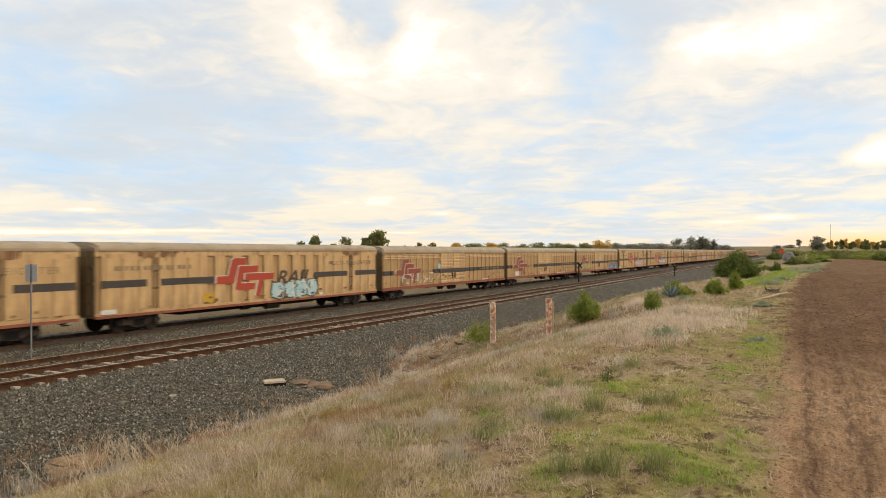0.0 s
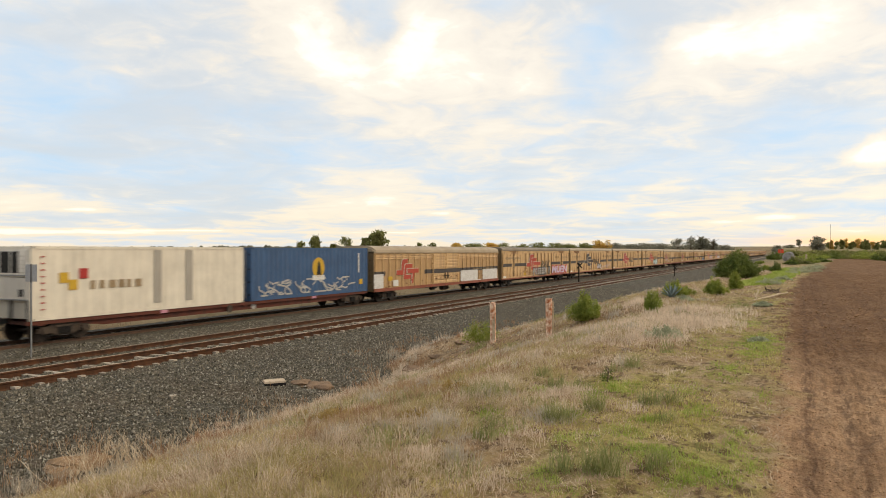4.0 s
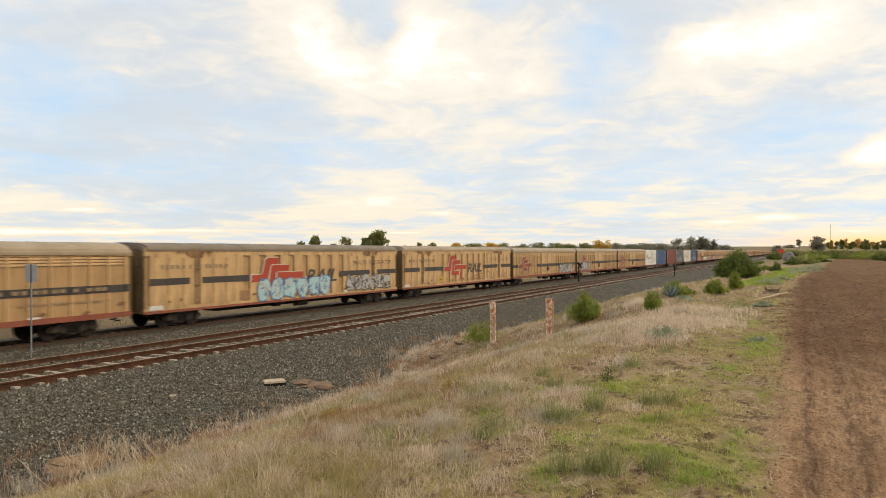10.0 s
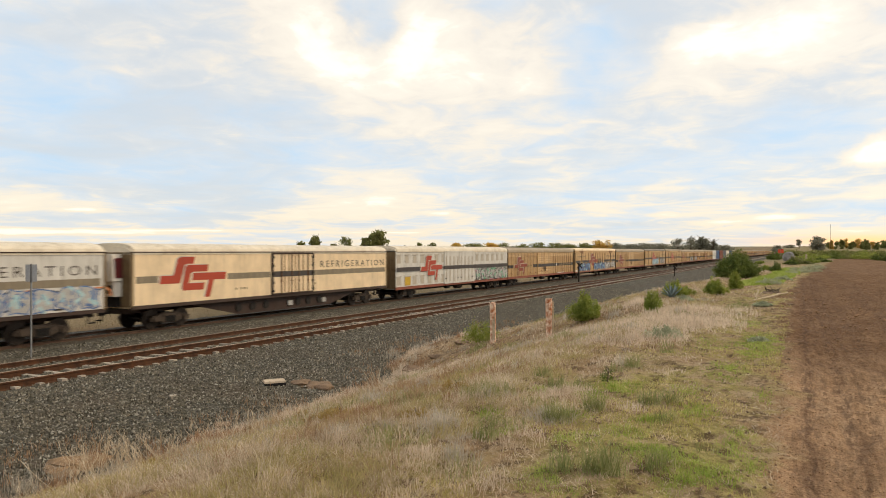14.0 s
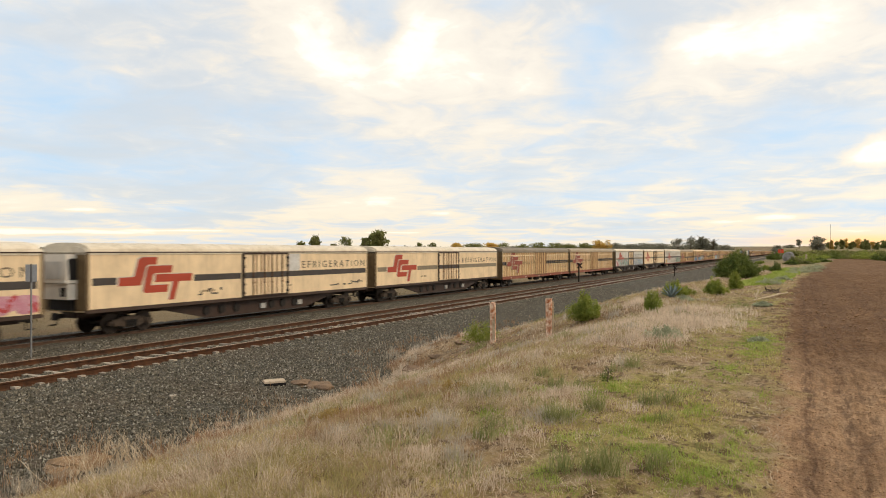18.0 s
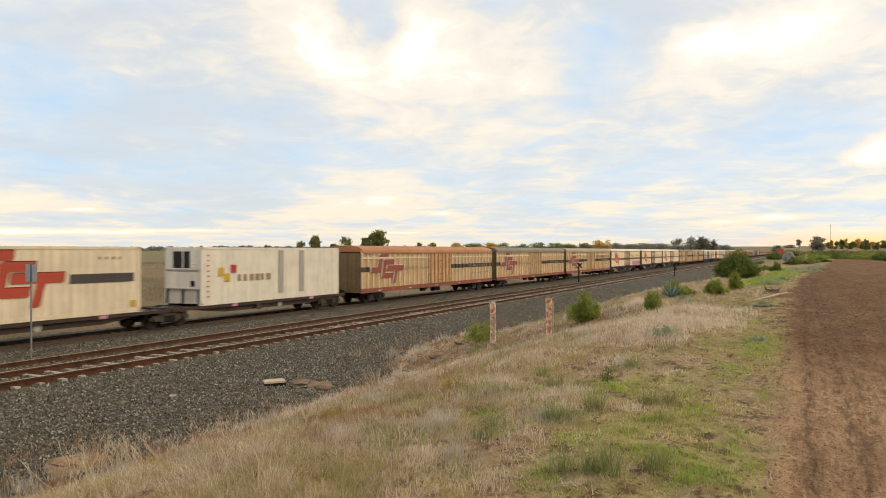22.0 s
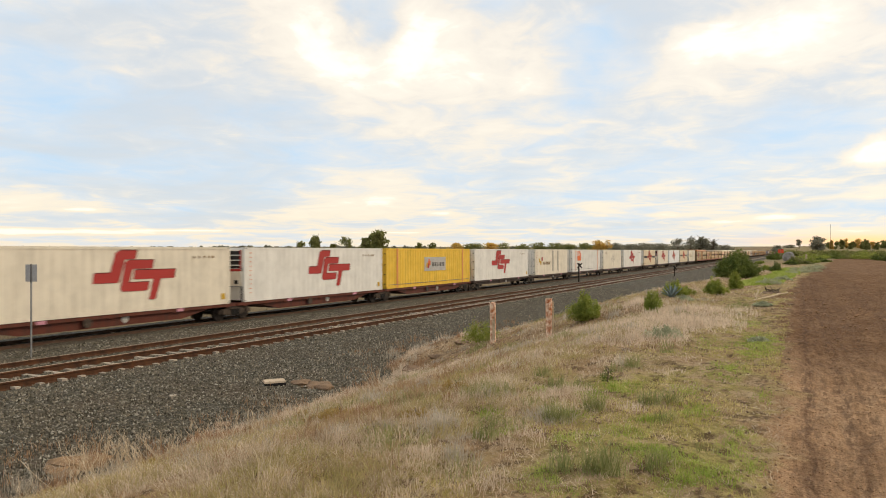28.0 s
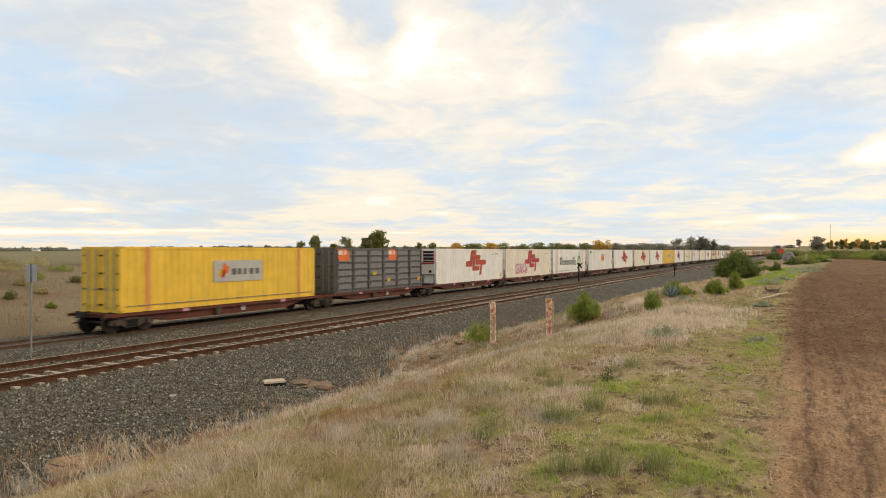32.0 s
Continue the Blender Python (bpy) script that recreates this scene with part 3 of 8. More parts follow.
    field = m.mix(m.ramp(n_big, (0.4, 0.0), (0.6, 1.0)), (0.165, 0.128, 0.076), (0.25, 0.195, 0.118))
    earth = m.mix(m.ramp(m.noise(m.scaled(p, (0.05, 0.25, 1.0)), 1.0, 4), (0.52, 0.0), (0.62, 0.5)), field, (0.21, 0.13, 0.075))
    field = m.mix(m.math("MULTIPLY", m.math("SUBTRACT", y, 62.0), 0.05, clamp=True), earth, (0.215, 0.185, 0.10))
    field = m.mix(0.6, field, m.ramp(n_fine, (0.3, 0.55), (0.7, 1.25)), "MULTIPLY")
    c = m.mix(far, c, field)
    bulge = m.math("MULTIPLY", m.math("SUBTRACT", x, 25.0), 0.1)
    bulge = m.math("DIVIDE", 0.36, m.math("ADD", 1.0, m.math("POWER", m.math("ABSOLUTE", bulge), 4.0)))
    edge = m.math("SUBTRACT", edge, bulge)
    road = m.math("MULTIPLY", m.math("SUBTRACT", 0.33, m.math("ADD", edge, m.math("MULTIPLY", m.math("SUBTRACT", n_fine, 0.5), 0.5))), 3.6, clamp=True)
    road = m.math("MULTIPLY", road, m.math("MULTIPLY", m.math("SUBTRACT", m.math("ADD", 165.0, m.math("MULTIPLY", n_big, 40.0)), x), 0.06, clamp=True))
    c = m.mix(road, c, dirt)
    c = m.mix(0.35, c, m.ramp(n_grit, (0.3, 0.6), (0.7, 1.3)), "MULTIPLY")
    h = m.math("ADD", n_fine, m.math("MULTIPLY", n_grit, 0.4))
    m.bump(h, 1.0, 0.09)
    return m.done(c, 0.95, spec=0.15)


def steps(*runs):
    """Graded coordinates from (start, end, step) runs."""
    return np.unique(np.concatenate([np.arange(a, b, s) for a, b, s in runs]))


def grid_mesh(name, xs, ys, height, mat):
    gx, gy = np.meshgrid(xs, ys)
    v = np.stack([gx, gy, height(gx, gy)], -1).reshape(-1, 3)
    nx, ny = len(xs), len(ys)
    i = (np.arange(ny - 1)[:, None] * nx + np.arange(nx - 1)[None, :]).ravel()
    return cheap_mesh(name, v, np.stack([i, i + 1, i + nx + 1, i + nx], -1), mat, smooth=True)


gxs = steps((-4000, -200, 380), (-200, -20, 12), (-20, 0, 2), (0, 3, 0.5), (3, 16, 0.09), (16, 60, 0.28), (60, 200, 1.6), (200, 900, 14), (900, 4601, 370))
gys = steps((-4000, -200, 380), (-200, -30, 10), (-30, -6, 1.1), (-6, -2.5, 0.2), (-2.5, -0.8, 0.09), (-0.8, 0.4, 0.04), (0.4, 7, 0.09), (7, 14, 0.25), (14, 34, 2), (34, 90, 1.5), (90, 300, 15), (300, 4601, 430))
thing("ground", grid_mesh("ground", gxs, gys, ground_z, ground_material()), None,
      "dry grassy bank and fields with a brown dirt road", "ground", kind="structure")


# ---- railway ----
NEAR_Y, FAR_Y = 20.1, 28.02


def ballast_z(x, y):
    bed = np.where(y < 24.3, -0.12, -0.115)
    z = -0.62 + (bed + 0.62) * ease(11.8, 18.4, y) * ease(32.6, 30.3, y)
    z = z - 0.06 * np.exp(-((y - 24.6) / 0.8) ** 2) + 0.035 * np.exp(-((y - 20.1) / 0.62) ** 6)
    return z + 0.03 * fbm(x * 2.2, y * 2.2, 21, 2) + 0.045 * fbm(x * 8, y * 8, 22, 2)


def ballast_material():
    m = Nodes("ballast")
    p = m.nt.nodes.new("ShaderNodeNewGeometry").outputs["Position"]
    cell = m.voronoi(p, 14.0, "Color")
    sepc = m.nt.nodes.new("ShaderNodeSeparateColor")
    m.put(cell, sepc.inputs[0])
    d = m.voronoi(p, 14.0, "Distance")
    big = m.noise(p, 0.35, 4)
    c = m.ramp(sepc.outputs[0], (0.0, (0.055, 0.050, 0.038)), (0.55, (0.125, 0.115, 0.090)), (0.9, (0.20, 0.187, 0.150)), (1.0, (0.30, 0.28, 0.235)))
    # stone edges darkened, so the shade in the gaps is part of the colour
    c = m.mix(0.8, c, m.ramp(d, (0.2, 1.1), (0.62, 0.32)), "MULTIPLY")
    c = m.mix(m.ramp(big, (0.45, 0.0), (0.7, 0.45)), c, (0.105, 0.075, 0.05))
    m.bump(m.math("MULTIPLY", d, -1.0), 1.0, 0.05)
    return m.done(c, 0.95, spec=0.2)


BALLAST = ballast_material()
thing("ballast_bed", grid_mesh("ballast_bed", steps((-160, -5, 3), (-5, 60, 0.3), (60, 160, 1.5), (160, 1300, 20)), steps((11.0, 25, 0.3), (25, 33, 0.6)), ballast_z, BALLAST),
      None, "dark grey crushed stone ballast bed under both tracks", "ballast", kind="structure")


def rail_mesh(x0, x1, side=RAIL_SIDE, head=RAIL_TOP):
    prof = [(-0.073, 0), (0.073, 0), (0.073, 0.012), (0.012, 0.035), (0.010, 0.125), (0.036, 0.14), (0.036, 0.168), (0.028, 0.176),
            (-0.028, 0.176), (-0.036, 0.168), (-0.036, 0.14), (-0.010, 0.125), (-0.012, 0.035), (-0.073, 0.012)]
    b = Build().prism(prof, "x", x0, x1)
    b.s[2 + 7] = 1
    return b.mesh("rail", side, head)


near_track = thing("near_track", None, pose(0, NEAR_Y, 0), "empty track of rusty rails on pale concrete sleepers", "railway track", kind="structure")
far_track = thing("far_track", None, pose(0, FAR_Y, 0), "railway track carrying the freight train", "railway track", kind="structure")
long_rail = rail_mesh(-150, 1280)
for dy in (-0.8, 0.8):
    part("rail", long_rail, near_track, (0, dy, 0.1 - 0.176 * 1.32), rot=Matrix.Diagonal((1, 1.15, 1.32, 1)))
far_rail = rail_mesh(-150, 1280, RAIL_DARK, RAIL_DARK)
for dy in (-0.72, 0.72):
    part("rail", far_rail, far_track, (0, dy, -0.176))
spare = thing("spare_rail", None, pose(0, 22.65, -0.10), "loose rusty rails lying end to end along the ballast", "rail")
rail_length = rail_mesh(0, 23.96)
for i in range(20):
    part("rail", rail_length, spare, (-60 + 24 * i, 0.012 * math.sin(i * 2.3), 0))
    if i:
        for side in (-1, 1):
            part("fishplate", kept("fishplate", lambda: Build().box(-0.30, 0.30, -0.012, 0.012, 0.03, 0.13, top=(0.01, 0)).mesh("fishplate", RAIL_SIDE)), spare, (-60 + 24 * i, side * 0.024, 0))
sleeper = Build().box(-0.11, 0.11, -1.03, 1.03, -0.2, 0, top=(0.03, 0.03)).mesh("sleeper", SLEEPER)
far_sleepers = Build()
for i in range(300):
    part("sleeper", sleeper, near_track, (-12 + 0.685 * i, 0.03 * math.sin(i * 3.1), -0.064 + 0.014 * math.sin(i * 2.17) + 0.012 * math.sin(i * 0.71)), rot=Matrix.Rotation(0.03 * math.sin(i * 1.9), 4, "Z"))
for i in range(500):
    far_sleepers.box(-30 + 0.685 * i - 0.12, -30 + 0.685 * i + 0.12, -1.25, 1.25, -0.36, -0.145)
    if i < 420:
        x = -12 + 0.685 * (300 + i)
        far_sleepers.box(x - 0.12, x + 0.12, NEAR_Y - FAR_Y - 1.3, NEAR_Y - FAR_Y + 1.3, -0.27, -0.07)
tagged(part("sleepers", far_sleepers.mesh("sleepers", SLEEPER), far_track), "pale concrete sleepers sunk in ballast", kind="stuff")


def loose_stones(n, seed):
    """Ballast stones lying on the bed."""
    rng = np.random.default_rng(seed)
    x = 5 + 70 * rng.random(n) ** 1.6
    y = 11.6 + 14.6 * rng.random(n)
    z = ballast_z(x, y)
    s = 0.018 + 0.022 * rng.random(n) + 0.012 * rng.random(n) ** 8
    off = np.abs(y - NEAR_Y)
    keep = (z > ground_z(x, y)) & ((off > 0.95) | (off < 0.65))
    x, y, z, s = x[keep], y[keep], z[keep], s[keep]
    n = len(x)
    base = np.array([(1, 0, -0.3), (0.1, 1, -0.3), (-1, 0.1, -0.3), (0, -1, -0.3), (0.1, 0, 0.9)])
    a = rng.random(n) * 6.28
    v = base[None] * (0.65 + 0.7 * rng.random((n, 5, 1))) * s[:, None, None] * np.stack([np.ones(n), 0.75 + 0.4 * rng.random(n), 0.7 + 0.5 * rng.random(n)], -1)[:, None, :]
    v[:, 4, :2] += (rng.random((n, 2)) - 0.5) * s[:, None]
    c, q = np.cos(a)[:, None], np.sin(a)[:, None]
    v = np.stack([v[..., 0] * c - v[..., 1] * q + x[:, None], v[..., 0] * q + v[..., 1] * c + y[:, None], v[..., 2] + z[:, None] + 0.3 * s[:, None]], -1)
    tri = np.array([(0, 1, 4), (1, 2, 4), (2, 3, 4), (3, 0, 4)])
    f = (tri[None] + 5 * np.arange(n)[:, None, None]).reshape(-1, 3)
    return v.reshape(-1, 3), f


def stone_material():
    m = Nodes("ballast_stone")
    isl = m.nt.nodes.new("ShaderNodeNewGeometry").outputs["Random Per Island"]
    c = m.ramp(isl, (0.0, (0.030, 0.027, 0.020)), (0.45, (0.125, 0.115, 0.086)), (0.75, (0.18, 0.150, 0.11)), (0.92, (0.27, 0.252, 0.208)), (1.0, (0.38, 0.355, 0.30)))
    c = m.mix(0.5, c, m.ramp(m.noise(m.tc.outputs["Object"], 40.0, 3), (0.3, 0.6), (0.7, 1.2)), "MULTIPLY")
    return m.done(c, 0.95, spec=0.2)


sv, sf = loose_stones(150000, 5)
thing("ballast_stones", cheap_mesh("ballast_stones", sv, sf, stone_material()), None, "loose dark grey ballast stones", "stones", kind="stuff")


# ---- rolling stock ----
SPEED = 29.29
MOVERS = []
HALF = 1.45


def roll(ob, u):
    """Place a thing on the far track; u is its place along the train at the start."""
    ob.matrix_basis = pose(u, FAR_Y, 0)
    MOVERS.append((ob, u))
    return ob


def wheelset_mesh():
    b = Build().cyl((0, 0, 0), 0.075, 1.02, "y", 10)
    for s in (-1, 1):
        b.cyl((0, s * 0.755, 0), 0.46, 0.065, "y", 24)
        b.cyl((0, s * 0.70, 0), 0.485, 0.018, "y", 24)
        b.cyl((0, s * 0.825, 0), 0.16, 0.03, "y", 12, 1)
        b.box(-0.30, -0.12, s * 0.82 - 0.006, s * 0.82 + 0.006, -0.06, 0.06, 1)
    return b.mesh("wheelset", WHEEL, BLACK)


def side_frame_mesh():
    prof = [(-1.18, 0.54), (-1.18, 0.38), (-0.98, 0.34), (-0.62, 0.36), (-0.36, 0.25), (0.36, 0.25), (0.62, 0.36), (0.98, 0.34), (1.18, 0.38), (1.18, 0.54),
            (0.80, 0.62), (0.48, 0.74), (-0.48, 0.74), (-0.80, 0.62)]
    b = Build().prism(prof, "y", -0.07, 0.07)
    for s in (-1, 1):
        b.cyl((s * 0.89, -0.10, 0.46), 0.13, 0.06, "y", 12)
        b.box(s * 0.89 - 0.16, s * 0.89 + 0.16, -0.10, 0.10, 0.44, 0.62)
    for x in (-0.2, 0.0, 0.2):
        b.cyl((x, -0.09, 0.45), 0.085, 0.14, "z", 10, 1)
    b.box(-0.42, 0.42, -0.13, -0.02, 0.58, 0.66)
    return b.mesh("side_frame", BOGIE, BLACK)


def bolster_mesh():
    b = Build().box(-0.22, 0.22, -0.98, 0.98, 0.50, 0.74, top=(0.03, 0.0)).cyl((0, 0, 0.78), 0.25, 0.06, "z", 14)
    b.box(-1.0, 1.0, -0.05, 0.05, 0.30, 0.36).box(-0.62, -0.54, -0.9, 0.9, 0.30, 0.42).box(0.54, 0.62, -0.9, 0.9, 0.30, 0.42)
    return b.mesh("bogie", BLACK)


WHEELSETS = []


def bogie(parent, x):
    bo = part("bogie", kept("bogie", bolster_mesh), parent, (x, 0, 0), "grimy dark two-axle bogie")
    for s in (-1, 1):
        part("side_frame", kept("side_frame", side_frame_mesh), bo, (0, s * 1.02, 0), rot=Matrix.Rotation(0 if s < 0 else math.pi, 4, "Z"))
    for s in (-1, 1):
        WHEELSETS.append((part("wheelset", kept("wheelset", wheelset_mesh), bo, (s * 0.89, 0, 0.46)), s))


def coupler(parent, x, way):
    turn = Matrix.Rotation(0 if way > 0 else math.pi, 4, "Z")
    part("coupler", kept("coupler", lambda: Build().box(0, 0.30, -0.09, 0.09, 0.80, 0.98).box(0.28, 0.46, -0.16, 0.13, 0.74, 1.04, top=(0.03, 0.03)).mesh("coupler", BLACK)), parent, (x, 0, 0), rot=turn)
    part("air_hose", kept("air_hose", lambda: Build().cyl((0.05, -0.35, 0.70), 0.03, 0.20, "z", 8).cyl((0.21, -0.35, 0.51), 0.03, 0.18, "x", 8).mesh("air_hose", BLACK)), parent, (x, 0, 0), rot=turn)


EMBLEM = (((0.30, 1.0), (0.50, 1.0), (0.485, 0.83), (0.375, 0.83), (0.35, 0.79), (0.285, 0.37), (0.0, 0.37), (0.01, 0.56), (0.185, 0.56), (0.20, 0.60), (0.25, 0.95)),
          ((0.395, 0.805), (0.71, 0.805), (0.695, 0.635), (0.47, 0.635), (0.44, 0.59), (0.41, 0.36), (0.655, 0.36), (0.635, 0.19), (0.335, 0.19), (0.31, 0.24), (0.365, 0.765)),
          ((0.475, 0.605), (1.0, 0.605), (0.985, 0.425), (0.80, 0.425), (0.735, 0.0), (0.655, 0.0), (0.715, 0.425), (0.465, 0.425)))


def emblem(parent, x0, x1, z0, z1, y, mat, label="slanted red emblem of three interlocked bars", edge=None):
    """The railway's mark as three plain interlocked bars with a thin offset edge."""
    shift = 0.012 if edge else -0.020
    edge = edge or PALE_EDGE
    def make():
        b = Build()
        for poly in EMBLEM:
            b.prism([((p[0]), (p[1])) for p in poly], "y", 0, -0.006)
            b.prism([(p[0] + shift, p[1] + 0.018) for p in poly], "y", 0.003, -0.003, 1)
        return b.mesh("emblem", mat, edge)
    ob = part("emblem", kept(("emblem", mat.name, edge and edge.name), make), parent, (0, 0, 0), label)
    ob.matrix_basis = Matrix.Translation((x0, y, z0)) @ Matrix.Diagonal((x1 - x0, 1, z1 - z0, 1))
    return ob


def emblem_ghost(parent, x0, x1, z0, z1, y, mat, label):
    """Only the thin outline of the removed mark."""
    b = Build()
    sx, sz = x1 - x0, z1 - z0
    for poly in EMBLEM:
        pts = [(p[0] * sx, p[1] * sz) for p in poly]
        for (ax, az), (bx, bz) in zip(pts, pts[1:] + pts[:1]):
            nx, nz = az - bz, bx - ax
            ln = math.hypot(nx, nz) or 1
            nx, nz = nx / ln * 0.022, nz / ln * 0.022
            b.prism([(ax + nx, az + nz), (ax - nx, az - nz), (bx - nx, bz - nz), (bx + nx, bz + nz)], "y", 0, -0.004)
    return part("emblem_outline", b.mesh("emblem_outline", mat), parent, (x0, y, z0), label)


def plate(name, parent, x0, x1, z0, z1, y, mat, label="", thick=0.006, y_side=-1):
    """A thin painted panel or plate on a side."""
    me = kept(("plate", name, mat.name, round(x1 - x0, 3), round(z1 - z0, 3), thick),
              lambda: Build().box(0, x1 - x0, 0, thick, 0, z1 - z0).mesh(name, mat))
    return part(name, me, parent, (x0, y - thick, z0), label)


def graffiti(parent, x0, x1, z0, z1, y, mats, seed, count, label, edge=0.06):
    """Jagged overlapping sprayed shapes with outlines and inner strokes; no real letters."""
    rng = random.Random(seed)
    b = Build()
    w = (x1 - x0) / count
    h = z1 - z0

    def stroke(ax, az, bx, bz, t, depth, slot):
        nx, nz = az - bz, bx - ax
        ln = math.hypot(nx, nz) or 1
        nx, nz = nx / ln * t, nz / ln * t
        b.prism([(ax + nx, az + nz), (ax - nx, az - nz), (bx - nx * 0.7, bz - nz * 0.7), (bx + nx * 0.7, bz + nz * 0.7)], "y", y, y - depth, slot)
    for i in range(count):
        cx, cz = x0 + (i + 0.5) * w, (z0 + z1) / 2
        d = 0.0009 * i
        ring = []
        for k in range(11):
            ang = 2 * math.pi * (k + rng.uniform(-0.3, 0.3)) / 11
            q = rng.uniform(0.78, 1.08) / max(abs(math.cos(ang)), abs(math.sin(ang))) ** 0.7
            ring.append((q * math.cos(ang), q * math.sin(ang)))
        sx, sz = w * 0.49, h * 0.47
        b.prism([(cx + p * (sx + edge), cz + q * (sz + edge)) for p, q in ring], "y", y, y - 0.004 - d, 0)
        b.prism([(cx + p * sx, cz + q * sz) for p, q in ring], "y", y, y - 0.0065 - d, 1)
        for k in range(11):
            ax, az = cx + rng.uniform(-0.4, 0.4) * w, cz + rng.uniform(-0.4, 0.4) * h
            bx, bz = ax + rng.uniform(-0.35, 0.35) * w, az + rng.uniform(-0.45, 0.45) * h
            slot = (0, 2, 0, 2, 0, 0, 2, 0, 1, 0, 2)[k] if len(mats) > 2 else 0
            stroke(ax, az, bx, min(max(bz, z0), z1), rng.uniform(0.03, 0.065) if slot != 2 else rng.uniform(0.05, 0.10), 0.009 + d + 0.0001 * k, slot)
    return part("graffiti", b.mesh("graffiti", *mats), parent, (0, 0, 0), label)


def scrawl(parent, x0, x1, z0, z1, y, mat, seed, count, label, thick=0.035):
    """Thin sprayed strokes."""
    rng = random.Random(seed)
    b = Build()
    for i in range(count):
        cx, cz = x0 + (i + rng.random()) * (x1 - x0) / count, rng.uniform(z0, z1)
        px, pz = cx, cz
        ang = rng.uniform(0, 6.28)
        for k in range(rng.randint(3, 6)):
            ang += rng.uniform(-1.1, 1.1)
            qx, qz = px + math.cos(ang) * 0.28, min(z1, max(z0, pz + math.sin(ang) * 0.22))
            nx, nz = -(qz - pz), qx - px
            ln = math.hypot(nx, nz) or 1
            nx, nz = nx / ln * thick, nz / ln * thick
            b.prism([(px + nx, pz + nz), (px - nx, pz - nz), (qx - nx, qz - nz), (qx + nx, qz + nz)], "y", y, y - 0.004 - 0.0004 * (k + i % 5))
            px, pz = qx, qz
    return part("graffiti", b.mesh("graffiti", mat), parent, (0, 0, 0), label)


def marks(parent, x0, x1, z0, z1, y, mat, label, seed=1, cell=0.22):
    """Small writing that cannot be read, as a row of short bars."""
    rng = random.Random(seed)
    b = Build()
    x = x0
    while x < x1 - 0.05:
        w = cell * rng.uniform(0.5, 0.95)
        b.box(x, min(x + w, x1), y - 0.005, y, z0, z1)
        x += cell * rng.choice((1.1, 1.2, 1.7))
    return tagged(part("lettering_bars", b.mesh("lettering_bars", mat), parent), label, kind="stuff")


def roof_mesh(length, eave, crown, mat_key, mat, over=0.05, square=0.0):
    """Curved roof with ribs across and rounded ends."""
    def make():
        pts = []
        k = 12
        for i in range(k + 1):
            a = math.pi * i / k
            c, s = math.cos(a), math.sin(a)
            pts.append((-math.copysign(abs(c) ** (0.75 + square), c) * (HALF + over), eave + (crown - eave) * s ** 0.8))
        pts += [(HALF + over, eave - 0.10), (-HALF - over, eave - 0.10)]
        b = Build().prism(pts, "x", -length / 2 + 0.12, length / 2 - 0.12)
        for e in (-1, 1):
            small = [(p[0] * 0.97, eave - 0.1 + (p[1] - eave + 0.1) * 0.72) for p in pts]
            b.prism(small, "x", e * (length / 2 - 0.12), e * length / 2)
        n = int(length / 1.9)
        for i in range(1, n):
            x = -length / 2 + i * length / n
            b.prism([(p[0] * 1.003, p[1] + 0.005) for p in pts[:k + 1]], "x", x - 0.03, x + 0.03)
        return b.mesh("roof", mat)
    return kept(("roof", mat_key, round(length, 1), eave), make)


def end_wall_mesh(kind, zb, eave, mat):
    def make():
        b = Build().box(-0.03, 0.03, -HALF + 0.02, HALF - 0.02, zb, eave)
        return b.mesh("end_wall", mat)
    return kept(("end", kind, zb, mat.name), make)


def van_base(name, length, zb, eave, crown, side, roof, label, group, end_mat=END_BROWN, sill=SILL, sill_h=0.22, bogie_in=2.6):
    """What all covered vans share: shell, roof, ends, sill, couplers, brake gear and bogies."""
    v = thing(name, None, None, label, "freight wagon", group)
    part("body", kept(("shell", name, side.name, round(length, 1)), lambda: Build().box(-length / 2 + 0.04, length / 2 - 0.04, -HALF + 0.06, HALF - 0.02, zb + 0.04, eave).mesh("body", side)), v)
    part("roof", roof_mesh(length, eave, crown, roof.name, roof), v)
    for e in (-1, 1):
        ew = part("end_wall", end_wall_mesh(name, zb + 0.1, eave, end_mat), v, (e * (length / 2 - 0.03), 0, 0), rot=Matrix.Rotation(0 if e < 0 else math.pi, 4, "Z"))
        if e < 0:
            for i in range(4):
                part("end_post", kept(("end_post", zb, end_mat.name), lambda: Build().box(-0.09, -0.03, -0.05, 0.05, zb + 0.2, eave - 0.1).mesh("end_post", end_mat)), ew, (0, -1.0 + i * 0.66, 0))
            for z in (0.9, 1.7, 2.4):
                part("end_rail", kept(("end_rail", end_mat.name), lambda: Build().box(-0.075, -0.03, -HALF + 0.05, HALF - 0.05, -0.05, 0.05).mesh("end_rail", end_mat)), ew, (0, 0, zb + z - 0.2))
        coupler(v, e * (length / 2 - 0.02), e)
        bogie(v, e * (length / 2 - bogie_in))
    for s in (-1, 1):
        part("sill", kept(("sill", round(length, 1), sill.name, sill_h, zb), lambda: Build().box(-length / 2, length / 2, -0.05, 0.05, zb, zb + sill_h, top=(0.0, 0.012)).mesh("sill", sill)), v, (0, s * (HALF - 0.02), 0))
    return v


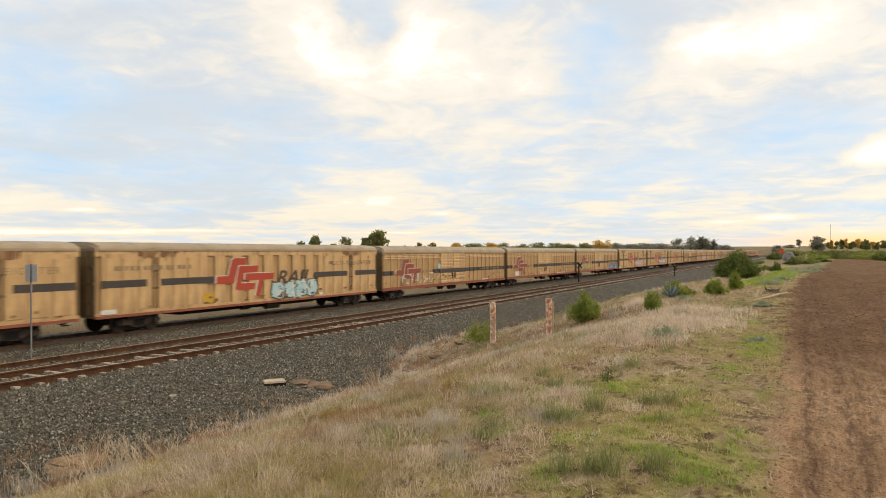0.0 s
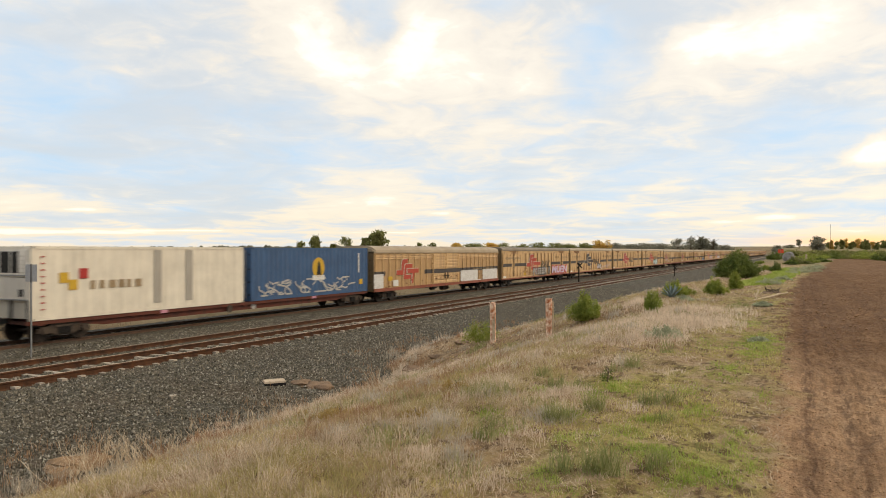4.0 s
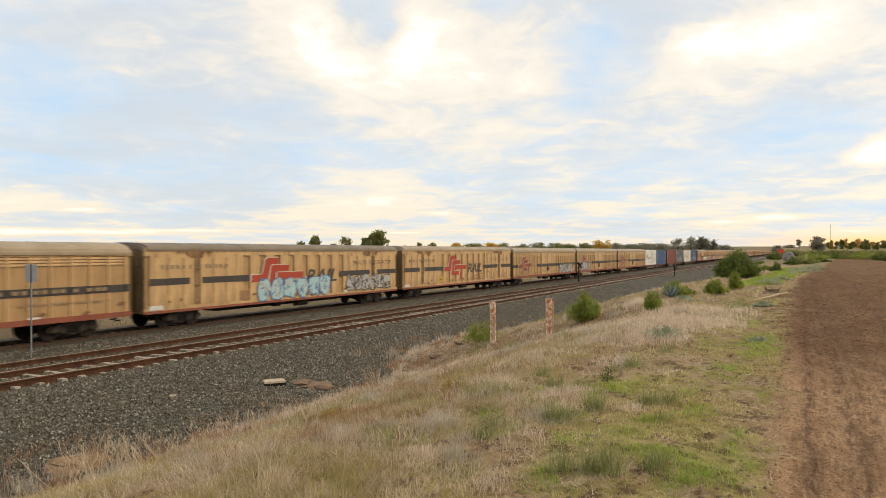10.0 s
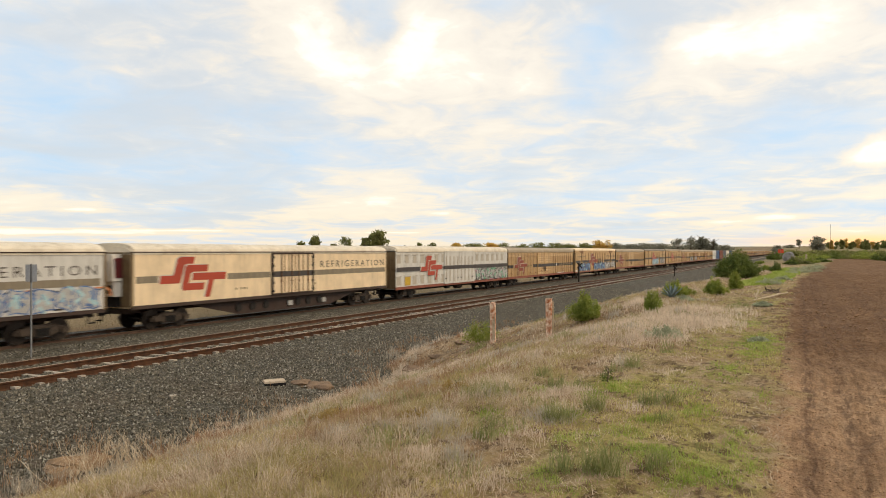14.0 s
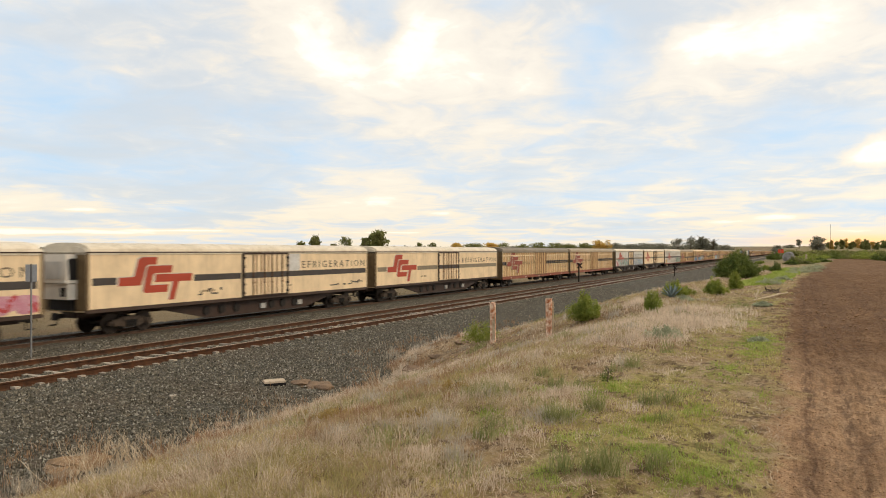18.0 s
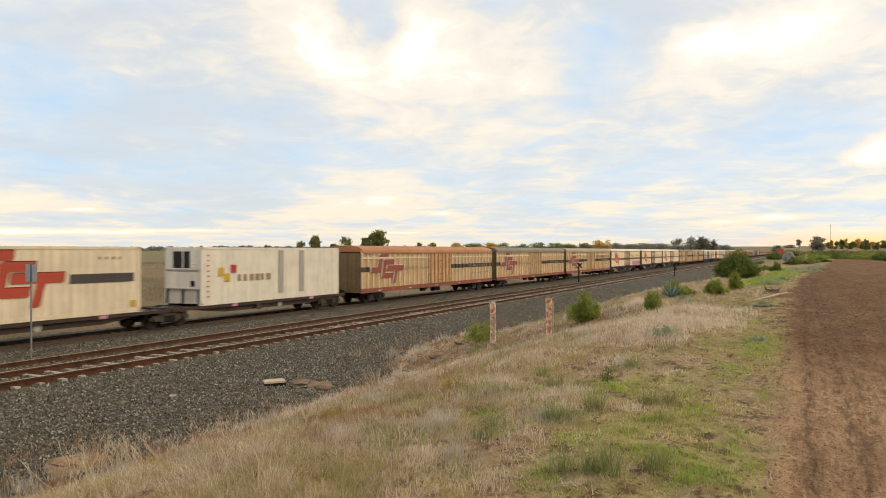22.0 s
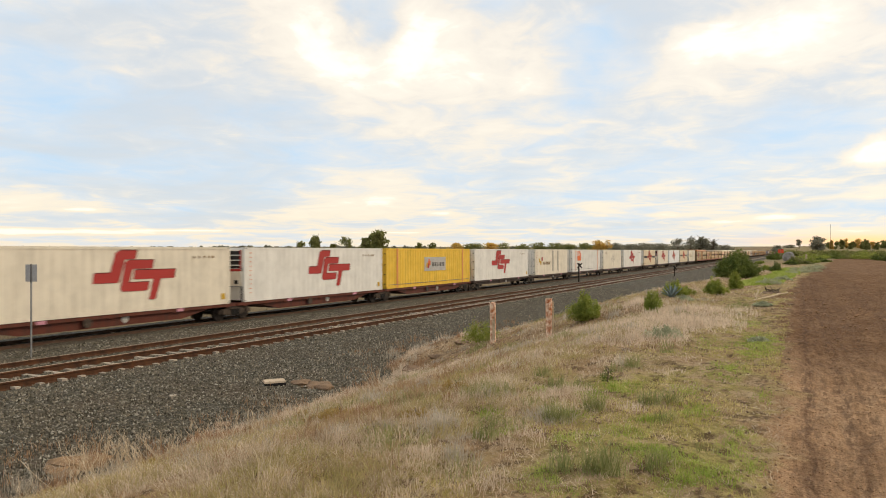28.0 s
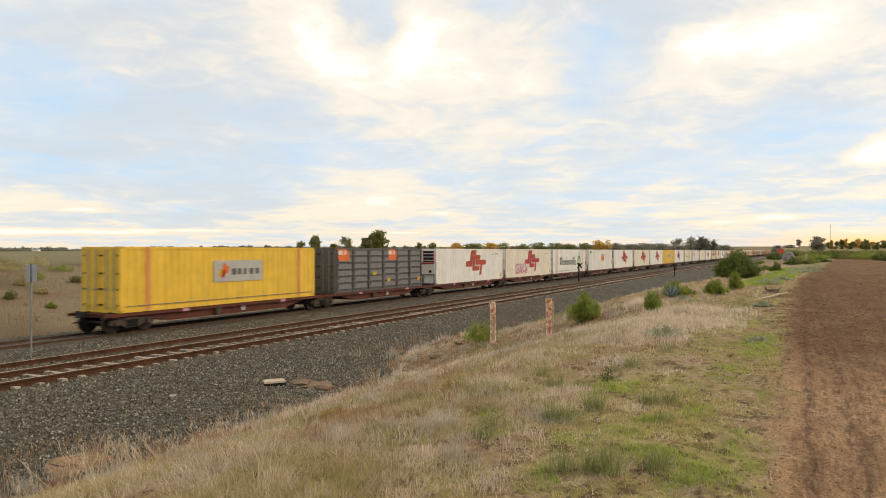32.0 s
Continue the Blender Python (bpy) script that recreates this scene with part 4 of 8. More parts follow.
def centre_gear(v, length, deep=0.42, mat=BLACK):
    """Centre sill, air tank and brake gear under the floor."""
    def make():
        b = Build().prism([(-length * 0.36, 0.80), (length * 0.36, 0.80), (length * 0.24, deep), (-length * 0.24, deep)], "y", -0.2, 0.2)
        return b.mesh("centre_sill", mat)
    part("centre_sill", kept(("centre", round(length, 1), deep, mat.name), make), v)
    part("air_tank", kept("air_tank", lambda: Build().cyl((0, 0, 0), 0.2, 0.55, "x", 12).mesh("air_tank", BOGIE)), v, (0.9, -0.75, 0.55))
    part("brake_cylinder", kept("brake_cylinder", lambda: Build().cyl((0, 0, 0), 0.15, 0.3, "x", 12).box(0.3, 0.8, -0.03, 0.03, -0.03, 0.03).mesh("brake_cylinder", BLACK)), v, (-1.4, -0.8, 0.6))


def ribs(v, xs, z0, z1, wide, proud, mat, stripe=None, stripe_mat=None, name="rib"):
    """Upright ribs; where a painted stripe crosses, the rib carries it too."""
    def make(with_stripe):
        b = Build()
        if with_stripe:
            b.box(-wide / 2, wide / 2, -proud, 0, z0, stripe[0], top=(0, 0)).box(-wide / 2, wide / 2, -proud, 0, stripe[0], stripe[1], 1).box(-wide / 2, wide / 2, -proud, 0, stripe[1], z1)
            return b.mesh(name, mat, stripe_mat)
        return b.box(-wide / 2, wide / 2, -proud, 0, z0, z1).mesh(name, mat)
    for x, st in xs:
        me = kept((name, z0, z1, wide, proud, mat.name, st, stripe_mat and stripe_mat.name), lambda: make(st))
        part(name, me, v, (x, -HALF + 0.06, 0))


def tag_set(v, length, seed, z0, y):
    """Small plates low on a side."""
    rng = random.Random(seed)
    plate("placard", v, -length / 2 + rng.uniform(2.2, 3.0), -length / 2 + 3.4, z0 + 0.3, z0 + 0.75, y, PLACARD_W if rng.random() < 0.5 else GRAF_BROWN)
    plate("placard", v, length * rng.uniform(0.1, 0.3), length * 0.3 + 0.35, z0 + 0.12, z0 + 0.3, y, PLACARD_W)


def smudges(v, x0, x1, z0, z1, y, seed, count):
    """Scattered brown grime marks of uneven shape on a side."""
    rng = random.Random(seed)
    b = Build()
    for k in range(count):
        cx, cz = rng.uniform(x0, x1), rng.uniform(z0, z1)
        w, h = rng.uniform(0.06, 0.26), rng.uniform(0.03, 0.10)
        b.prism([(cx + w * rng.uniform(0.6, 1.1) * math.cos(q * 0.7854), cz + h * rng.uniform(0.6, 1.2) * math.sin(q * 0.7854)) for q in range(8)], "y", y, y - 0.003 - 0.0003 * k)
    tagged(part("grime", b.mesh("grime", STAIN), v), "scattered brown grime marks", kind="stuff")


def louvred_van(uL, uR, seed, roof=ROOF, side=CREAM, faded=True, emb=True, extra=None, label="weathered cream louvred van with dark stripe and faded red emblem", emb_at=(0.081, 0.244)):
    L, zb, eave = uR - uL, 0.77, 3.58
    v = van_base("louvred_van", L, zb, eave, 4.02, CREAM_SHADED, roof, label, "covered freight wagons")
    rng = random.Random(seed)

    def X(f):
        return (f - 0.5) * L
    st = (1.86, 2.18)
    yf = -HALF + 0.06
    left = [X(0.012 + i * 0.374 / 9) for i in range(10)]
    right = [X(0.604 + i * 0.384 / 10) for i in range(11)]
    plate("stripe", v, X(0.004), X(0.070), *st, yf, STRIPE, "charcoal stripe")
    plate("stripe", v, X(0.332), X(0.996), *st, yf - 0.012, STRIPE, "charcoal stripe")
    ribs(v, [(x, x < X(0.07) or x > X(0.332)) for x in left + right], 0.99, 3.50, 0.10, 0.055, side, st, STRIPE)
    slat = kept(("louvre", round(L, 1), side.name), lambda: louvre_mesh((left[1] - left[0]) - 0.12, side))
    slat_r = kept(("louvre_r", round(L, 1), side.name), lambda: louvre_mesh((right[1] - right[0]) - 0.12, side))
    for a, b in zip(left, left[1:]):
        part("louvre_panel", slat, v, ((a + b) / 2, yf, 3.05))
    for a, b in zip(right, right[1:]):
        part("louvre_panel", slat_r, v, ((a + b) / 2, yf, 3.05))
    part("top_rail", kept(("toprail", round(L, 1), side.name), lambda: Build().box(-L / 2, L / 2, -0.06, 0, 3.42, 3.52).mesh("top_rail", side)), v, (0, yf, 0))
    w = X(0.597) - X(0.390)
    for k in range(2):
        d = part("door", kept(("slat_door", round(w, 1), side.name), lambda: slat_door_mesh(w / 2 - 0.04, side)), v, (X(0.390) + w * (k + 0.5) / 2, yf - 0.02, 0), "cream sliding door with horizontal pressings")
        for z in (1.02, 1.32, 1.62, 2.26, 2.50, 2.74, 2.98, 3.22):
            part("pressing", kept(("slat", round(w, 1), side.name), lambda: Build().prism([(-0.072, 0), (-0.066, 0.15), (-0.03, 0.21), (-0.03, 0)], "x", -w / 4 + 0.10, w / 4 - 0.10).mesh("pressing", side)), d, (0, 0, z))
        for s in (-1, 1):
            part("stile", kept(("stile", side.name), lambda: Build().box(-0.05, 0.05, -0.08, 0, 0.98, 3.50).mesh("stile", side)), d, (s * (w / 4 - 0.07), 0, 0))
        part("latch", kept("latch", lambda: Build().box(-0.05, 0.05, -0.05, 0, 0, 0.5).box(-0.2, 0.2, -0.04, 0, 0.2, 0.26).mesh("latch", BLACK)), d, ((0.5 - k) * (w / 2 - 0.5), -0.07, 1.55 - 0.2))
    part("door_rail", kept(("doorrail", round(L, 1)), lambda: Build().box(-L * 0.22, L * 0.22, -0.09, 0, 0.86, 0.96).mesh("door_rail", SILL)), v, (X(0.45), yf, 0))
    plate("stripe", v, X(0.392), X(0.595), *st, yf - 0.122, STRIPE, "charcoal stripe across the doors")
    if emb:
        emblem(v, X(emb_at[0]), X(emb_at[1]), 1.2, 3.02, yf - 0.06, RED_FADED if faded else RED, "faded red emblem of three interlocked bars")
    if emb and faded:
        marks(v, X(0.253), X(0.318), 1.95, 2.15, yf - 0.06, LETTER_FAINT, "faint worn lettering", seed, 0.4)
    marks(v, X(0.74), X(0.95), 1.95, 2.10, yf - 0.06, LETTER_FAINT, "small lettering on the stripe", seed + 1, 0.35)
    marks(v, X(0.78), X(0.95), 1.50, 1.58, yf - 0.06, LETTER_FAINT, "small worn lettering", seed + 2, 0.2)
    centre_gear(v, L * 0.5, 0.6)
    smudges(v, X(0.40), X(0.59), 1.15, 1.75, yf - 0.125, seed * 5 + 1, 9)
    smudges(v, X(0.61), X(0.98), 0.98, 1.45, yf - 0.058, seed * 5 + 2, 9)
    smudges(v, X(0.02), X(0.38), 0.98, 1.35, yf - 0.058, seed * 5 + 3, 6)
    tag_set(v, L, seed, zb, yf - 0.06)
    if extra:
        extra(v, X, yf - 0.062)
    return roll(v, (uL + uR) / 2)


def louvre_mesh(w, mat):
    b = Build()
    for k in range(3):
        z = k * 0.125
        b.prism([(-0.055, z), (-0.045, z + 0.055), (0.0, z + 0.10), (0.0, z + 0.04)], "x", -w / 2, w / 2)
    return b.mesh("louvre_panel", mat)


def slat_door_mesh(w, mat):
    b = Build().box(-w / 2, w / 2, -0.03, 0, 0.98, 3.50)
    return b.mesh("door", mat)


def door_stain(v, x, y, zt, seed):
    """Rust run-off over a door seam, an uneven stain of its own shape."""
    rng = random.Random(seed)
    b = Build()
    for k in range(4):
        cx, wide, tall = x + rng.uniform(-0.9, 0.9), rng.uniform(0.18, 0.5), rng.uniform(0.12, 0.34)
        b.prism([(cx + wide * rng.uniform(0.7, 1.1) * math.cos(q * 0.63), zt - 0.16 + tall * rng.uniform(0.6, 1.1) * math.sin(q * 0.63)) for q in range(10)], "y", y, y - 0.003 - 0.0004 * k)
    a = x - 1.2
    while a < x + 1.2:
        wide = rng.uniform(0.04, 0.17)
        drop = rng.uniform(0.06, 0.30) + (rng.uniform(0.1, 0.45) if rng.random() < 0.3 else 0)
        b.prism([(a, zt), (a + wide, zt), (a + wide * 0.8, zt - drop * 0.6), (a + wide * rng.uniform(0.3, 0.7), zt - drop), (a + wide * 0.2, zt - drop * 0.5)], "y", y, y - 0.004)
        a += wide * rng.uniform(0.9, 1.9)
    part("rust_stain", b.mesh("rust_stain", STAIN), v, (0, 0, 0), "brown rust stain below the roof edge")


STAIN = paint("rust_stain", (0.22, 0.115, 0.06), dirt=(0.42, 0.27, 0.13), wear=0.5, streak=0.9, rough=0.8)


def freight_van(uL, uR, seed, roof=ROOF, emb=RED, word=True, extra=None, label="cream high-capacity freight van with dark stripe and red emblem"):
    L, zb, eave = uR - uL, 0.75, 3.74
    v = van_base("freight_van", L, zb, eave, 4.04, CREAM_SHADED, roof, label, "covered freight wagons", sill_h=0.12)
    rng = random.Random(seed)

    def X(f):
        return (f - 0.5) * L
    st = (2.04, 2.36)
    yf = -HALF + 0.06
    part("cantrail", kept(("cant", round(L, 1)), lambda: Build().box(-L / 2, L / 2, -0.07, 0, 3.40, 3.74).mesh("cantrail", CREAM)), v, (0, yf, 0))
    part("foot_rail", kept(("foot", round(L, 1)), lambda: Build().box(-L / 2, L / 2, -0.07, 0, 0.87, 1.0).mesh("foot_rail", CREAM)), v, (0, yf, 0))
    n = 8
    a, b_ = X(0.268), X(0.712)
    pw = (b_ - a) / n
    pan = kept(("pressing", round(pw, 2)), lambda: Build().box(-pw * 0.29, pw * 0.29, -0.07, 0, 1.0, 3.40, top=(0.0, 0.0)).mesh("pressing", CREAM))
    for i in range(n + 1):
        part("pressing", pan, v, (a + pw * i, yf, 0))
    for lo, hi, tag in ((0.012, 0.266, 0), (0.714, 0.992, 1)):
        w = (X(hi) - X(lo)) / 2
        for k in range(2):
            d = part("door", kept(("plug_door", round(w, 2)), lambda: plug_door_mesh(w - 0.05)), v, (X(lo) + w * (k + 0.5), yf, 0), "cream plug door with pressed ribs")
            for i in range(3):
                part("pressing", kept(("door_press", round(w, 2)), lambda: Build().prism([(-w * 0.12, 1.05), (w * 0.12, 1.05), (w * 0.12, 3.32), (-w * 0.12, 3.32)], "y", -0.105, -0.08).mesh("pressing", CREAM)), d, ((i - 1) * w * 0.31, 0, 0))
            part("lock_rod", kept("lock_rod", lambda: Build().cyl((0, -0.11, 2.2), 0.025, 1.15, "z", 8).box(-0.08, 0.08, -0.14, -0.08, 1.9, 2.0).box(-0.08, 0.08, -0.14, -0.08, 2.7, 2.78).mesh("lock_rod", END_BROWN)), d, ((0.5 - k) * (w - 0.25), 0, 0))
        door_stain(v, X((lo + hi) / 2) + rng.uniform(-0.4, 0.4), yf - 0.105, 3.70, seed * 7 + tag)
    ys = yf - 0.10
    for lo, hi in ((0.012, 0.118), (0.153, 0.305), (0.677, 0.836), (0.876, 0.992)):
        plate("stripe", v, X(lo), X(hi), *st, ys, STRIPE, "charcoal stripe")
    if emb:
        emblem(v, X(0.311), X(0.512), 1.18, 3.26, yf - 0.075, emb, "slanted emblem of three interlocked bars")
    if word:
        lettering("RAIL", X(0.522), X(0.664), 1.76, 2.56, yf - 0.075, LETTER, v, "dark slanted letter of the word RAIL", 0.3, 0.02)
    lettering("MULTI-FREIGHTER", X(0.745), X(0.962), 2.74, 3.02, yf - 0.11, LETTER_FAINT if seed % 2 else LETTER, v, "worn letter of the words MULTI-FREIGHTER")
    marks(v, X(0.04), X(0.235), 2.78, 2.98, yf - 0.11, LETTER_FAINT, "worn small lettering", seed, 0.25)
    centre_gear(v, L, 0.45)
    smudges(v, X(0.02), X(0.98), 0.95, 1.35, yf - 0.104, seed * 5 + 4, 12)
    plate("placard", v, X(0.272), X(0.305), 1.05, 1.55, yf - 0.075, GRAF_BROWN if seed % 3 else PLACARD_Y)
    plate("placard", v, X(0.01), X(0.045), 0.92, 1.12, yf - 0.105, PLACARD_W)
    plate("placard", v, X(0.70), X(0.715), 0.95, 1.12, yf - 0.105, PLACARD_W)
    if extra:
        extra(v, X, yf - 0.108)
    return roll(v, (uL + uR) / 2)


def plug_door_mesh(w):
    b = Build().box(-w / 2, w / 2, -0.08, 0, 0.90, 3.52)
    return b.mesh("door", CREAM)


def ribbed_van(uL, uR, seed, roof=ROOF, side=CREAM, word=False, faint=False, extra=None, label="cream ribbed refrigerated van with red sill and dark stripe"):
    L, zb, eave = uR - uL, 0.77, 3.58
    v = van_base("ribbed_refrigerated_van", L, zb, eave, 4.02, OCHRE, roof, label, "covered freight wagons", sill_h=0.30)
    rng = random.Random(seed)

    def X(f):
        return (f - 0.5) * L
    st = (2.19, 2.53)
    yf = -HALF + 0.06
    plate("stripe", v, X(0.004), X(0.052), *st, yf, STRIPE, "charcoal stripe")
    plate("stripe", v, X(0.254 if not faint else 0.43), X(0.985), *st, yf - 0.004, STRIPE, "charcoal stripe")
    xs = [X(0.008 + i * 0.412 / 13) for i in range(14)] + [X(0.62 + i * 0.375 / 12) for i in range(13)]
    lim = 0.254 if not faint else 0.43
    ribs(v, [(x, x < X(0.052) or x > X(lim)) for x in xs], 1.06, 3.50, 0.11, 0.065, PALE if side is CREAM else CREAM_BOX, st, STRIPE)
    for lo, hi in ((0.0, 0.425), (0.612, 1.0)):
        for z in (3.10, 3.46):
            plate("side_rail", v, X(lo), X(hi), z, z + 0.10, yf - 0.05, PALE if side is CREAM else CREAM_BOX, thick=0.03)
    w = (X(0.608) - X(0.43)) / 2
    for k in range(2):
        part("door", kept(("bar_door", round(w, 2), side.name), lambda: bar_door_mesh(w - 0.04, side)), v, (X(0.43) + w * (k + 0.5), yf - 0.01, 0), "stained cream hinged door with dark hinges")
    emblem(v, X(0.056), X(0.254), 1.3, 3.46, yf - 0.068, RED_FADED)
    if word:
        lettering("REFRIGERATION", X(0.648), X(0.98), 2.76, 3.08, yf - 0.07, LETTER, v, "dark letter of the word REFRIGERATION")
    if faint:
        lettering("REFRIGERATION", X(0.262), X(0.42), 2.24, 2.50, yf - 0.07, LETTER_FAINT, v, "faint letter of the word REFRIGERATION")
    marks(v, X(0.76), X(0.95), 2.27, 2.42, yf - 0.07, LETTER_FAINT, "small lettering on the stripe", seed, 0.3)
    marks(v, X(0.80), X(0.96), 1.65, 1.73, yf - 0.07, LETTER_FAINT, "small worn lettering", seed + 3, 0.2)
    for i in range(5):
        plate("placard", v, X(0.1 + 0.19 * i), X(0.1 + 0.19 * i) + 0.3, 0.86, 0.92, -HALF - 0.032, PLACARD_W)
    centre_gear(v, L * 0.5, 0.6)
    if extra:
        extra(v, X, yf - 0.07)
    return roll(v, (uL + uR) / 2)


RUST_BAR = rough_mat("rusty_door_bar", (0.20, 0.11, 0.06), (0.13, 0.07, 0.04), 6, 30, 0.8, 0.2)


def bar_door_mesh(w, mat):
    b = Build().box(-w / 2, w / 2, -0.05, 0, 1.02, 3.50)
    for i in range(3):
        x = -w / 2 + w * (i + 0.5) / 3
        b.box(x - 0.07, x + 0.07, -0.075, -0.05, 1.05, 3.48, 1)
    for z in (1.25, 1.75, 2.3, 2.85, 3.3):
        for s in (-1, 1):
            b.box(s * w / 2 - 0.08, s * w / 2 + 0.08, -0.085, -0.05, z, z + 0.06, 2)
    b.box(-w / 2, w / 2, -0.09, -0.02, 0.96, 1.04, 2)
    return b.mesh("door", mat, STAIN, RUST_BAR)


def reefer_van(uL, uR, seed, roof=ROOF_PALE, side=PALE, stripe=STRIPE, unit=True, extra=None, label="smooth pale cream refrigerated van with red emblem and barred door", skip=False, low=None):
    L, zb, eave = uR - uL, 1.03, 3.58
    v = van_base("refrigerated_van", L, zb, eave, 4.0, side, roof, label, "covered freight wagons", end_mat=END_BROWN, sill=FRAME_BROWN, sill_h=0.16)
    rng = random.Random(seed)

    def X(f):
        return (f - 0.5) * L
    yf = -HALF + 0.0
    part("side_skin", kept(("skin", round(L, 1), side.name), lambda: Build().box(-L / 2 + 0.02, L / 2 - 0.02, -0.02, 0.06, 1.19, 3.60).mesh("side_skin", side)), v, (0, yf, 0))
    part("gutter", kept(("gutter", round(L, 1)), lambda: Build().box(-L / 2, L / 2, -0.05, 0.04, 3.56, 3.61).mesh("gutter", FRAME_BROWN)), v, (0, yf - 0.02, 0))
    for e in (0.0, 1.0):
        plate("corner_post", v, X(e) - (0.0 if e == 0 else 0.12), X(e) + (0.12 if e == 0 else 0.0), 1.15, 3.56, yf - 0.02, END_BROWN, thick=0.02)
    yf -= 0.02
    st = (2.18, 2.49)
    for lo, hi in ((0.012, 0.068), (0.273, 0.425), (0.605, 0.988)):
        plate("stripe", v, X(lo), X(hi), *st, yf, stripe, "dark stripe, worn" if stripe is STRIPE else "faded dark stripe")
    emblem(v, X(0.072), X(0.268), 1.36, 3.36, yf, RED, "slanted red emblem of three interlocked bars")
    w = X(0.601) - X(0.432)
    d = part("door", kept(("reefer_door", round(w, 2)), lambda: reefer_door_mesh(w)), v, (X(0.432) + w / 2, yf, 0), "cream freezer door framed in dark steel")
    part("stripe", kept(("door_stripe", round(w, 2)), lambda: Build().box(-w / 2 + 0.05, w / 2 - 0.05, -0.006, 0, *st).mesh("stripe", STRIPE)), d, (0, -0.058, 0), "charcoal stripe across the door")
    for k, f in enumerate((-0.30, -0.05, 0.12, 0.36)):
        part("lock_rod", kept("door_rod", lambda: Build().cyl((0, -0.09, 2.35), 0.028, 1.12, "z", 8).box(-0.06, 0.06, -0.12, -0.06, 1.9, 1.97).mesh("lock_rod", STAIN)), d, (f * w, 0, 0))
    for k in range(5):
        for s in (-1, 1):
            part("hinge", kept("door_hinge", lambda: Build().box(-0.09, 0.09, -0.10, -0.04, -0.06, 0.06).mesh("hinge", BLACK)), d, (s * (w / 2 - 0.02), 0, 1.4 + 0.47 * k))
    if not skip:
        lettering("REFRIGERATION", X(0.638), X(0.98), 2.64, 3.06, yf, LETTER, v, "dark letter of the word REFRIGERATION")
    for k in range(3):
        marks(v, X(0.30 + 0.14 * k), X(0.34 + 0.14 * k), 1.62, 1.72, yf, LETTER_FAINT, "small dark lettering", seed + k, 0.2)
    # deep underframe with air tanks
    part("underframe", kept(("belly", round(L, 1)), lambda: Build().prism([(-L * 0.34, 1.05), (L * 0.36, 1.05), (L * 0.20, 0.28), (-L * 0.17, 0.28)], "y", -1.15, -1.0).box(-L / 2 + 0.3, L / 2 - 0.3, -0.5, 0.5, 0.78, 1.05).mesh("underframe", FRAME_BROWN)), v)
    for f in (0.325, 0.375, 0.425, 0.555, 0.60, 0.65):
        part("air_tank", kept("belly_tank", lambda: Build().cyl((0, -1.15, 0), 0.23, 0.06, "y", 16).mesh("air_tank", BLACK)), v, (X(f), 0, 0.66))
    for f in (0.52, 0.67):
        part("valve_box", kept("valve_box", lambda: Build().box(-0.2, 0.2, -1.24, -1.12, -0.14, 0.14).mesh("valve_box", GRAF_SILVER)), v, (X(f), 0, 0.62))
    if unit:
        # lowest block is black: the shaded gap below the unit, drawn solid
        u = part("cooling_unit", kept("cooling_unit", lambda: Build().box(-0.58, 0.0, -0.98, 0.80, 2.30, 3.50, top=(0.07, 0.10)).box(-0.48, 0.0, -0.92, 0.74, 1.62, 2.28).box(-0.22, 0.0, -0.80, 0.60, 1.15, 1.60, 1).mesh("cooling_unit", UNIT_WHITE, BLACK)), v, (-L / 2 + 0.02, 0, 0), "white cooling unit on the end wall")
        part("grille", kept(("cool_grille", seed % 2), lambda: Build().prism([(-0.44, 2.44), (-0.10, 2.44), (-0.10, 3.28), (-0.18, 3.34), (-0.44, 3.30)], "y", -1.0, -0.90).mesh("grille", MAROON if seed % 2 else BLACK)), u)
        part("hatch", kept("cool_hatch", lambda: Build().box(-0.60, -0.56, -0.62, 0.45, 2.48, 3.20).mesh("hatch", WHITE_VAN)), u)
        part("control_box", kept("cool_box", lambda: Build().box(-0.52, -0.46, -0.80, -0.52, 1.75, 2.12).mesh("control_box", BLACK)), u)
    if extra:
        extra(v, X, yf - 0.004)
    return roll(v, (uL + uR) / 2)


def reefer_door_mesh(w):
    b = Build().box(-w / 2, w / 2, -0.05, 0, 1.2, 3.50)
    for s in (-1, 1):
        b.box(s * w / 2 - 0.05, s * w / 2 + 0.05, -0.08, 0, 1.18, 3.54, 1)
    b.box(-w / 2, w / 2, -0.08, 0, 3.46, 3.54, 1).box(-w / 2, w / 2, -0.08, 0, 1.18, 1.26, 1)
    for f in (-0.22, -0.12, 0.04, 0.24):
        b.box(f * w - 0.05, f * w + 0.05, -0.056, -0.05, 1.28, 3.44, 2)
    return b.mesh("door", PALE, FRAME_BROWN, STAIN)


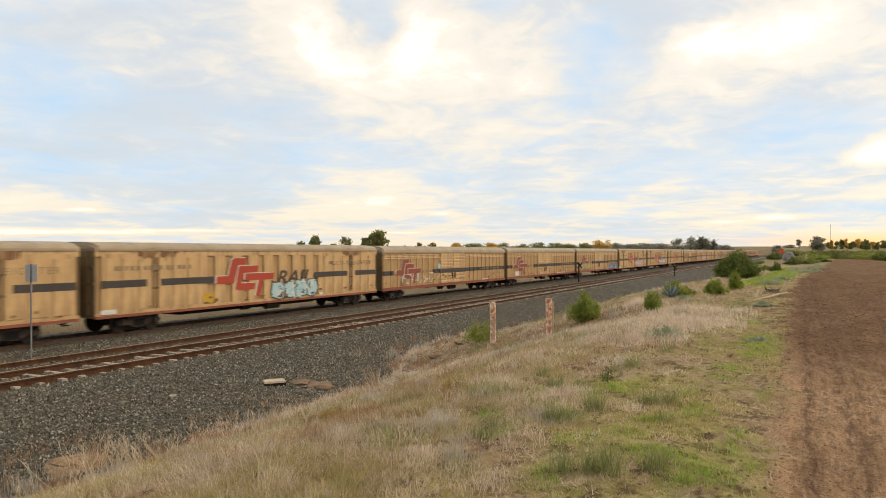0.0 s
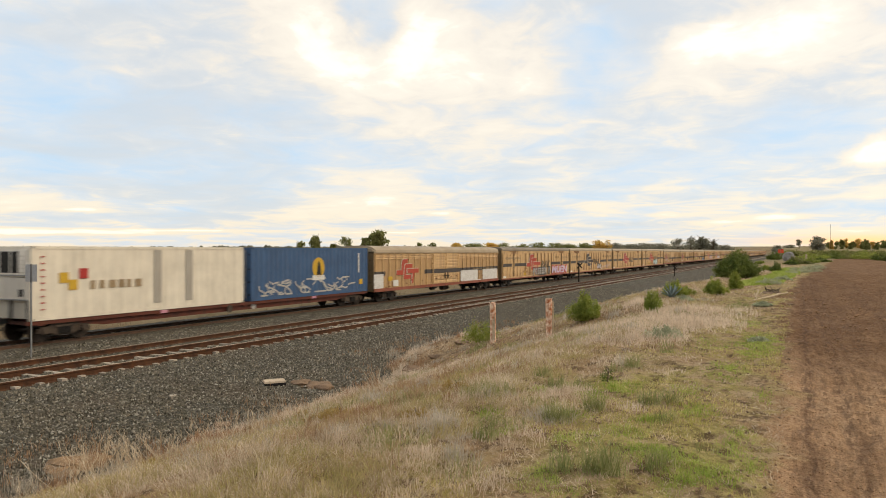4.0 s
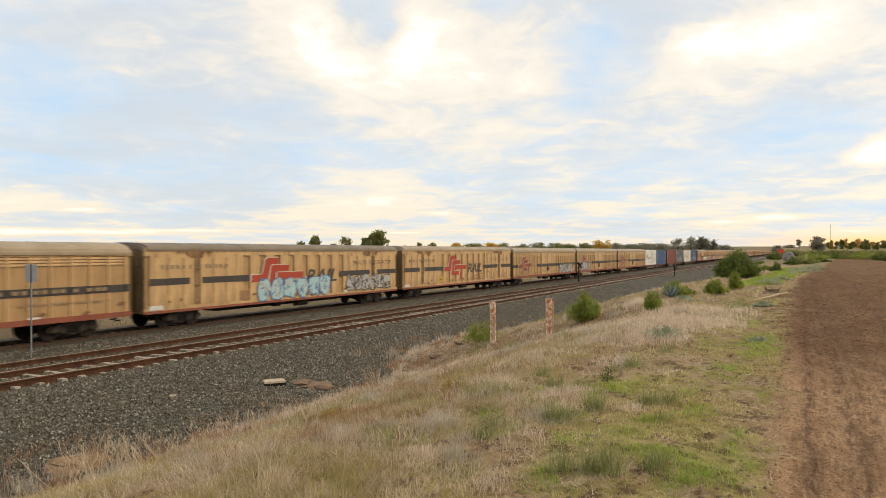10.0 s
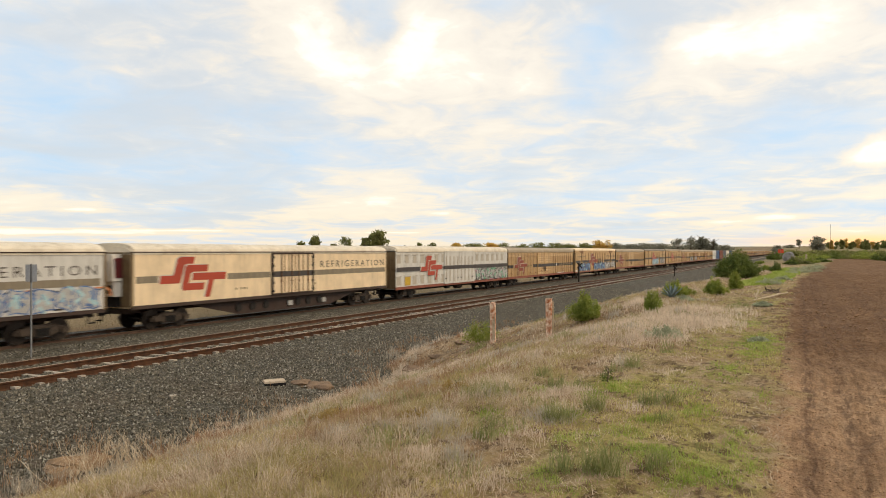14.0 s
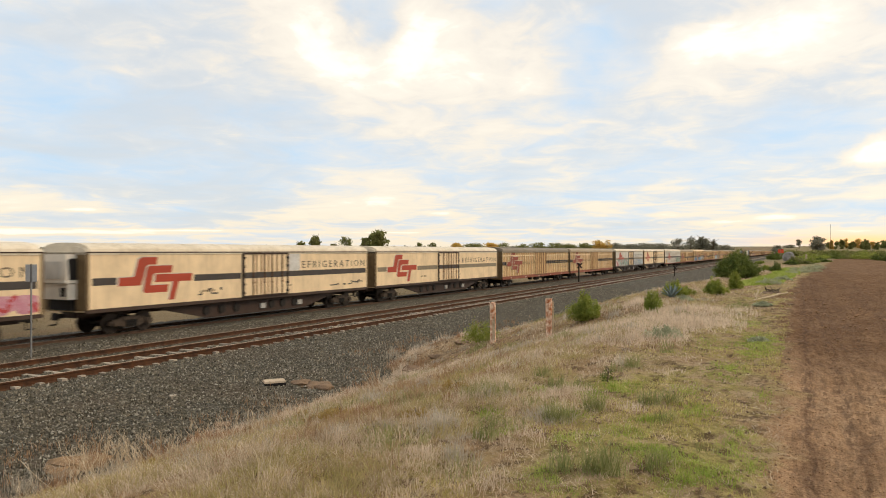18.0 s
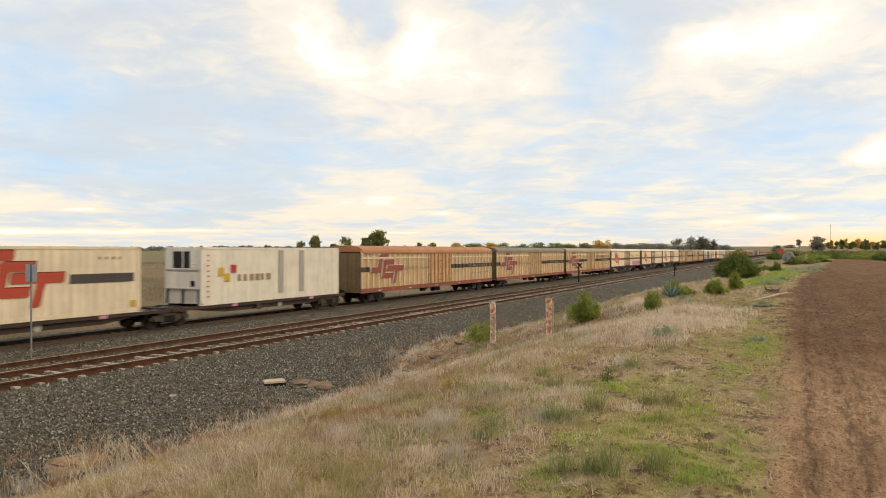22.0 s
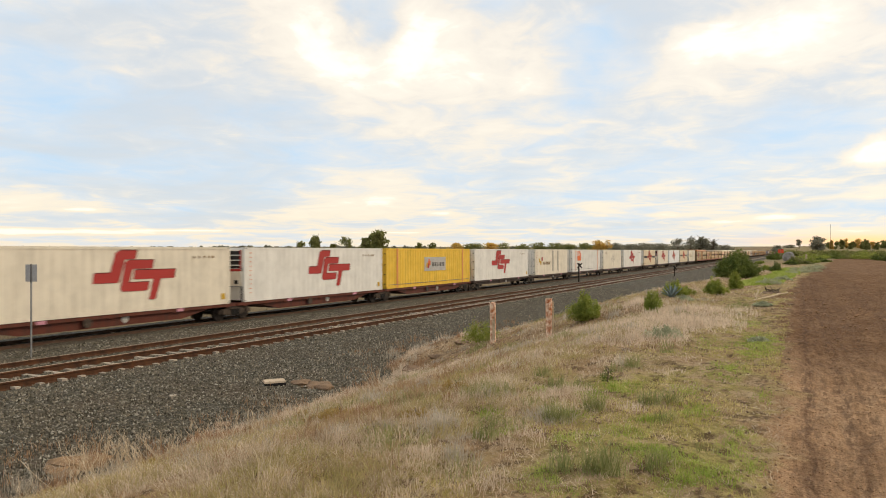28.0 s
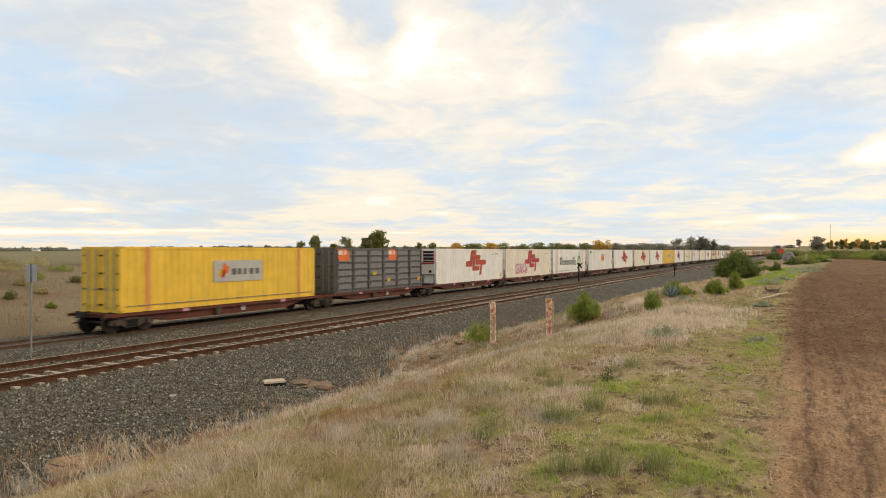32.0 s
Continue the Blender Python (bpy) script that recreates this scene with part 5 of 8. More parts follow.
def pocket_van(uL, uR, seed, extra=None):
    L, zb, eave = uR - uL, 0.77, 3.66
    v = van_base("white_freight_van", L, zb, eave, 4.04, WHITE_VAN, ROOF_PALE, "off-white freight van with pressed pockets and red emblem", "covered freight wagons", sill_h=0.2)

    def X(f):
        return (f - 0.5) * L
    yf = -HALF + 0.0
    part("side_skin", kept("pocket_skin", lambda: Build().box(-L / 2 + 0.02, L / 2 - 0.02, 0.0, 0.06, 0.98, 3.66).mesh("side_skin", WHITE_VAN)), v, (0, yf, 0))
    st = (2.12, 2.42)
    pocket = kept("pocket", lambda: Build().prism([(-0.30, 0), (0.30, 0), (0.25, 0.58), (-0.25, 0.58)], "y", 0.0, -0.012).prism([(-0.36, 0.60), (0.36, 0.60), (0.33, 0.66), (-0.33, 0.66)], "y", 0.0, -0.05).mesh("pocket", WHITE_SHADED))
    for f in [0.02 + 0.055 * i for i in range(7)] + [0.66 + 0.055 * i for i in range(6)]:
        part("pocket", pocket, v, (X(f), yf, 2.72))
        if f < 0.6:
            part("pocket", pocket, v, (X(f), yf, 1.10))
    for lo, hi in ((0.003, 0.164), (0.345, 0.995)):
        plate("stripe", v, X(lo), X(hi), *st, yf - 0.075, STRIPE, "charcoal stripe")
    w = (X(0.623) - X(0.354)) / 2
    for k in range(2):
        part("door", kept("pocket_door", lambda: pocket_door_mesh(w - 0.03)), v, (X(0.354) + w * (k + 0.5), yf, 0), "grimy off-white sliding door")
    emblem(v, X(0.17), X(0.336), 1.33, 3.26, yf - 0.055, RED)
    plate("placard", v, X(0.06), X(0.10), 1.05, 1.75, yf - 0.013, PLACARD_Y, "yellow placard")
    plate("placard", v, X(0.155), X(0.175), 1.02, 1.16, yf - 0.013, PLACARD_W)
    centre_gear(v, L, 0.5)
    if extra:
        extra(v, X, yf - 0.055)
    return roll(v, (uL + uR) / 2)


def pocket_door_mesh(w):
    b = Build().box(-w / 2, w / 2, -0.06, 0, 0.92, 3.62)
    for i in range(4):
        x = -w / 2 + w * (i + 0.5) / 4
        b.box(x - 0.11, x + 0.11, -0.072, -0.06, 1.1, 3.2, 1)
    b.box(-w / 2, w / 2, -0.09, -0.06, 0.92, 1.02).box(-w / 2, w / 2, -0.075, -0.06, 3.5, 3.62)
    for x in (-0.4 * w, 0.38 * w):
        b.box(x - 0.12, x + 0.12, -0.085, -0.06, 1.3, 1.42, 2)
    return b.mesh("door", WHITE_VAN, WHITE_SHADED, GREY)


# ---- containers ----
CZ0, CZ1, CW = 0.90, 3.84, 1.235


def side_sheet(length, depth, pitch, z0, z1, mat):
    """Upright corrugations as one sheet, facing -y."""
    def make():
        b = Build()
        n = max(4, int(length / pitch))
        p = length / n
        pts = []
        for i in range(n):
            x = -length / 2 + i * p
            pts += [(x, 0), (x + p * 0.30, 0), (x + p * 0.42, depth), (x + p * 0.72, depth), (x + p * 0.84, 0)]
        pts.append((length / 2, 0))
        for (xa, ya), (xb, yb) in zip(pts, pts[1:]):
            b.face([(xa, ya, z0), (xb, yb, z0), (xb, yb, z1), (xa, ya, z1)])
        return b.mesh("side_panel", mat)
    return kept(("sheet", round(length, 2), depth, pitch, mat.name, z0, z1), make)


def container(uL, uR, mat, end, label, deco, ribbed=True, name="shipping_container", panels=False):
    L = uR - uL
    c = thing(name, None, None, label, "container", "containers on the train")
    h = L / 2
    part("core", kept(("core", round(L, 2), mat.name), lambda: Build().box(-h + 0.05, h - 0.05, -CW + 0.06, CW - 0.02, CZ0 + 0.08, CZ1 - 0.02).mesh("core", mat)), c)
    sheet = side_sheet(L - 0.24, (0.020 if mat is CREAM_BOX else 0.022) if ribbed else 0.009, 0.40 if ribbed else 0.46, CZ0 + 0.15, CZ1 - 0.11, mat)
    part("side_panel", sheet, c, (0, -CW + 0.015, 0))
    for s in (-1, 1):
        part("bottom_rail", kept(("brail", round(L, 2), mat.name), lambda: Build().box(-h, h, -0.03, 0.03, CZ0, CZ0 + 0.16).mesh("bottom_rail", mat)), c, (0, s * (CW - 0.03), 0))
        part("top_rail", kept(("trail", round(L, 2), mat.name), lambda: Build().box(-h, h, -0.03, 0.03, CZ1 - 0.12, CZ1 - 0.01).mesh("top_rail", mat)), c, (0, s * (CW - 0.03), 0))
    for ex in (-1, 1):
        for s in (-1, 1):
            part("corner_post", kept(("cpost", mat.name), lambda: Build().box(-0.07, 0.07, -0.07, 0.07, CZ0 + 0.12, CZ1 - 0.1).mesh("corner_post", mat)), c, (ex * (h - 0.07), s * (CW - 0.07), 0))
            for z in (CZ0, CZ1 - 0.12):
                part("corner_casting", kept(("cast", mat.name), lambda: Build().box(-0.09, 0.09, -0.085, 0.085, 0, 0.12).cyl((0, -0.086, 0.06), 0.035, 0.002, "y", 8, 1).mesh("corner_casting", mat, BLACK)), c, (ex * (h - 0.09), s * (CW - 0.08), z))
    x = -h
    if end == "doors":
        face = GRIMY_END if mat in (WHITE, IVORY, CREAM_BOX) else mat
        for s in (-1, 1):
            d = part("door", kept(("cdoor", face.name), lambda: container_door_mesh(face)), c, (x + 0.05, s * 0.58, 0), "pressed end door")
            for q in (-0.26, 0.2):
                part("lock_rod", kept("crod", lambda: Build().cyl((-0.07, 0, (CZ0 + CZ1) / 2), 0.025, 1.36, "z", 8).box(-0.12, -0.04, -0.02, 0.16, 1.9, 1.94).mesh("lock_rod", STEEL)), d, (0, q, 0))
        part("end_sill", kept(("esill", mat.name), lambda: Build().box(0, 0.08, -CW + 0.1, CW - 0.1, CZ0, CZ0 + 0.14).mesh("end_sill", mat)), c, (x, 0, 0))
    else:
        unit = part("cooling_unit", kept(("cunit", end), lambda: cooling_unit_mesh(end == "maroon")), c, (x - 0.05, 0, 0), "grimy white cooling unit set in the end frame")
        if end == "maroon":
            part("grille", kept("red_grille", lambda: Build().box(-0.01, 0.03, -1.02, -0.12, 2.72, 3.64).mesh("grille", BLACK)), unit)
            for k in range(3):
                part("rung", kept("red_rung", lambda: Build().box(-0.06, 0.0, -1.04, -0.10, 0, 0.05).mesh("rung", PLACARD_W)), unit, (0, 0, 2.85 + 0.27 * k))
            for yy in (-1.06, -0.12):
                part("grille_frame", kept("red_frame", lambda: Build().box(-0.05, 0.0, 0, 0.07, 2.66, 3.68).mesh("grille_frame", CRIMSON)), unit, (0, yy, 0))
            part("lip", kept("red_lip", lambda: Build().prism([(-1.05, 2.55), (0.95, 2.50), (1.0, 2.60), (0.4, 2.66), (-1.05, 2.68)], "x", -0.10, 0.02).mesh("lip", CRIMSON)), unit)
        else:
            for yy, wide in ((0.30, 0.62), (-0.32, 0.42)):
                part("grille", kept(("dark_grille", wide), lambda: Build().box(-0.01, 0.03, -wide / 2, wide / 2, 2.78, 3.62).mesh("grille", BLACK)), unit, (0, yy, 0))
            for k in range(5):
                part("slat", kept("unit_slat", lambda: Build().prism([(-0.03, 0), (-0.01, 0.12), (0.0, 0.0)], "y", -0.24, 0.24).mesh("slat", UNIT_WHITE)), unit, (0.0, -0.80, 2.82 + 0.16 * k))
        part("control_box", kept("unit_box", lambda: Build().box(-0.03, 0.03, -0.12, 0.12, 0, 0.28).mesh("control_box", BLACK)), unit, (0, -0.72, 1.86))
        for z in (2.66, 1.70):
            part("guard", kept("cguard", lambda: Build().box(-0.06, 0.0, -1.12, 1.12, 0, 0.05).mesh("guard", STEEL)), c, (x - 0.03, 0, z))
        if deco not in (two_bands, d_wh_a):
            for k in range(10):
                plate("rivet_mark", c, (0.03 - 0.5) * L, (0.03 - 0.5) * L + 0.12, 1.35 + 0.24 * k, 1.40 + 0.24 * k, -CW - 0.004, ORANGE_BAND)
    part("roof", kept(("croof", round(L, 2), mat.name), lambda: Build().box(-h + 0.06, h - 0.06, -CW + 0.06, CW - 0.06, CZ1 - 0.06, CZ1 - 0.02).mesh("roof", mat)), c)

    def X(f):
        return (f - 0.5) * L
    deco(c, X, -CW - 0.004)
    return roll(c, (uL + uR) / 2)


def cooling_unit_mesh(sloped):
    """Machinery housing of a refrigerated container: panels above, a black block below for the open bay's shade."""
    b = Build().box(0.0, 0.3, -CW + 0.14, CW - 0.14, 2.62, CZ1 - 0.14)
    if sloped:
        b.prism([(-0.10, 2.55), (0.3, 2.60), (0.3, 1.72), (0.02, 1.72)], "y", -CW + 0.14, CW - 0.14)
    else:
        b.box(0.0, 0.3, -CW + 0.14, CW - 0.14, 1.72, 2.60)
    b.box(0.12, 0.3, -CW + 0.14, CW - 0.14, CZ0 + 0.12, 1.70, 1)
    for y in (-CW + 0.14, -0.04, CW - 0.22):
        b.box(0.0, 0.12, y, y + 0.08, CZ0 + 0.10, 1.72, 2)
    return b.mesh("cooling_unit", UNIT_WHITE, BLACK, GREY)


def container_door_mesh(mat):
    b = Build().box(-0.03, 0.03, -0.54, 0.54, CZ0 + 0.15, CZ1 - 0.12)
    for k in range(6):
        z = CZ0 + 0.28 + k * 0.43
        b.prism([(-0.42, z), (0.42, z), (0.42, z + 0.26), (-0.42, z + 0.26)], "x", -0.055, -0.03)
    for z in (1.2, 1.9, 2.6, 3.4):
        for s in (-1, 1):
            b.box(-0.07, -0.02, s * 0.5 - 0.05, s * 0.5 + 0.05, z, z + 0.08, 1)
    return b.mesh("door", mat, BLACK)


def flat_wagon(uL, uR, red, front, rear, label):
    """One platform; front and rear list the bogies that it carries, as distances from its ends."""
    L = uR - uL
    w = thing("container_wagon", None, None, label, "freight wagon", "container wagons")
    mat = DECK_RED if red else FRAME_BROWN
    deep = 0.36 if red and L < 17 else 0.48
    for s in (-1, 1):
        part("side_sill", kept(("fsill", round(L, 1), mat.name), lambda: Build().box(-L / 2, L / 2, -0.05, 0.05, 0.74, 0.885).mesh("side_sill", mat)), w, (0, s * 1.16, 0))
    part("centre_sill", kept(("fbelly", round(L, 1), mat.name), lambda: Build().prism([(-L / 2 + 0.3, 0.86), (L / 2 - 0.3, 0.86), (L / 2 - 1.9, 0.70), (L / 2 - 3.6, deep), (-L / 2 + 3.6, deep), (-L / 2 + 1.9, 0.70)], "y", -1.08, 1.08).mesh("centre_sill", mat)), w)
    n = 5
    for i in range(n):
        x = -L / 2 + 0.6 + i * (L - 1.2) / (n - 1)
        part("cross_bearer", kept(("bearer", mat.name), lambda: Build().box(-0.16, 0.16, -1.2, 1.2, 0.70, 0.87, top=(0.03, 0)).mesh("cross_bearer", mat)), w, (x, 0, 0))
        if i in (1, 3):
            part("placard", kept("fplac", lambda: Build().box(-0.2, 0.2, -0.01, 0, 0, 0.14).mesh("placard", GRAF_PINK)), w, (x + 0.3, -1.212, 0.735))
    part("brake_cylinder", kept("fbrake", lambda: Build().cyl((0, 0, 0), 0.17, 0.25, "y", 14).mesh("brake_cylinder", GRAF_SILVER)), w, (0.8, -0.85, 0.62))
    part("hand_brake", kept("hbrake", lambda: Build().cyl((0, 0, 0), 0.2, 0.02, "y", 14).mesh("hand_brake", BOGIE)), w, (-1.2, -1.23, 0.62))
    for d in front:
        bogie(w, L / 2 - d)
    for d in rear:
        bogie(w, -L / 2 + d)
    if any(d > 0.8 for d in front):
        coupler(w, L / 2 - 0.02, 1)
    if any(d > 0.8 for d in rear):
        coupler(w, -L / 2 + 0.02, -1)
    return roll(w, (uL + uR) / 2)


# ---- the train, front to rear ----


def gr(*sets):
    """Graffiti areas: (kind, f0, f1, z0, z1, mats, seed, count)."""
    def extra(v, X, y):
        for kind, f0, f1, z0, z1, mats, seed, count in sets:
            if kind == "bulge":
                graffiti(v, X(f0), X(f1), z0, z1, y, mats, seed, count, "bulging outlined graffiti shapes")
            elif kind == "scrawl":
                scrawl(v, X(f0), X(f1), z0, z1, y, mats[0], seed, count, "thin sprayed scrawl")
            elif kind == "plate":
                plate("paint_patch", v, X(f0), X(f1), z0, z1, y, mats[0], "overpainted patch")
            elif kind == "word":
                lettering(seed, X(f0), X(f1), z0, z1, y - 0.004, mats[0], v, "sprayed letter of the word " + seed, 0.1, 0.04, "sprayed_letter")
                if len(mats) > 1:
                    lettering(seed, X(f0) - 0.08, X(f1) - 0.08, z0 - 0.06, z1 + 0.04, y, mats[1], v, "outline of a sprayed letter", 0.1, 0.10, "letter_outline")
    return extra


WS = (GRAF_BLACK, GRAF_WHITE, GRAF_SILVER)
# vans that have already passed
for i in range(18):
    u0 = 118.8 + 24.3 * i
    if i % 5 == 3:
        louvred_van(u0, u0 + 23.4, 60 + i)
    else:
        freight_van(u0, u0 + 23.4, 60 + i, extra=gr(("bulge", 0.55, 0.85, 1.1, 2.0, ((GRAF_SILVER, GRAF_PINK, GRAF_WHITE), (GRAF_BLACK, GRAF_LILAC, GRAF_WHITE), (GRAF_BLACK, GRAF_BLUE, GRAF_CYAN), WS)[i % 4], i, 5)) if i % 3 < 2 else None)
louvred_van(93.9, 117.9, 3, extra=gr(("bulge", 0.08, 0.30, 1.1, 2.0, (GRAF_BLUE, PLACARD_Y, GRAF_GREEN), 3, 3), ("bulge", 0.75, 0.97, 0.9, 1.7, (GRAF_BLACK, GRAF_BLUE, GRAF_CYAN), 4, 4)))
louvred_van(68.6, 93.2, 4)
louvred_van(44.3, 68.0, 5, extra=gr(("scrawl", 0.10, 0.38, 1.2, 1.9, (GRAF_WHITE,), 5, 12), ("plate", 0.37, 0.40, 2.2, 2.6, (GRAF_CYAN,), 0, 0)))
freight_van(20.95, 43.5, 6, extra=gr(("bulge", 0.50, 0.69, 0.90, 1.98, (GRAF_BLACK, GRAF_CYAN, GRAF_WHITE), 8, 4)), label="cream freight van with red emblem and pale cyan graffiti")
freight_van(-2.65, 20.2, 7, emb=CRIMSON)
freight_van(-26.4, -3.4, 8, emb=STRIPE, extra=gr(("bulge", 0.60, 0.70, 1.1, 1.8, (GRAF_BLACK, GRAF_SILVER, GRAF_LILAC), 9, 2), ("scrawl", 0.74, 0.95, 1.2, 1.7, (GRAF_LILAC,), 10, 5)),
            label="cream freight van with charcoal emblem and small silver graffiti")
freight_van(-50.0, -26.8, 9, roof=ROOF_DARK, extra=gr(("word", 0.40, 0.66, 1.08, 1.75, (GRAF_SILVER, GRAF_BLACK), "POSEEER !!", 0), ("word", 0.69, 0.955, 1.06, 1.85, (GRAF_LILAC, GRAF_RED), "MUEN", 0), ("scrawl", 0.25, 0.40, 1.1, 1.8, (GRAF_BROWN,), 11, 8)),
            label="cream freight van with dark roof and large sprayed words")
louvred_van(-74.0, -50.9, 10, faded=False, emb_at=(0.135, 0.285), extra=gr(("plate", 0.62, 0.78, 1.0, 1.95, (GRAF_WHITE,), 0, 0), ("plate", 0.83, 0.985, 1.0, 1.95, (GRAF_WHITE,), 0, 0), ("plate", 0.0, 0.055, 1.0, 2.0, (GRAF_WHITE,), 0, 0), ("plate", 0.085, 0.11, 1.5, 1.8, (PLACARD_Y,), 0, 0)),
            label="cream louvred van with red emblem and white overpainted patches")


def flat_pair(a0, a1, b0, b1, label):
    flat_wagon(a0 - 0.15, b1 + 0.15, True, (1.7,), (1.7,), label)


def two_bands(c, X, y, seed=1):
    for f in (0.50, 0.66):
        plate("band", c, X(f), X(f) + 0.42, CZ0 + 0.35, CZ1 - 0.16, y, BAND_GREY, "grey upright band")
    for k, (f, z, m) in enumerate(((0.10, 2.35, PLACARD_Y), (0.135, 2.05, PLACARD_Y), (0.175, 2.5, CRIMSON))):
        plate("swoosh", c, X(f), X(f) + 0.42, z, z + 0.42, y, m, "coloured company mark")
    marks(c, X(0.22), X(0.44), 2.05, 2.4, y, LETTER_FAINT, "faded lettering bars", seed, 0.4)
    for k in range(9):
        plate("rivet_mark", c, X(0.035), X(0.035) + 0.14, 1.3 + 0.26 * k, 1.36 + 0.26 * k, y, CRIMSON)


def d_blu(c, X, y):
    b = Build().cyl((0, 0, 0), 0.62, 0.006, "y", 28).mesh("badge", PLACARD_Y)
    part("badge", b, c, (X(0.52), y, 2.62), "round yellow badge")
    part("badge_shape", Build().prism([(-0.22, -0.45), (0.3, -0.45), (0.2, 0.1), (0.05, 0.45), (-0.1, 0.2)], "y", 0, -0.012).mesh("badge_shape", BLACK), c, (X(0.52), y, 2.62))
    plate("badge_base", c, X(0.52) - 0.62, X(0.52) + 0.62, 1.85, 2.15, y, PLACARD_W)
    scrawl(c, X(0.05), X(0.80), 1.15, 1.95, y, GRAF_SILVER, 21, 34, "silver outlined scrawl", 0.045)
    marks(c, X(0.90), X(0.93), 2.2, 3.5, y, PLACARD_W, "small white lettering bars", 3, 0.2)
    plate("placard", c, X(0.91), X(0.945), 1.4, 1.75, y, PLACARD_Y)


def d_column(fs, mats):
    def deco(c, X, y):
        for f in fs:
            for k in range(7):
                plate("column_mark", c, X(f), X(f) + 0.42, 1.75 + 0.26 * k, 1.93 + 0.26 * k, y, mats[k % len(mats)])
    return deco


def d_slate(c, X, y):
    for k in range(7):
        f = 0.14 + 0.10 * k
        plate("spray_stroke", c, X(f), X(f) + 0.42, 1.2, 2.0 + 0.25 * (k % 2), y, GRAF_CYAN if k % 2 else GRAF_SILVER)
    plate("star_mark", c, X(0.06), X(0.06) + 0.5, 3.1, 3.4, y, PLACARD_W)
    marks(c, X(0.15), X(0.30), 3.2, 3.3, y, PLACARD_W, "small white lettering bars", 5, 0.25)


def d_wh_a(c, X, y):
    two_bands(c, X, y, 4)
    scrawl(c, X(0.55), X(0.93), 1.3, 3.0, y - 0.007, GRAF_BLACK, 31, 14, "thin black scrawl", 0.02)
    plate("placard", c, X(0.92), X(0.92) + 0.35, 1.7, 2.1, y, PLACARD_Y)


flat_pair(-98.9, -86.7, -86.2, -74.6, "red-brown container flat wagon with two containers on it")
container(-86.3, -74.5, BLUE, "doors", "blue corrugated container with yellow round badge and silver graffiti", d_blu)
container(-98.9, -86.9, IVORY, "white", "ivory refrigerated container with two grey bands", two_bands, False)
flat_pair(-125.4, -113.4, -113.1, -100.9, "dark container flat wagon with two containers on it")
container(-113.0, -100.9, SLATE, "doors", "slate grey container with pale blue spray strokes", d_slate)
container(-125.4, -113.3, BROWN, "doors", "brown corrugated container with a column of pale marks", d_column((0.03,), (PLACARD_W, GRAF_BLUE)))
flat_pair(-151.0, -139.0, -138.8, -126.9, "red-brown container flat wagon with two containers on it")
container(-138.8, -126.9, BLUE, "doors", "blue corrugated container with yellow and white label columns", d_column((0.12, 0.87), (GRAF_SILVER, PLACARD_W, BAND_GREY, PLACARD_Y, PLACARD_W)))
container(-150.9, -139.0, WHITE, "dark", "white refrigerated container with grey bands and black scrawl", d_wh_a, False)

louvred_van(-174.9, -151.7, 12)
louvred_van(-198.8, -175.6, 13, extra=gr(("bulge", 0.07, 0.275, 0.95, 2.2, (GRAF_BLACK, GRAF_SILVER, GRAF_BLACK), 13, 4)), label="cream louvred van with silver graffiti over its emblem")
louvred_van(-222.6, -199.4, 14, extra=gr(("bulge", 0.69, 0.94, 0.82, 2.05, (GRAF_BLACK, GRAF_SILVER, GRAF_BLACK), 14, 6)), label="cream louvred van with black and silver graffiti low down")
freight_van(-245.7, -223.3, 15, emb=RED, extra=gr(("scrawl", 0.50, 0.68, 1.1, 1.6, (GRAF_BROWN,), 15, 9), ("scrawl", 0.74, 0.95, 1.1, 1.7, (GRAF_BROWN,), 16, 9)), label="cream freight van with red emblem and brown scrawl")
freight_van(-269.4, -246.6, 16, roof=ROOF_DARK, emb=RED, extra=gr(("bulge", 0.33, 0.63, 0.92, 2.15, (GRAF_BLUE, GRAF_CYAN, GRAF_SILVER), 17, 6), ("bulge", 0.71, 0.955, 1.02, 2.08, (GRAF_BLACK, GRAF_SILVER, GRAF_BLACK), 18, 6)),
            label="cream freight van with pale cyan and silver graffiti")
louvred_van(-293.3, -270.1, 17)
freight_van(-317.0, -294.0, 18, roof=PALE, emb=RED_FADED, extra=gr(("bulge", 0.06, 0.33, 0.92, 2.0, (GRAF_BLACK, GRAF_BLUE, GRAF_CYAN), 19, 7), ("bulge", 0.42, 0.70, 0.92, 2.0, (GRAF_BLACK, GRAF_BLUE, GRAF_CYAN), 20, 8), ("bulge", 0.705, 0.85, 1.0, 2.02, (GRAF_BLACK, GRAF_WHITE, GRAF_BLACK), 21, 5), ("bulge", 0.875, 0.985, 1.08, 2.05, (GRAF_BLACK, GRAF_WHITE, GRAF_BLACK), 22, 4)),
            label="cream freight van with large blue graffiti")
louvred_van(-341.2, -317.6, 19, extra=gr(("plate", 0.68, 0.695, 1.9, 2.2, (GRAF_WHITE,), 0, 0)))
pocket_van(-363.9, -341.4, 20, gr(("bulge", 0.645, 0.985, 1.0, 2.05, (GRAF_BLACK, GRAF_SILVER, GRAF_GREEN), 23, 7), ("scrawl", 0.65, 0.98, 1.0, 1.9, (GRAF_PINK,), 97, 8)))
reefer_van(-387.3, -365.2, 21, stripe=STRIPE_FADED)
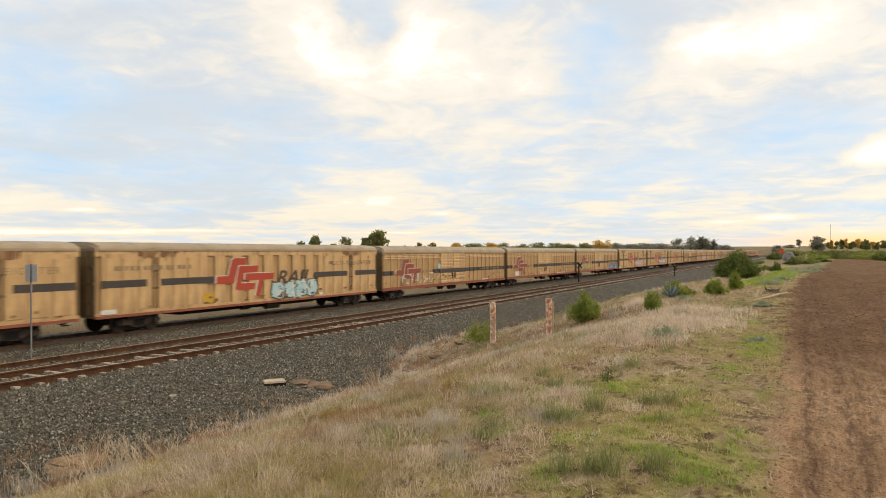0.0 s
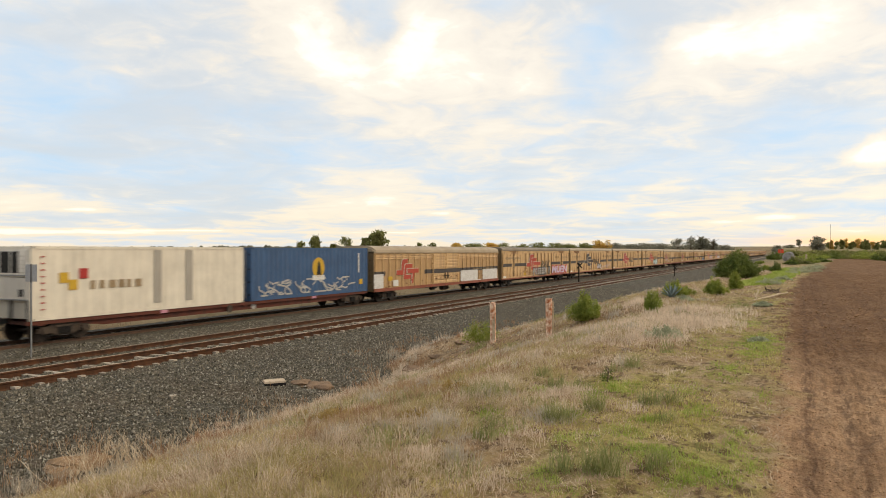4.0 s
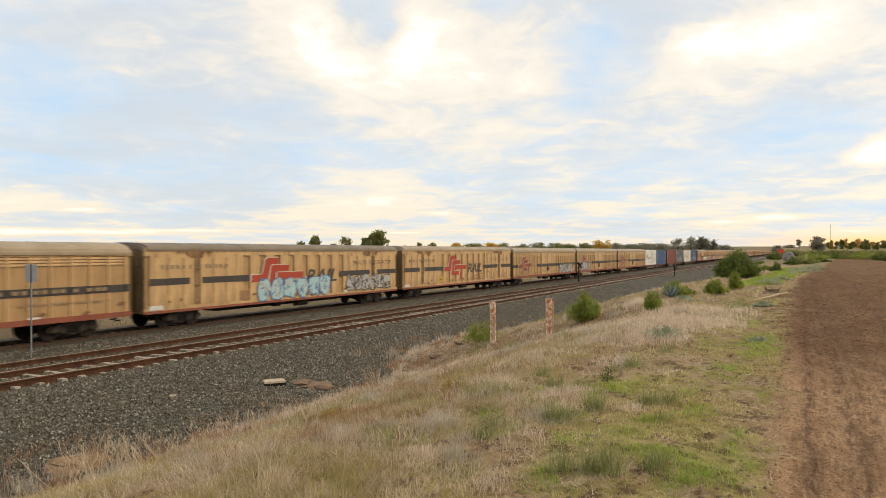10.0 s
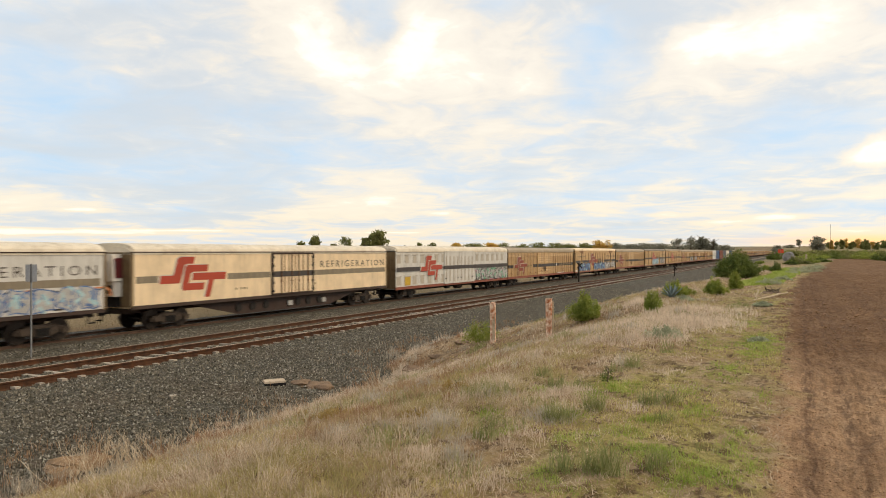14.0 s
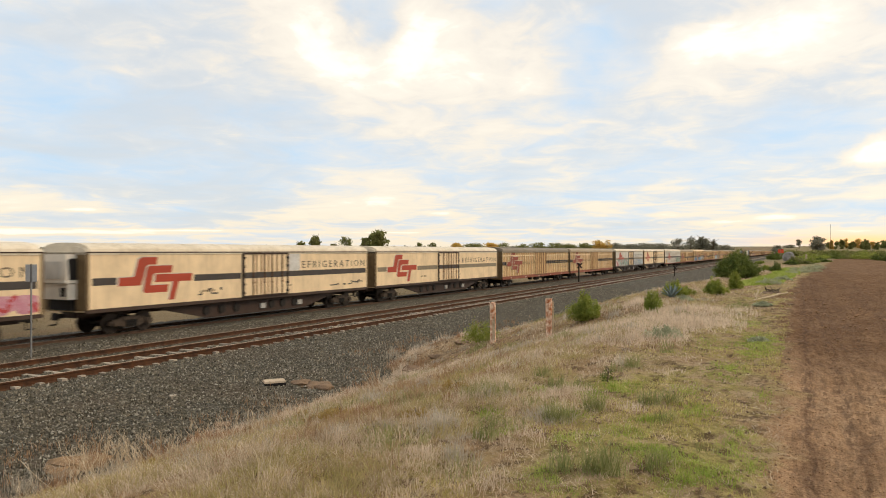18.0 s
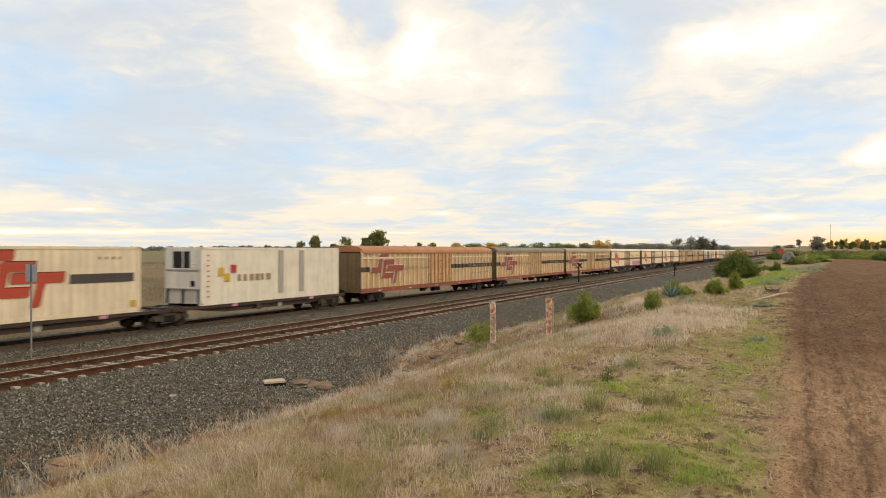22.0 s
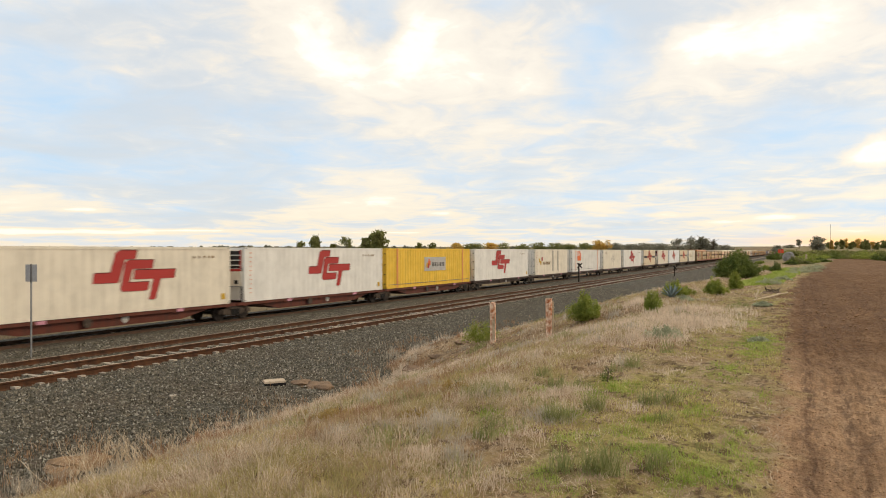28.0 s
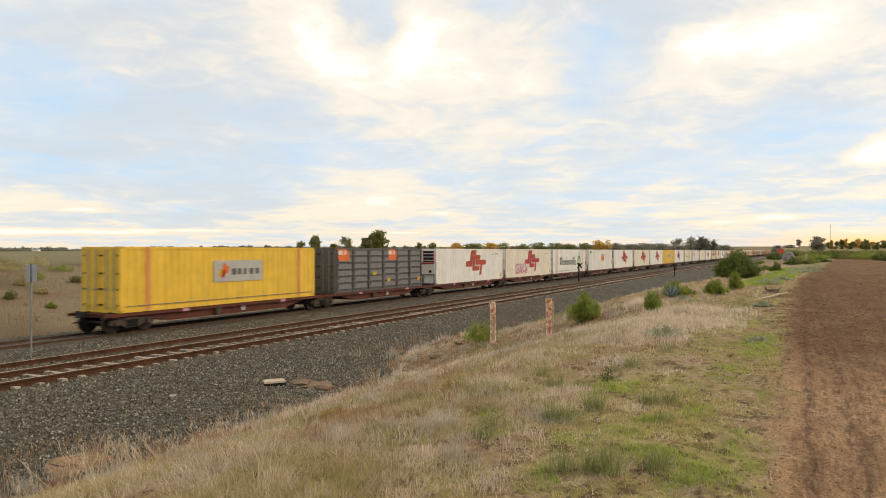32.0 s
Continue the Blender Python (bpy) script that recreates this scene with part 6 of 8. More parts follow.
reefer_van(-410.8, -388.6, 22, side=WHITE_VAN, roof=ROOF_PALE, stripe=STRIPE_FADED,
           extra=gr(("bulge", 0.06, 0.50, 1.2, 2.3, (GRAF_BLACK, GRAF_SILVER, GRAF_TEAL), 24, 7), ("bulge", 0.58, 0.985, 1.2, 2.2, (GRAF_BLUE, GRAF_SILVER, GRAF_CYAN), 25, 9), ("scrawl", 0.6, 0.97, 1.3, 2.1, (GRAF_BLACK,), 95, 22), ("scrawl", 0.6, 0.97, 1.3, 2.1, (ORANGE_BAND,), 96, 7), ("bulge", 0.0, 0.10, 1.2, 2.0, (GRAF_RED, GRAF_WHITE, GRAF_RED), 26, 2)),
           label="off-white refrigerated van covered low down in graffiti")
ribbed_van(-436.2, -413.0, 23, faint=True, roof=ROOF)
ribbed_van(-459.9, -437.1, 24, faint=True, roof=ROOF_DARK)
reefer_van(-483.9, -461.3, 25, stripe=STRIPE_FADED, unit=False, label="pale cream refrigerated van with faded stripe and torn corner")
reefer_van(-506.7, -484.9, 26, extra=gr(("scrawl", 0.28, 0.36, 1.5, 1.75, (GRAF_BLACK,), 27, 4), ("scrawl", 0.84, 0.95, 1.5, 1.75, (GRAF_BLACK,), 28, 5), ("plate", 0.61, 0.655, 2.5, 3.5, (GRAF_WHITE,), 0, 0)))
reefer_van(-531.0, -508.6, 27, unit=False, extra=gr(("bulge", 0.70, 0.99, 1.25, 1.95, (GRAF_PINK, GRAF_PINK, GRAF_RED), 29, 7)), label="pale cream refrigerated van with pink graffiti")
ribbed_van(-555.2, -531.8, 28, word=True)
ribbed_van(-578.6, -556.1, 29, faint=True, roof=ROOF_DARK, label="grimy cream ribbed refrigerated van with dark soot at its end")
ribbed_van(-602.9, -579.8, 30, faint=True, roof=ROOF_RUST, side=RUSTY_SIDE, label="cream ribbed refrigerated van with rust-orange roof")


def d_emblem(f0, f1, mat, more=None, z0=1.42, z1=3.66):
    def deco(c, X, y):
        emblem(c, X(f0), X(f1), z0, z1, y, mat, edge=RED_EDGE)
        marks(c, X(0.82), X(0.92), 3.28, 3.40, y, LETTER_FAINT, "small lettering bars", 3, 0.2)
        plate("placard", c, X(0.955), X(0.955) + 0.28, 1.15, 1.45, y, PLACARD_Y)
        if more:
            more(c, X, y)
    return deco


def stripes(f0, f1):
    def more(c, X, y):
        for lo, hi in ((0.03, f0 - 0.02), (f1 + 0.02, 0.97)):
            plate("stripe", c, X(lo), X(hi), 2.30, 2.68, y, STRIPE, "charcoal stripe")
        marks(c, X(0.06), X(0.14), 1.2, 1.32, y, LETTER_FAINT, "small lettering bars", 8, 0.2)
    return more


def d_ghost(c, X, y):
    emblem_ghost(c, X(0.415), X(0.63), 1.75, 3.0, y, BAND_GREY, "faint outline of a removed emblem")
    marks(c, X(0.10), X(0.18), 3.25, 3.4, y, LETTER_FAINT, "small lettering bars", 4, 0.25)


def orange_bands(c, X, y):
    for f in (0.10, 0.885):
        plate("band", c, X(f), X(f) + 0.20, CZ0 + 0.02, CZ1 - 0.01, y - 0.004, ORANGE_BAND, "faded orange band")
    part("kick_rail", Build().box(X(0.02), X(0.98), y - 0.02, y, 1.16, 1.19).mesh("kick_rail", GREY_PANEL), c)


def company_panel(c, X, y, f, z, w, h):
    part("company_panel", Build().prism([(0, h), (w * 0.7, h), (w, h * 0.75), (w, 0), (w * 0.1, 0), (w * 0.04, h * 0.2)], "y", 0, -0.008).mesh("company_panel", ORANGE), c, (X(f), y, z), "orange company panel")
    marks(c, X(f) + w * 0.05, X(f) + w * 0.72, z + h * 0.52, z + h * 0.88, y - 0.009, PLACARD_W, "white bars on the orange panel", 2, 0.3)


def d_h(c, X, y):
    orange_bands(c, X, y)
    company_panel(c, X, y, 0.155, 2.35, 1.75, 1.25)


def d_m(c, X, y):
    company_panel(c, X, y, 0.505, 2.2, 1.6, 1.05)
    marks(c, X(0.05), X(0.11), 3.35, 3.6, y, LETTER, "small dark lettering bars", 2, 0.3)
    plate("placard", c, X(0.95), X(0.95) + 0.3, 1.7, 2.2, y, PLACARD_Y)


def d_o(c, X, y):
    orange_bands(c, X, y)
    rng = random.Random(4)
    x = X(0.19)
    for k, (w, lo, hi) in enumerate(((0.95, 1.95, 2.95), (0.62, 1.9, 2.55), (0.62, 1.9, 2.55), (0.14, 1.9, 3.0), (0.8, 1.9, 2.55), (0.62, 1.9, 2.55), (0.36, 1.9, 2.55), (0.36, 1.85, 2.9), (0.14, 1.85, 3.0), (0.5, 1.85, 2.5))):
        part("letter_bar", Build().box(0, w * 0.28, -0.006, 0, lo, hi - 0.1).box(w * 0.72, w, -0.006, 0, lo, hi - 0.1).box(0, w, -0.007, 0, lo, lo + 0.12).box(0, w * 0.9, -0.007, 0, hi - 0.24, hi - 0.1).mesh("letter_bar", GREEN_DARK), c, (x, y, 0))
        x += w + 0.22
    n = 20
    ring = Build()
    for i in range(n):
        a, b = 2 * math.pi * i / n, 2 * math.pi * (i + 1) / n
        ring.prism([(0.72 * math.cos(a), 0.8 * math.sin(a)), (0.72 * math.cos(b), 0.8 * math.sin(b)), (0.36 * math.cos(b), 0.42 * math.sin(b)), (0.36 * math.cos(a), 0.42 * math.sin(a))], "y", 0, -0.008)
    ring.prism([(0.0, 0.85), (0.5, 1.15), (0.45, 1.35), (-0.05, 1.0)], "y", 0, -0.008)
    part("round_mark", ring.mesh("round_mark", GREEN_MARK), c, (X(0.78), y, 2.25), "green ring mark with a leaf")
    plate("placard", c, X(0.22), X(0.25), 1.0, 1.2, y, PLACARD_Y)


GREEN_DARK = rough_mat("dark_green_lettering", (0.05, 0.075, 0.06), (0.09, 0.11, 0.09), 6, 40, 0.6, 0.05)


def d_pink(c, X, y):
    graffiti(c, X(0.19), X(0.43), 1.25, 2.3, y, (GRAF_PINK, GRAF_WHITE, GRAF_RED), 41, 6, "pink and white graffiti block")


def d_yellow(c, X, y):
    orange_bands(c, X, y)
    plate("plaque", c, X(0.40), X(0.66), 2.05, 3.15, y, GRAF_SILVER, "silver company plaque")
    for k, (dx, z, m) in enumerate(((0.25, 2.3, PLACARD_Y), (0.55, 2.6, ORANGE), (0.75, 2.45, ORANGE), (0.5, 2.25, CRIMSON))):
        part("swoosh", Build().prism([(0, 0), (0.28, 0.05), (0.34, 0.38), (0.1, 0.42)], "y", 0, -0.004).mesh("swoosh", m), c, (X(0.40) + dx, y - 0.006, z), "coloured company mark")
    marks(c, X(0.49), X(0.64), 2.4, 2.72, y - 0.006, GREY, "grey lettering bars", 6, 0.4)


def d_grey(c, X, y):
    n, m = 6, 6
    w = (X(0.985) - X(0.02)) / n
    pan = kept("grey_panel", lambda: Build().prism([(0, 0), (w * 0.86, 0), (w * 0.80, 0.30), (w * 0.06, 0.30)], "y", 0, -0.03).mesh("pressed_panel", GREY_PANEL))
    for i in range(n):
        for k in range(m):
            part("pressed_panel", pan, c, (X(0.02) + w * (i + 0.07), y, CZ0 + 0.25 + 0.44 * k))
    for i in range(n + 1):
        part("post", kept("grey_post", lambda: Build().box(-0.05, 0.05, -0.05, 0, CZ0 + 0.1, CZ1 - 0.1).mesh("post", GREY)), c, (X(0.02) + w * i, y, 0))
    for f in (0.03, 0.56):
        company_panel(c, X, y - 0.032, f, 3.0, 1.3, 0.75)
    for f, z in ((0.39, 1.95), (0.55, 1.45), (0.93, 1.4)):
        plate("placard", c, X(f), X(f) + 0.45, z, z + 0.25, y - 0.032, PLACARD_Y)


# five-unit articulated sets: (rear, front, paint, end, label, decoration, ribbed)
SETS = (
    (False, ((-617.2, -605.2, IVORY, "dark", "ivory refrigerated container with two grey bands", two_bands, False),
             (-633.1, -620.9, CREAM_BOX, "doors", "cream container with charcoal stripe and red emblem", d_emblem(0.344, 0.69, RED, stripes(0.344, 0.69)), True),
             (-649.5, -635.0, CLEAN_WHITE, "doors", "clean white container with red emblem", d_emblem(0.30, 0.595, RED), False),
             (-664.0, -651.5, IVORY, "maroon", "ivory refrigerated container with crimson emblem", d_emblem(0.34, 0.73, CRIMSON), False),
             (-679.1, -667.4, CREAM_BOX, "doors", "cream container with charcoal stripe and red emblem", d_emblem(0.295, 0.68, RED, stripes(0.295, 0.68)), True))),
    (False, ((-696.8, -681.8, WHITE, "doors", "white container with crimson emblem", d_emblem(0.305, 0.60, CRIMSON), False),
             (-710.8, -698.8, IVORY, "doors", "ivory container with the ghost of a removed emblem", d_ghost, False),
             (-727.4, -712.8, WHITE, "doors", "white container with orange bands and an orange panel", d_h, True),
             (-742.2, -729.7, IVORY, "doors", "ivory container with two grey bands", two_bands, False),
             (-759.1, -744.6, WHITE, "doors", "white container with crimson emblem", d_emblem(0.28, 0.61, CRIMSON), False))),
    (True, ((-774.9, -760.2, YELLOW, "doors", "yellow corrugated container with orange bands and silver plaque", d_yellow, True),
            (-789.8, -775.5, WHITE, "maroon", "white refrigerated container with red emblem", d_emblem(0.395, 0.71, CRIMSON), False),
            (-805.2, -790.9, IVORY, "maroon", "ivory refrigerated container with crimson emblem", d_emblem(0.425, 0.74, CRIMSON), False),
            (-820.9, -806.7, WHITE, "maroon", "white refrigerated container with crimson emblem", d_emblem(0.38, 0.70, CRIMSON), False),
            (-836.4, -822.3, WHITE, "white", "white refrigerated container with orange panel", d_m, True))),
    (True, ((-852.8, -838.3, WHITE, "doors", "white container with dark lettering bars and green ring mark", d_o, False),
             (-868.4, -853.7, IVORY, "dark", "ivory container with crimson emblem and pink graffiti", d_emblem(0.38, 0.70, CRIMSON, d_pink), False),
             (-884.1, -869.4, WHITE, "maroon", "white refrigerated container with red emblem", d_emblem(0.40, 0.71, RED), False),
             (-898.6, -886.6, GREY, "doors", "dark grey container with pressed panels and orange labels", d_grey, True),
             (-914.9, -900.7, YELLOW, "doors", "yellow corrugated container with orange bands and silver plaque", d_yellow, True))))
for red, boxes in SETS:
    for k, (a, b, mat, end, label, deco, ribbed) in enumerate(boxes):
        front = b + 0.75 if k == 0 else (b + boxes[k - 1][0]) / 2 - 0.06
        rear = a - 0.75 if k == len(boxes) - 1 else (a + boxes[k + 1][1]) / 2 + 0.06
        flat_wagon(rear, front, red, (1.55,) if k == 0 else (), (1.55,) if k == len(boxes) - 1 else (-0.06,), "red-brown articulated container wagon unit" if red else "dark brown articulated container wagon unit")
        container(a, b, mat, end, label, deco, ribbed)


# ---- plants ----
DRY = leaf_mat("dry_grass", (0.25, 0.185, 0.115), (0.47, 0.37, 0.255), (0.66, 0.54, 0.40), (0.82, 0.71, 0.56), rough=0.8, through=0.45)
BROWN_GRASS = leaf_mat("withered_grass", (0.17, 0.105, 0.06), (0.39, 0.26, 0.152), (0.60, 0.43, 0.275), rough=0.85, through=0.35)
GREEN = leaf_mat("short_green_grass", (0.17, 0.175, 0.04), (0.38, 0.36, 0.09), (0.58, 0.51, 0.19), (0.80, 0.65, 0.35), rough=0.75, through=0.45)
RUSH = leaf_mat("rush_blades", (0.13, 0.15, 0.055), (0.26, 0.28, 0.10), (0.50, 0.46, 0.24), rough=0.7, through=0.25)
GREYED = leaf_mat("weathered_grey_grass", (0.30, 0.26, 0.205), (0.46, 0.41, 0.335), (0.64, 0.58, 0.48), rough=0.9, through=0.4)
RUSTY = leaf_mat("red_brown_weeds", (0.18, 0.09, 0.05), (0.33, 0.19, 0.105), (0.52, 0.36, 0.22), rough=0.85, through=0.35)
SHRUB = leaf_mat("shrub_leaves", (0.12, 0.165, 0.025), (0.235, 0.285, 0.05), (0.42, 0.43, 0.11), rough=0.6, through=0.45)
SHRUB_DARK = leaf_mat("dark_shrub_leaves", (0.055, 0.085, 0.018), (0.12, 0.16, 0.035), (0.24, 0.27, 0.07), rough=0.55, through=0.4)
GREYLEAF = leaf_mat("grey_green_leaves", (0.24, 0.26, 0.15), (0.37, 0.39, 0.25), (0.50, 0.51, 0.36), rough=0.75, through=0.2)
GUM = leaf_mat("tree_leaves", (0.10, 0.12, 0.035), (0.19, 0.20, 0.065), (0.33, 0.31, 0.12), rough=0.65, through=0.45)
# distance haze is mixed into these leaf tones
HAZE_GUM = leaf_mat("hazed_gum_leaves", (0.15, 0.15, 0.11), (0.24, 0.235, 0.175), (0.36, 0.335, 0.25), rough=0.8, through=0.3)
# golden backlight of the low sun is put into the leaf colour
WARM_TREE = leaf_mat("gold_backlit_leaves", (0.40, 0.27, 0.06), (0.60, 0.40, 0.10), (0.74, 0.52, 0.17), rough=0.65, through=0.55)


def blades(x, y, z, h, w, lean, rng):
    """Tapering blades of grass as arrays of corners and triangles."""
    n = len(x)
    a, b = rng.random(n) * 2 * np.pi, rng.random(n) * 2 * np.pi
    dx, dy = np.cos(a) * w, np.sin(a) * w
    lx, ly = np.cos(b) * lean * h, np.sin(b) * lean * h
    v = np.empty((n, 5, 3))
    v[:, 0] = np.stack([x - dx, y - dy, z], -1)
    v[:, 1] = np.stack([x + dx, y + dy, z], -1)
    v[:, 2] = np.stack([x - dx * 0.7 + lx * 0.35, y - dy * 0.7 + ly * 0.35, z + h * 0.6 * np.maximum(0.5, 1 - 0.3 * lean)], -1)
    v[:, 3] = np.stack([x + dx * 0.7 + lx * 0.35, y + dy * 0.7 + ly * 0.35, z + h * 0.6 * np.maximum(0.5, 1 - 0.3 * lean)], -1)
    v[:, 4] = np.stack([x + lx, y + ly, z + h * np.maximum(0.22, 1 - 0.42 * lean)], -1)
    t = np.array([(0, 1, 3), (0, 3, 2), (2, 3, 4)])
    return v.reshape(-1, 3), (t[None] + 5 * np.arange(n)[:, None, None]).reshape(-1, 3)


def meadow(name, n, seed, near, far, rule, mat, label, lean=(0.15, 1.25), base=None):
    """Grass over the land in the wedge of land beside the camera; rule gives (keep, height) for places."""
    rng = np.random.default_rng(seed)
    d = near * (far / near) ** rng.random(n)
    k = (rng.random(n) * 2 - 1) * 0.66
    c, s = math.cos(HEAD), math.sin(HEAD)
    x, y = d * (c + k * s), d * (s - k * c)
    keep, h = rule(x, y + veer(x), rng)
    ok = rng.random(n) < keep
    x, y, h, d = x[ok], y[ok], h[ok], d[ok]
    v, f = blades(x, y, (base or ground_z)(x, y) - 0.01, h, 0.0009 + 0.00029 * d, lean[0] + lean[1] * rng.random(len(x)) ** 1.3, rng)
    thing(name, cheap_mesh(name, v, f, mat), None, label, "grass", kind="stuff")


def clump(x, y, seed, k=1.3):
    return 0.5 + 0.5 * fbm(x * k, y * k, seed, 3)


def swell(x):
    """How far the foot of the bank reaches out along the line."""
    return 2.8 * ease(19.5, 24.5, x) - 2.5 * ease(33, 46, x)


def dry_rule(x, y, rng):
    y = np.where(y > 9, y - swell(x), y)
    t, u = clump(x, y, 31, 0.8), clump(x, y, 30, 3.1)
    inside = (y > 0.7) & (y < 12.8 + 0.9 * fbm(x * 0.8, x * 0 + 2, 33, 2))
    keep = inside * ease(0.8, 4.8, y + 2.4 * fbm(x * 0.5, y * 0.5, 32, 3)) * ease(0.42, 0.60, 0.5 * t + 0.5 * u) * np.where(y > 11.4, 0.4, 1.0) * (1 - 0.75 * ease(3.5, 5.0, y) * ease(13.0, 11.0, y) * ease(13, 9, x))
    return keep, (0.045 + 0.22 * ease(0.35, 0.75, t) * (0.4 + 0.9 * u)) * (0.4 + 0.9 * rng.random(len(x))) * np.where(y < 3.0, 0.6, 1.0)


def brown_rule(x, y, rng):
    y = np.where(y > 9, y - swell(x), y)
    t = clump(x, y, 44, 1.1)
    keep = ((y > 0.9) & (y < 13.2)) * ease(1.2, 5.5, y + 2.0 * fbm(x * 0.6, y * 0.6, 45, 3)) * (0.25 + 0.75 * ease(0.4, 0.65, t))
    return keep, (0.04 + 0.10 * t) * (0.5 + rng.random(len(x)))


def green_rule(x, y, rng):
    t = clump(x, y, 35, 0.9)
    keep = (y > 0.25) * (ease(6.5, 1.2, y + 2.2 * fbm(x * 0.6, y * 0.6, 36, 3)) + 0.8 * ease(0.47, 0.63, t) * (y < 12.0)) * (0.06 + 0.94 * ease(0.42, 0.62, t))
    return keep, (0.02 + 0.055 * t) * (0.5 + rng.random(len(x)))


def far_rule(x, y, rng):
    keep = ((y > 32.5) & (y < 62)) * 1.0
    c = clump(x, y, 38, 0.55)
    return keep * (0.3 + 0.7 * ease(0.4, 0.6, clump(x, y, 39, 0.3))), 0.12 + 0.9 * rng.random(len(x)) * c * c


meadow("dry_grass", 300000, 41, 4.0, 75, dry_rule, DRY, "matted dry straw-coloured grass on the bank", (0.3, 1.6))
meadow("brown_grass", 190000, 46, 4.0, 60, brown_rule, BROWN_GRASS, "low brown withered grass and stems", (0.4, 1.5))
meadow("green_grass", 170000, 42, 3.9, 45, green_rule, GREEN, "short patchy green grass")


def litter_rule(x, y, rng):
    keep = ((y > 0.15) & (y < 4.0)) * ease(4.0, 2.2, y) * ease(0.44, 0.54, clump(x, y, 71, 2.6))
    return keep, 0.03 + 0.06 * rng.random(len(x))


def soil_or_stone(x, y):
    return np.maximum(ground_z(x, y), ballast_z(x, y))


def toe_rule(x, y, rng):
    edge = 12.1 + 1.2 * ease(16, 8, x) + swell(x)
    keep = ((y > 11.0) & (y < 16)) * np.exp(-((y - edge) / 1.1) ** 2) * ease(0.44, 0.60, clump(x, y, 81, 1.5))
    return keep * 0.9, (0.07 + 0.34 * clump(x, y, 82, 0.9) ** 1.5) * (0.4 + 0.9 * rng.random(len(x)))


meadow("dead_litter", 70000, 72, 3.9, 40, litter_rule, BROWN_GRASS, "brown dead stems lying in the short grass", (0.9, 1.0))
meadow("pale_litter", 60000, 73, 3.9, 40, lambda x, y, r: litter_rule(x + 3.7, y, r), DRY, "pale dead straw lying in the short grass", (0.9, 1.0))
meadow("toe_grass", 160000, 74, 8, 60, toe_rule, RUSTY, "sparse red-brown weeds growing into the ballast edge", (0.1, 0.7), soil_or_stone)
meadow("toe_straw", 90000, 75, 8, 60, lambda x, y, r: toe_rule(x + 5.1, y, r), GREYED, "sparse greyed straw at the ballast edge", (0.1, 0.7), soil_or_stone)
LUSH = leaf_mat("lush_grass", (0.15, 0.22, 0.03), (0.31, 0.40, 0.075), (0.58, 0.59, 0.20), rough=0.7, through=0.4)


def patch_grass(name, spots, mat, label, seed, per=9000, lean=1.0):
    """Grass in separate spots (x, y, half length, half width, height, density)."""
    rng = np.random.default_rng(seed)
    X, Y, H, D = [], [], [], []
    for x, y, rx, ry, h, dens in spots:
        n = int(dens * rx * ry * 3.14 * per * min(1.0, 7.0 / x) ** 1.3)
        r, a = rng.random(n) ** 0.7, rng.random(n) * 6.283
        gx, gy = x + rx * r * np.cos(a), y + ry * r * np.sin(a)
        ok = (rng.random(n) < 0.15 + 0.85 * ease(0.36, 0.58, clump(gx, gy, seed + 1, 3.0))) & (gy < 13.2 + swell(gx)) & (gy > 0.08)
        X.append(gx[ok]), Y.append(gy[ok]), H.append((h * (0.4 + 0.9 * rng.random(n)) * (1.1 - 0.5 * r))[ok]), D.append(np.full(ok.sum(), x))
    x, y, h, d = (np.concatenate(q) for q in (X, Y, H, D))
    v, f = blades(x, y, soil_or_stone(x, y) - 0.01, h, 0.0015 + 0.00026 * d, 0.1 + lean * rng.random(len(x)) ** 1.4, rng)
    thing(name, cheap_mesh(name, v, f, mat), None, label, "grass", kind="stuff")


LUSH_AT = ((8.5, 1.98, 0.6, 0.35, 1), (8.1, 2.1, 0.4, 0.25, 0.8), (6.8, 2.05, 0.35, 0.3, 0.9), (8.0, 2.66, 0.4, 0.2, 0.6), (6.66, 2.8, 0.35, 0.2, 0.7), (6.0, 2.34, 0.25, 0.15, 0.6), (5.95, 1.73, 0.35, 0.25, 0.6), (5.13, 1.64, 0.3, 0.2, 0.8),
           (6.5, 1.38, 0.4, 0.25, 0.6), (8.57, 1.13, 0.5, 0.25, 0.7), (7.65, 0.95, 0.5, 0.25, 0.7), (6.77, 0.47, 0.4, 0.15, 0.5), (13.7, 0.64, 2.0, 0.4, 1), (12.4, 0.7, 0.8, 0.25, 0.8), (8.9, 0.38, 0.6, 0.12, 0.35), (5.66, 0.91, 0.35, 0.25, 0.9),
           (5.44, 0.6, 0.4, 0.25, 1), (5.85, 0.33, 0.3, 0.12, 0.5), (5.78, 1.18, 0.3, 0.25, 0.6), (13.4, 1.4, 1.2, 0.5, 0.4), (11.7, 4.8, 0.6, 0.25, 0.4), (6.9, 1.26, 0.4, 0.2, 0.8),
           (13.0, 3.8, 1.2, 0.5, 0.35), (5.3, 4.9, 0.3, 0.3, 0.35), (7.0, 8.2, 0.3, 0.3, 0.5), (4.85, 1.53, 0.3, 0.3, 0.6), (6.28, 0.48, 0.4, 0.15, 0.5), (5.25, 0.77, 0.3, 0.2, 0.8), (10.5, 0.9, 1.2, 0.3, 0.5), (17.0, 0.9, 1.5, 0.4, 0.5))
patch_grass("lush_grass", [(x, y, a, b, 0.06, k) for x, y, a, b, k in LUSH_AT] + [(44, 1.6, 7, 0.9, 0.18, 2.6), (40, 2.2, 4, 0.6, 0.16, 2.4), (52, 1.1, 9, 0.8, 0.2, 2.0), (62, 0.8, 10, 1.2, 0.25, 1.5)], LUSH, "patches of fresh bright green grass", 51, 4200)
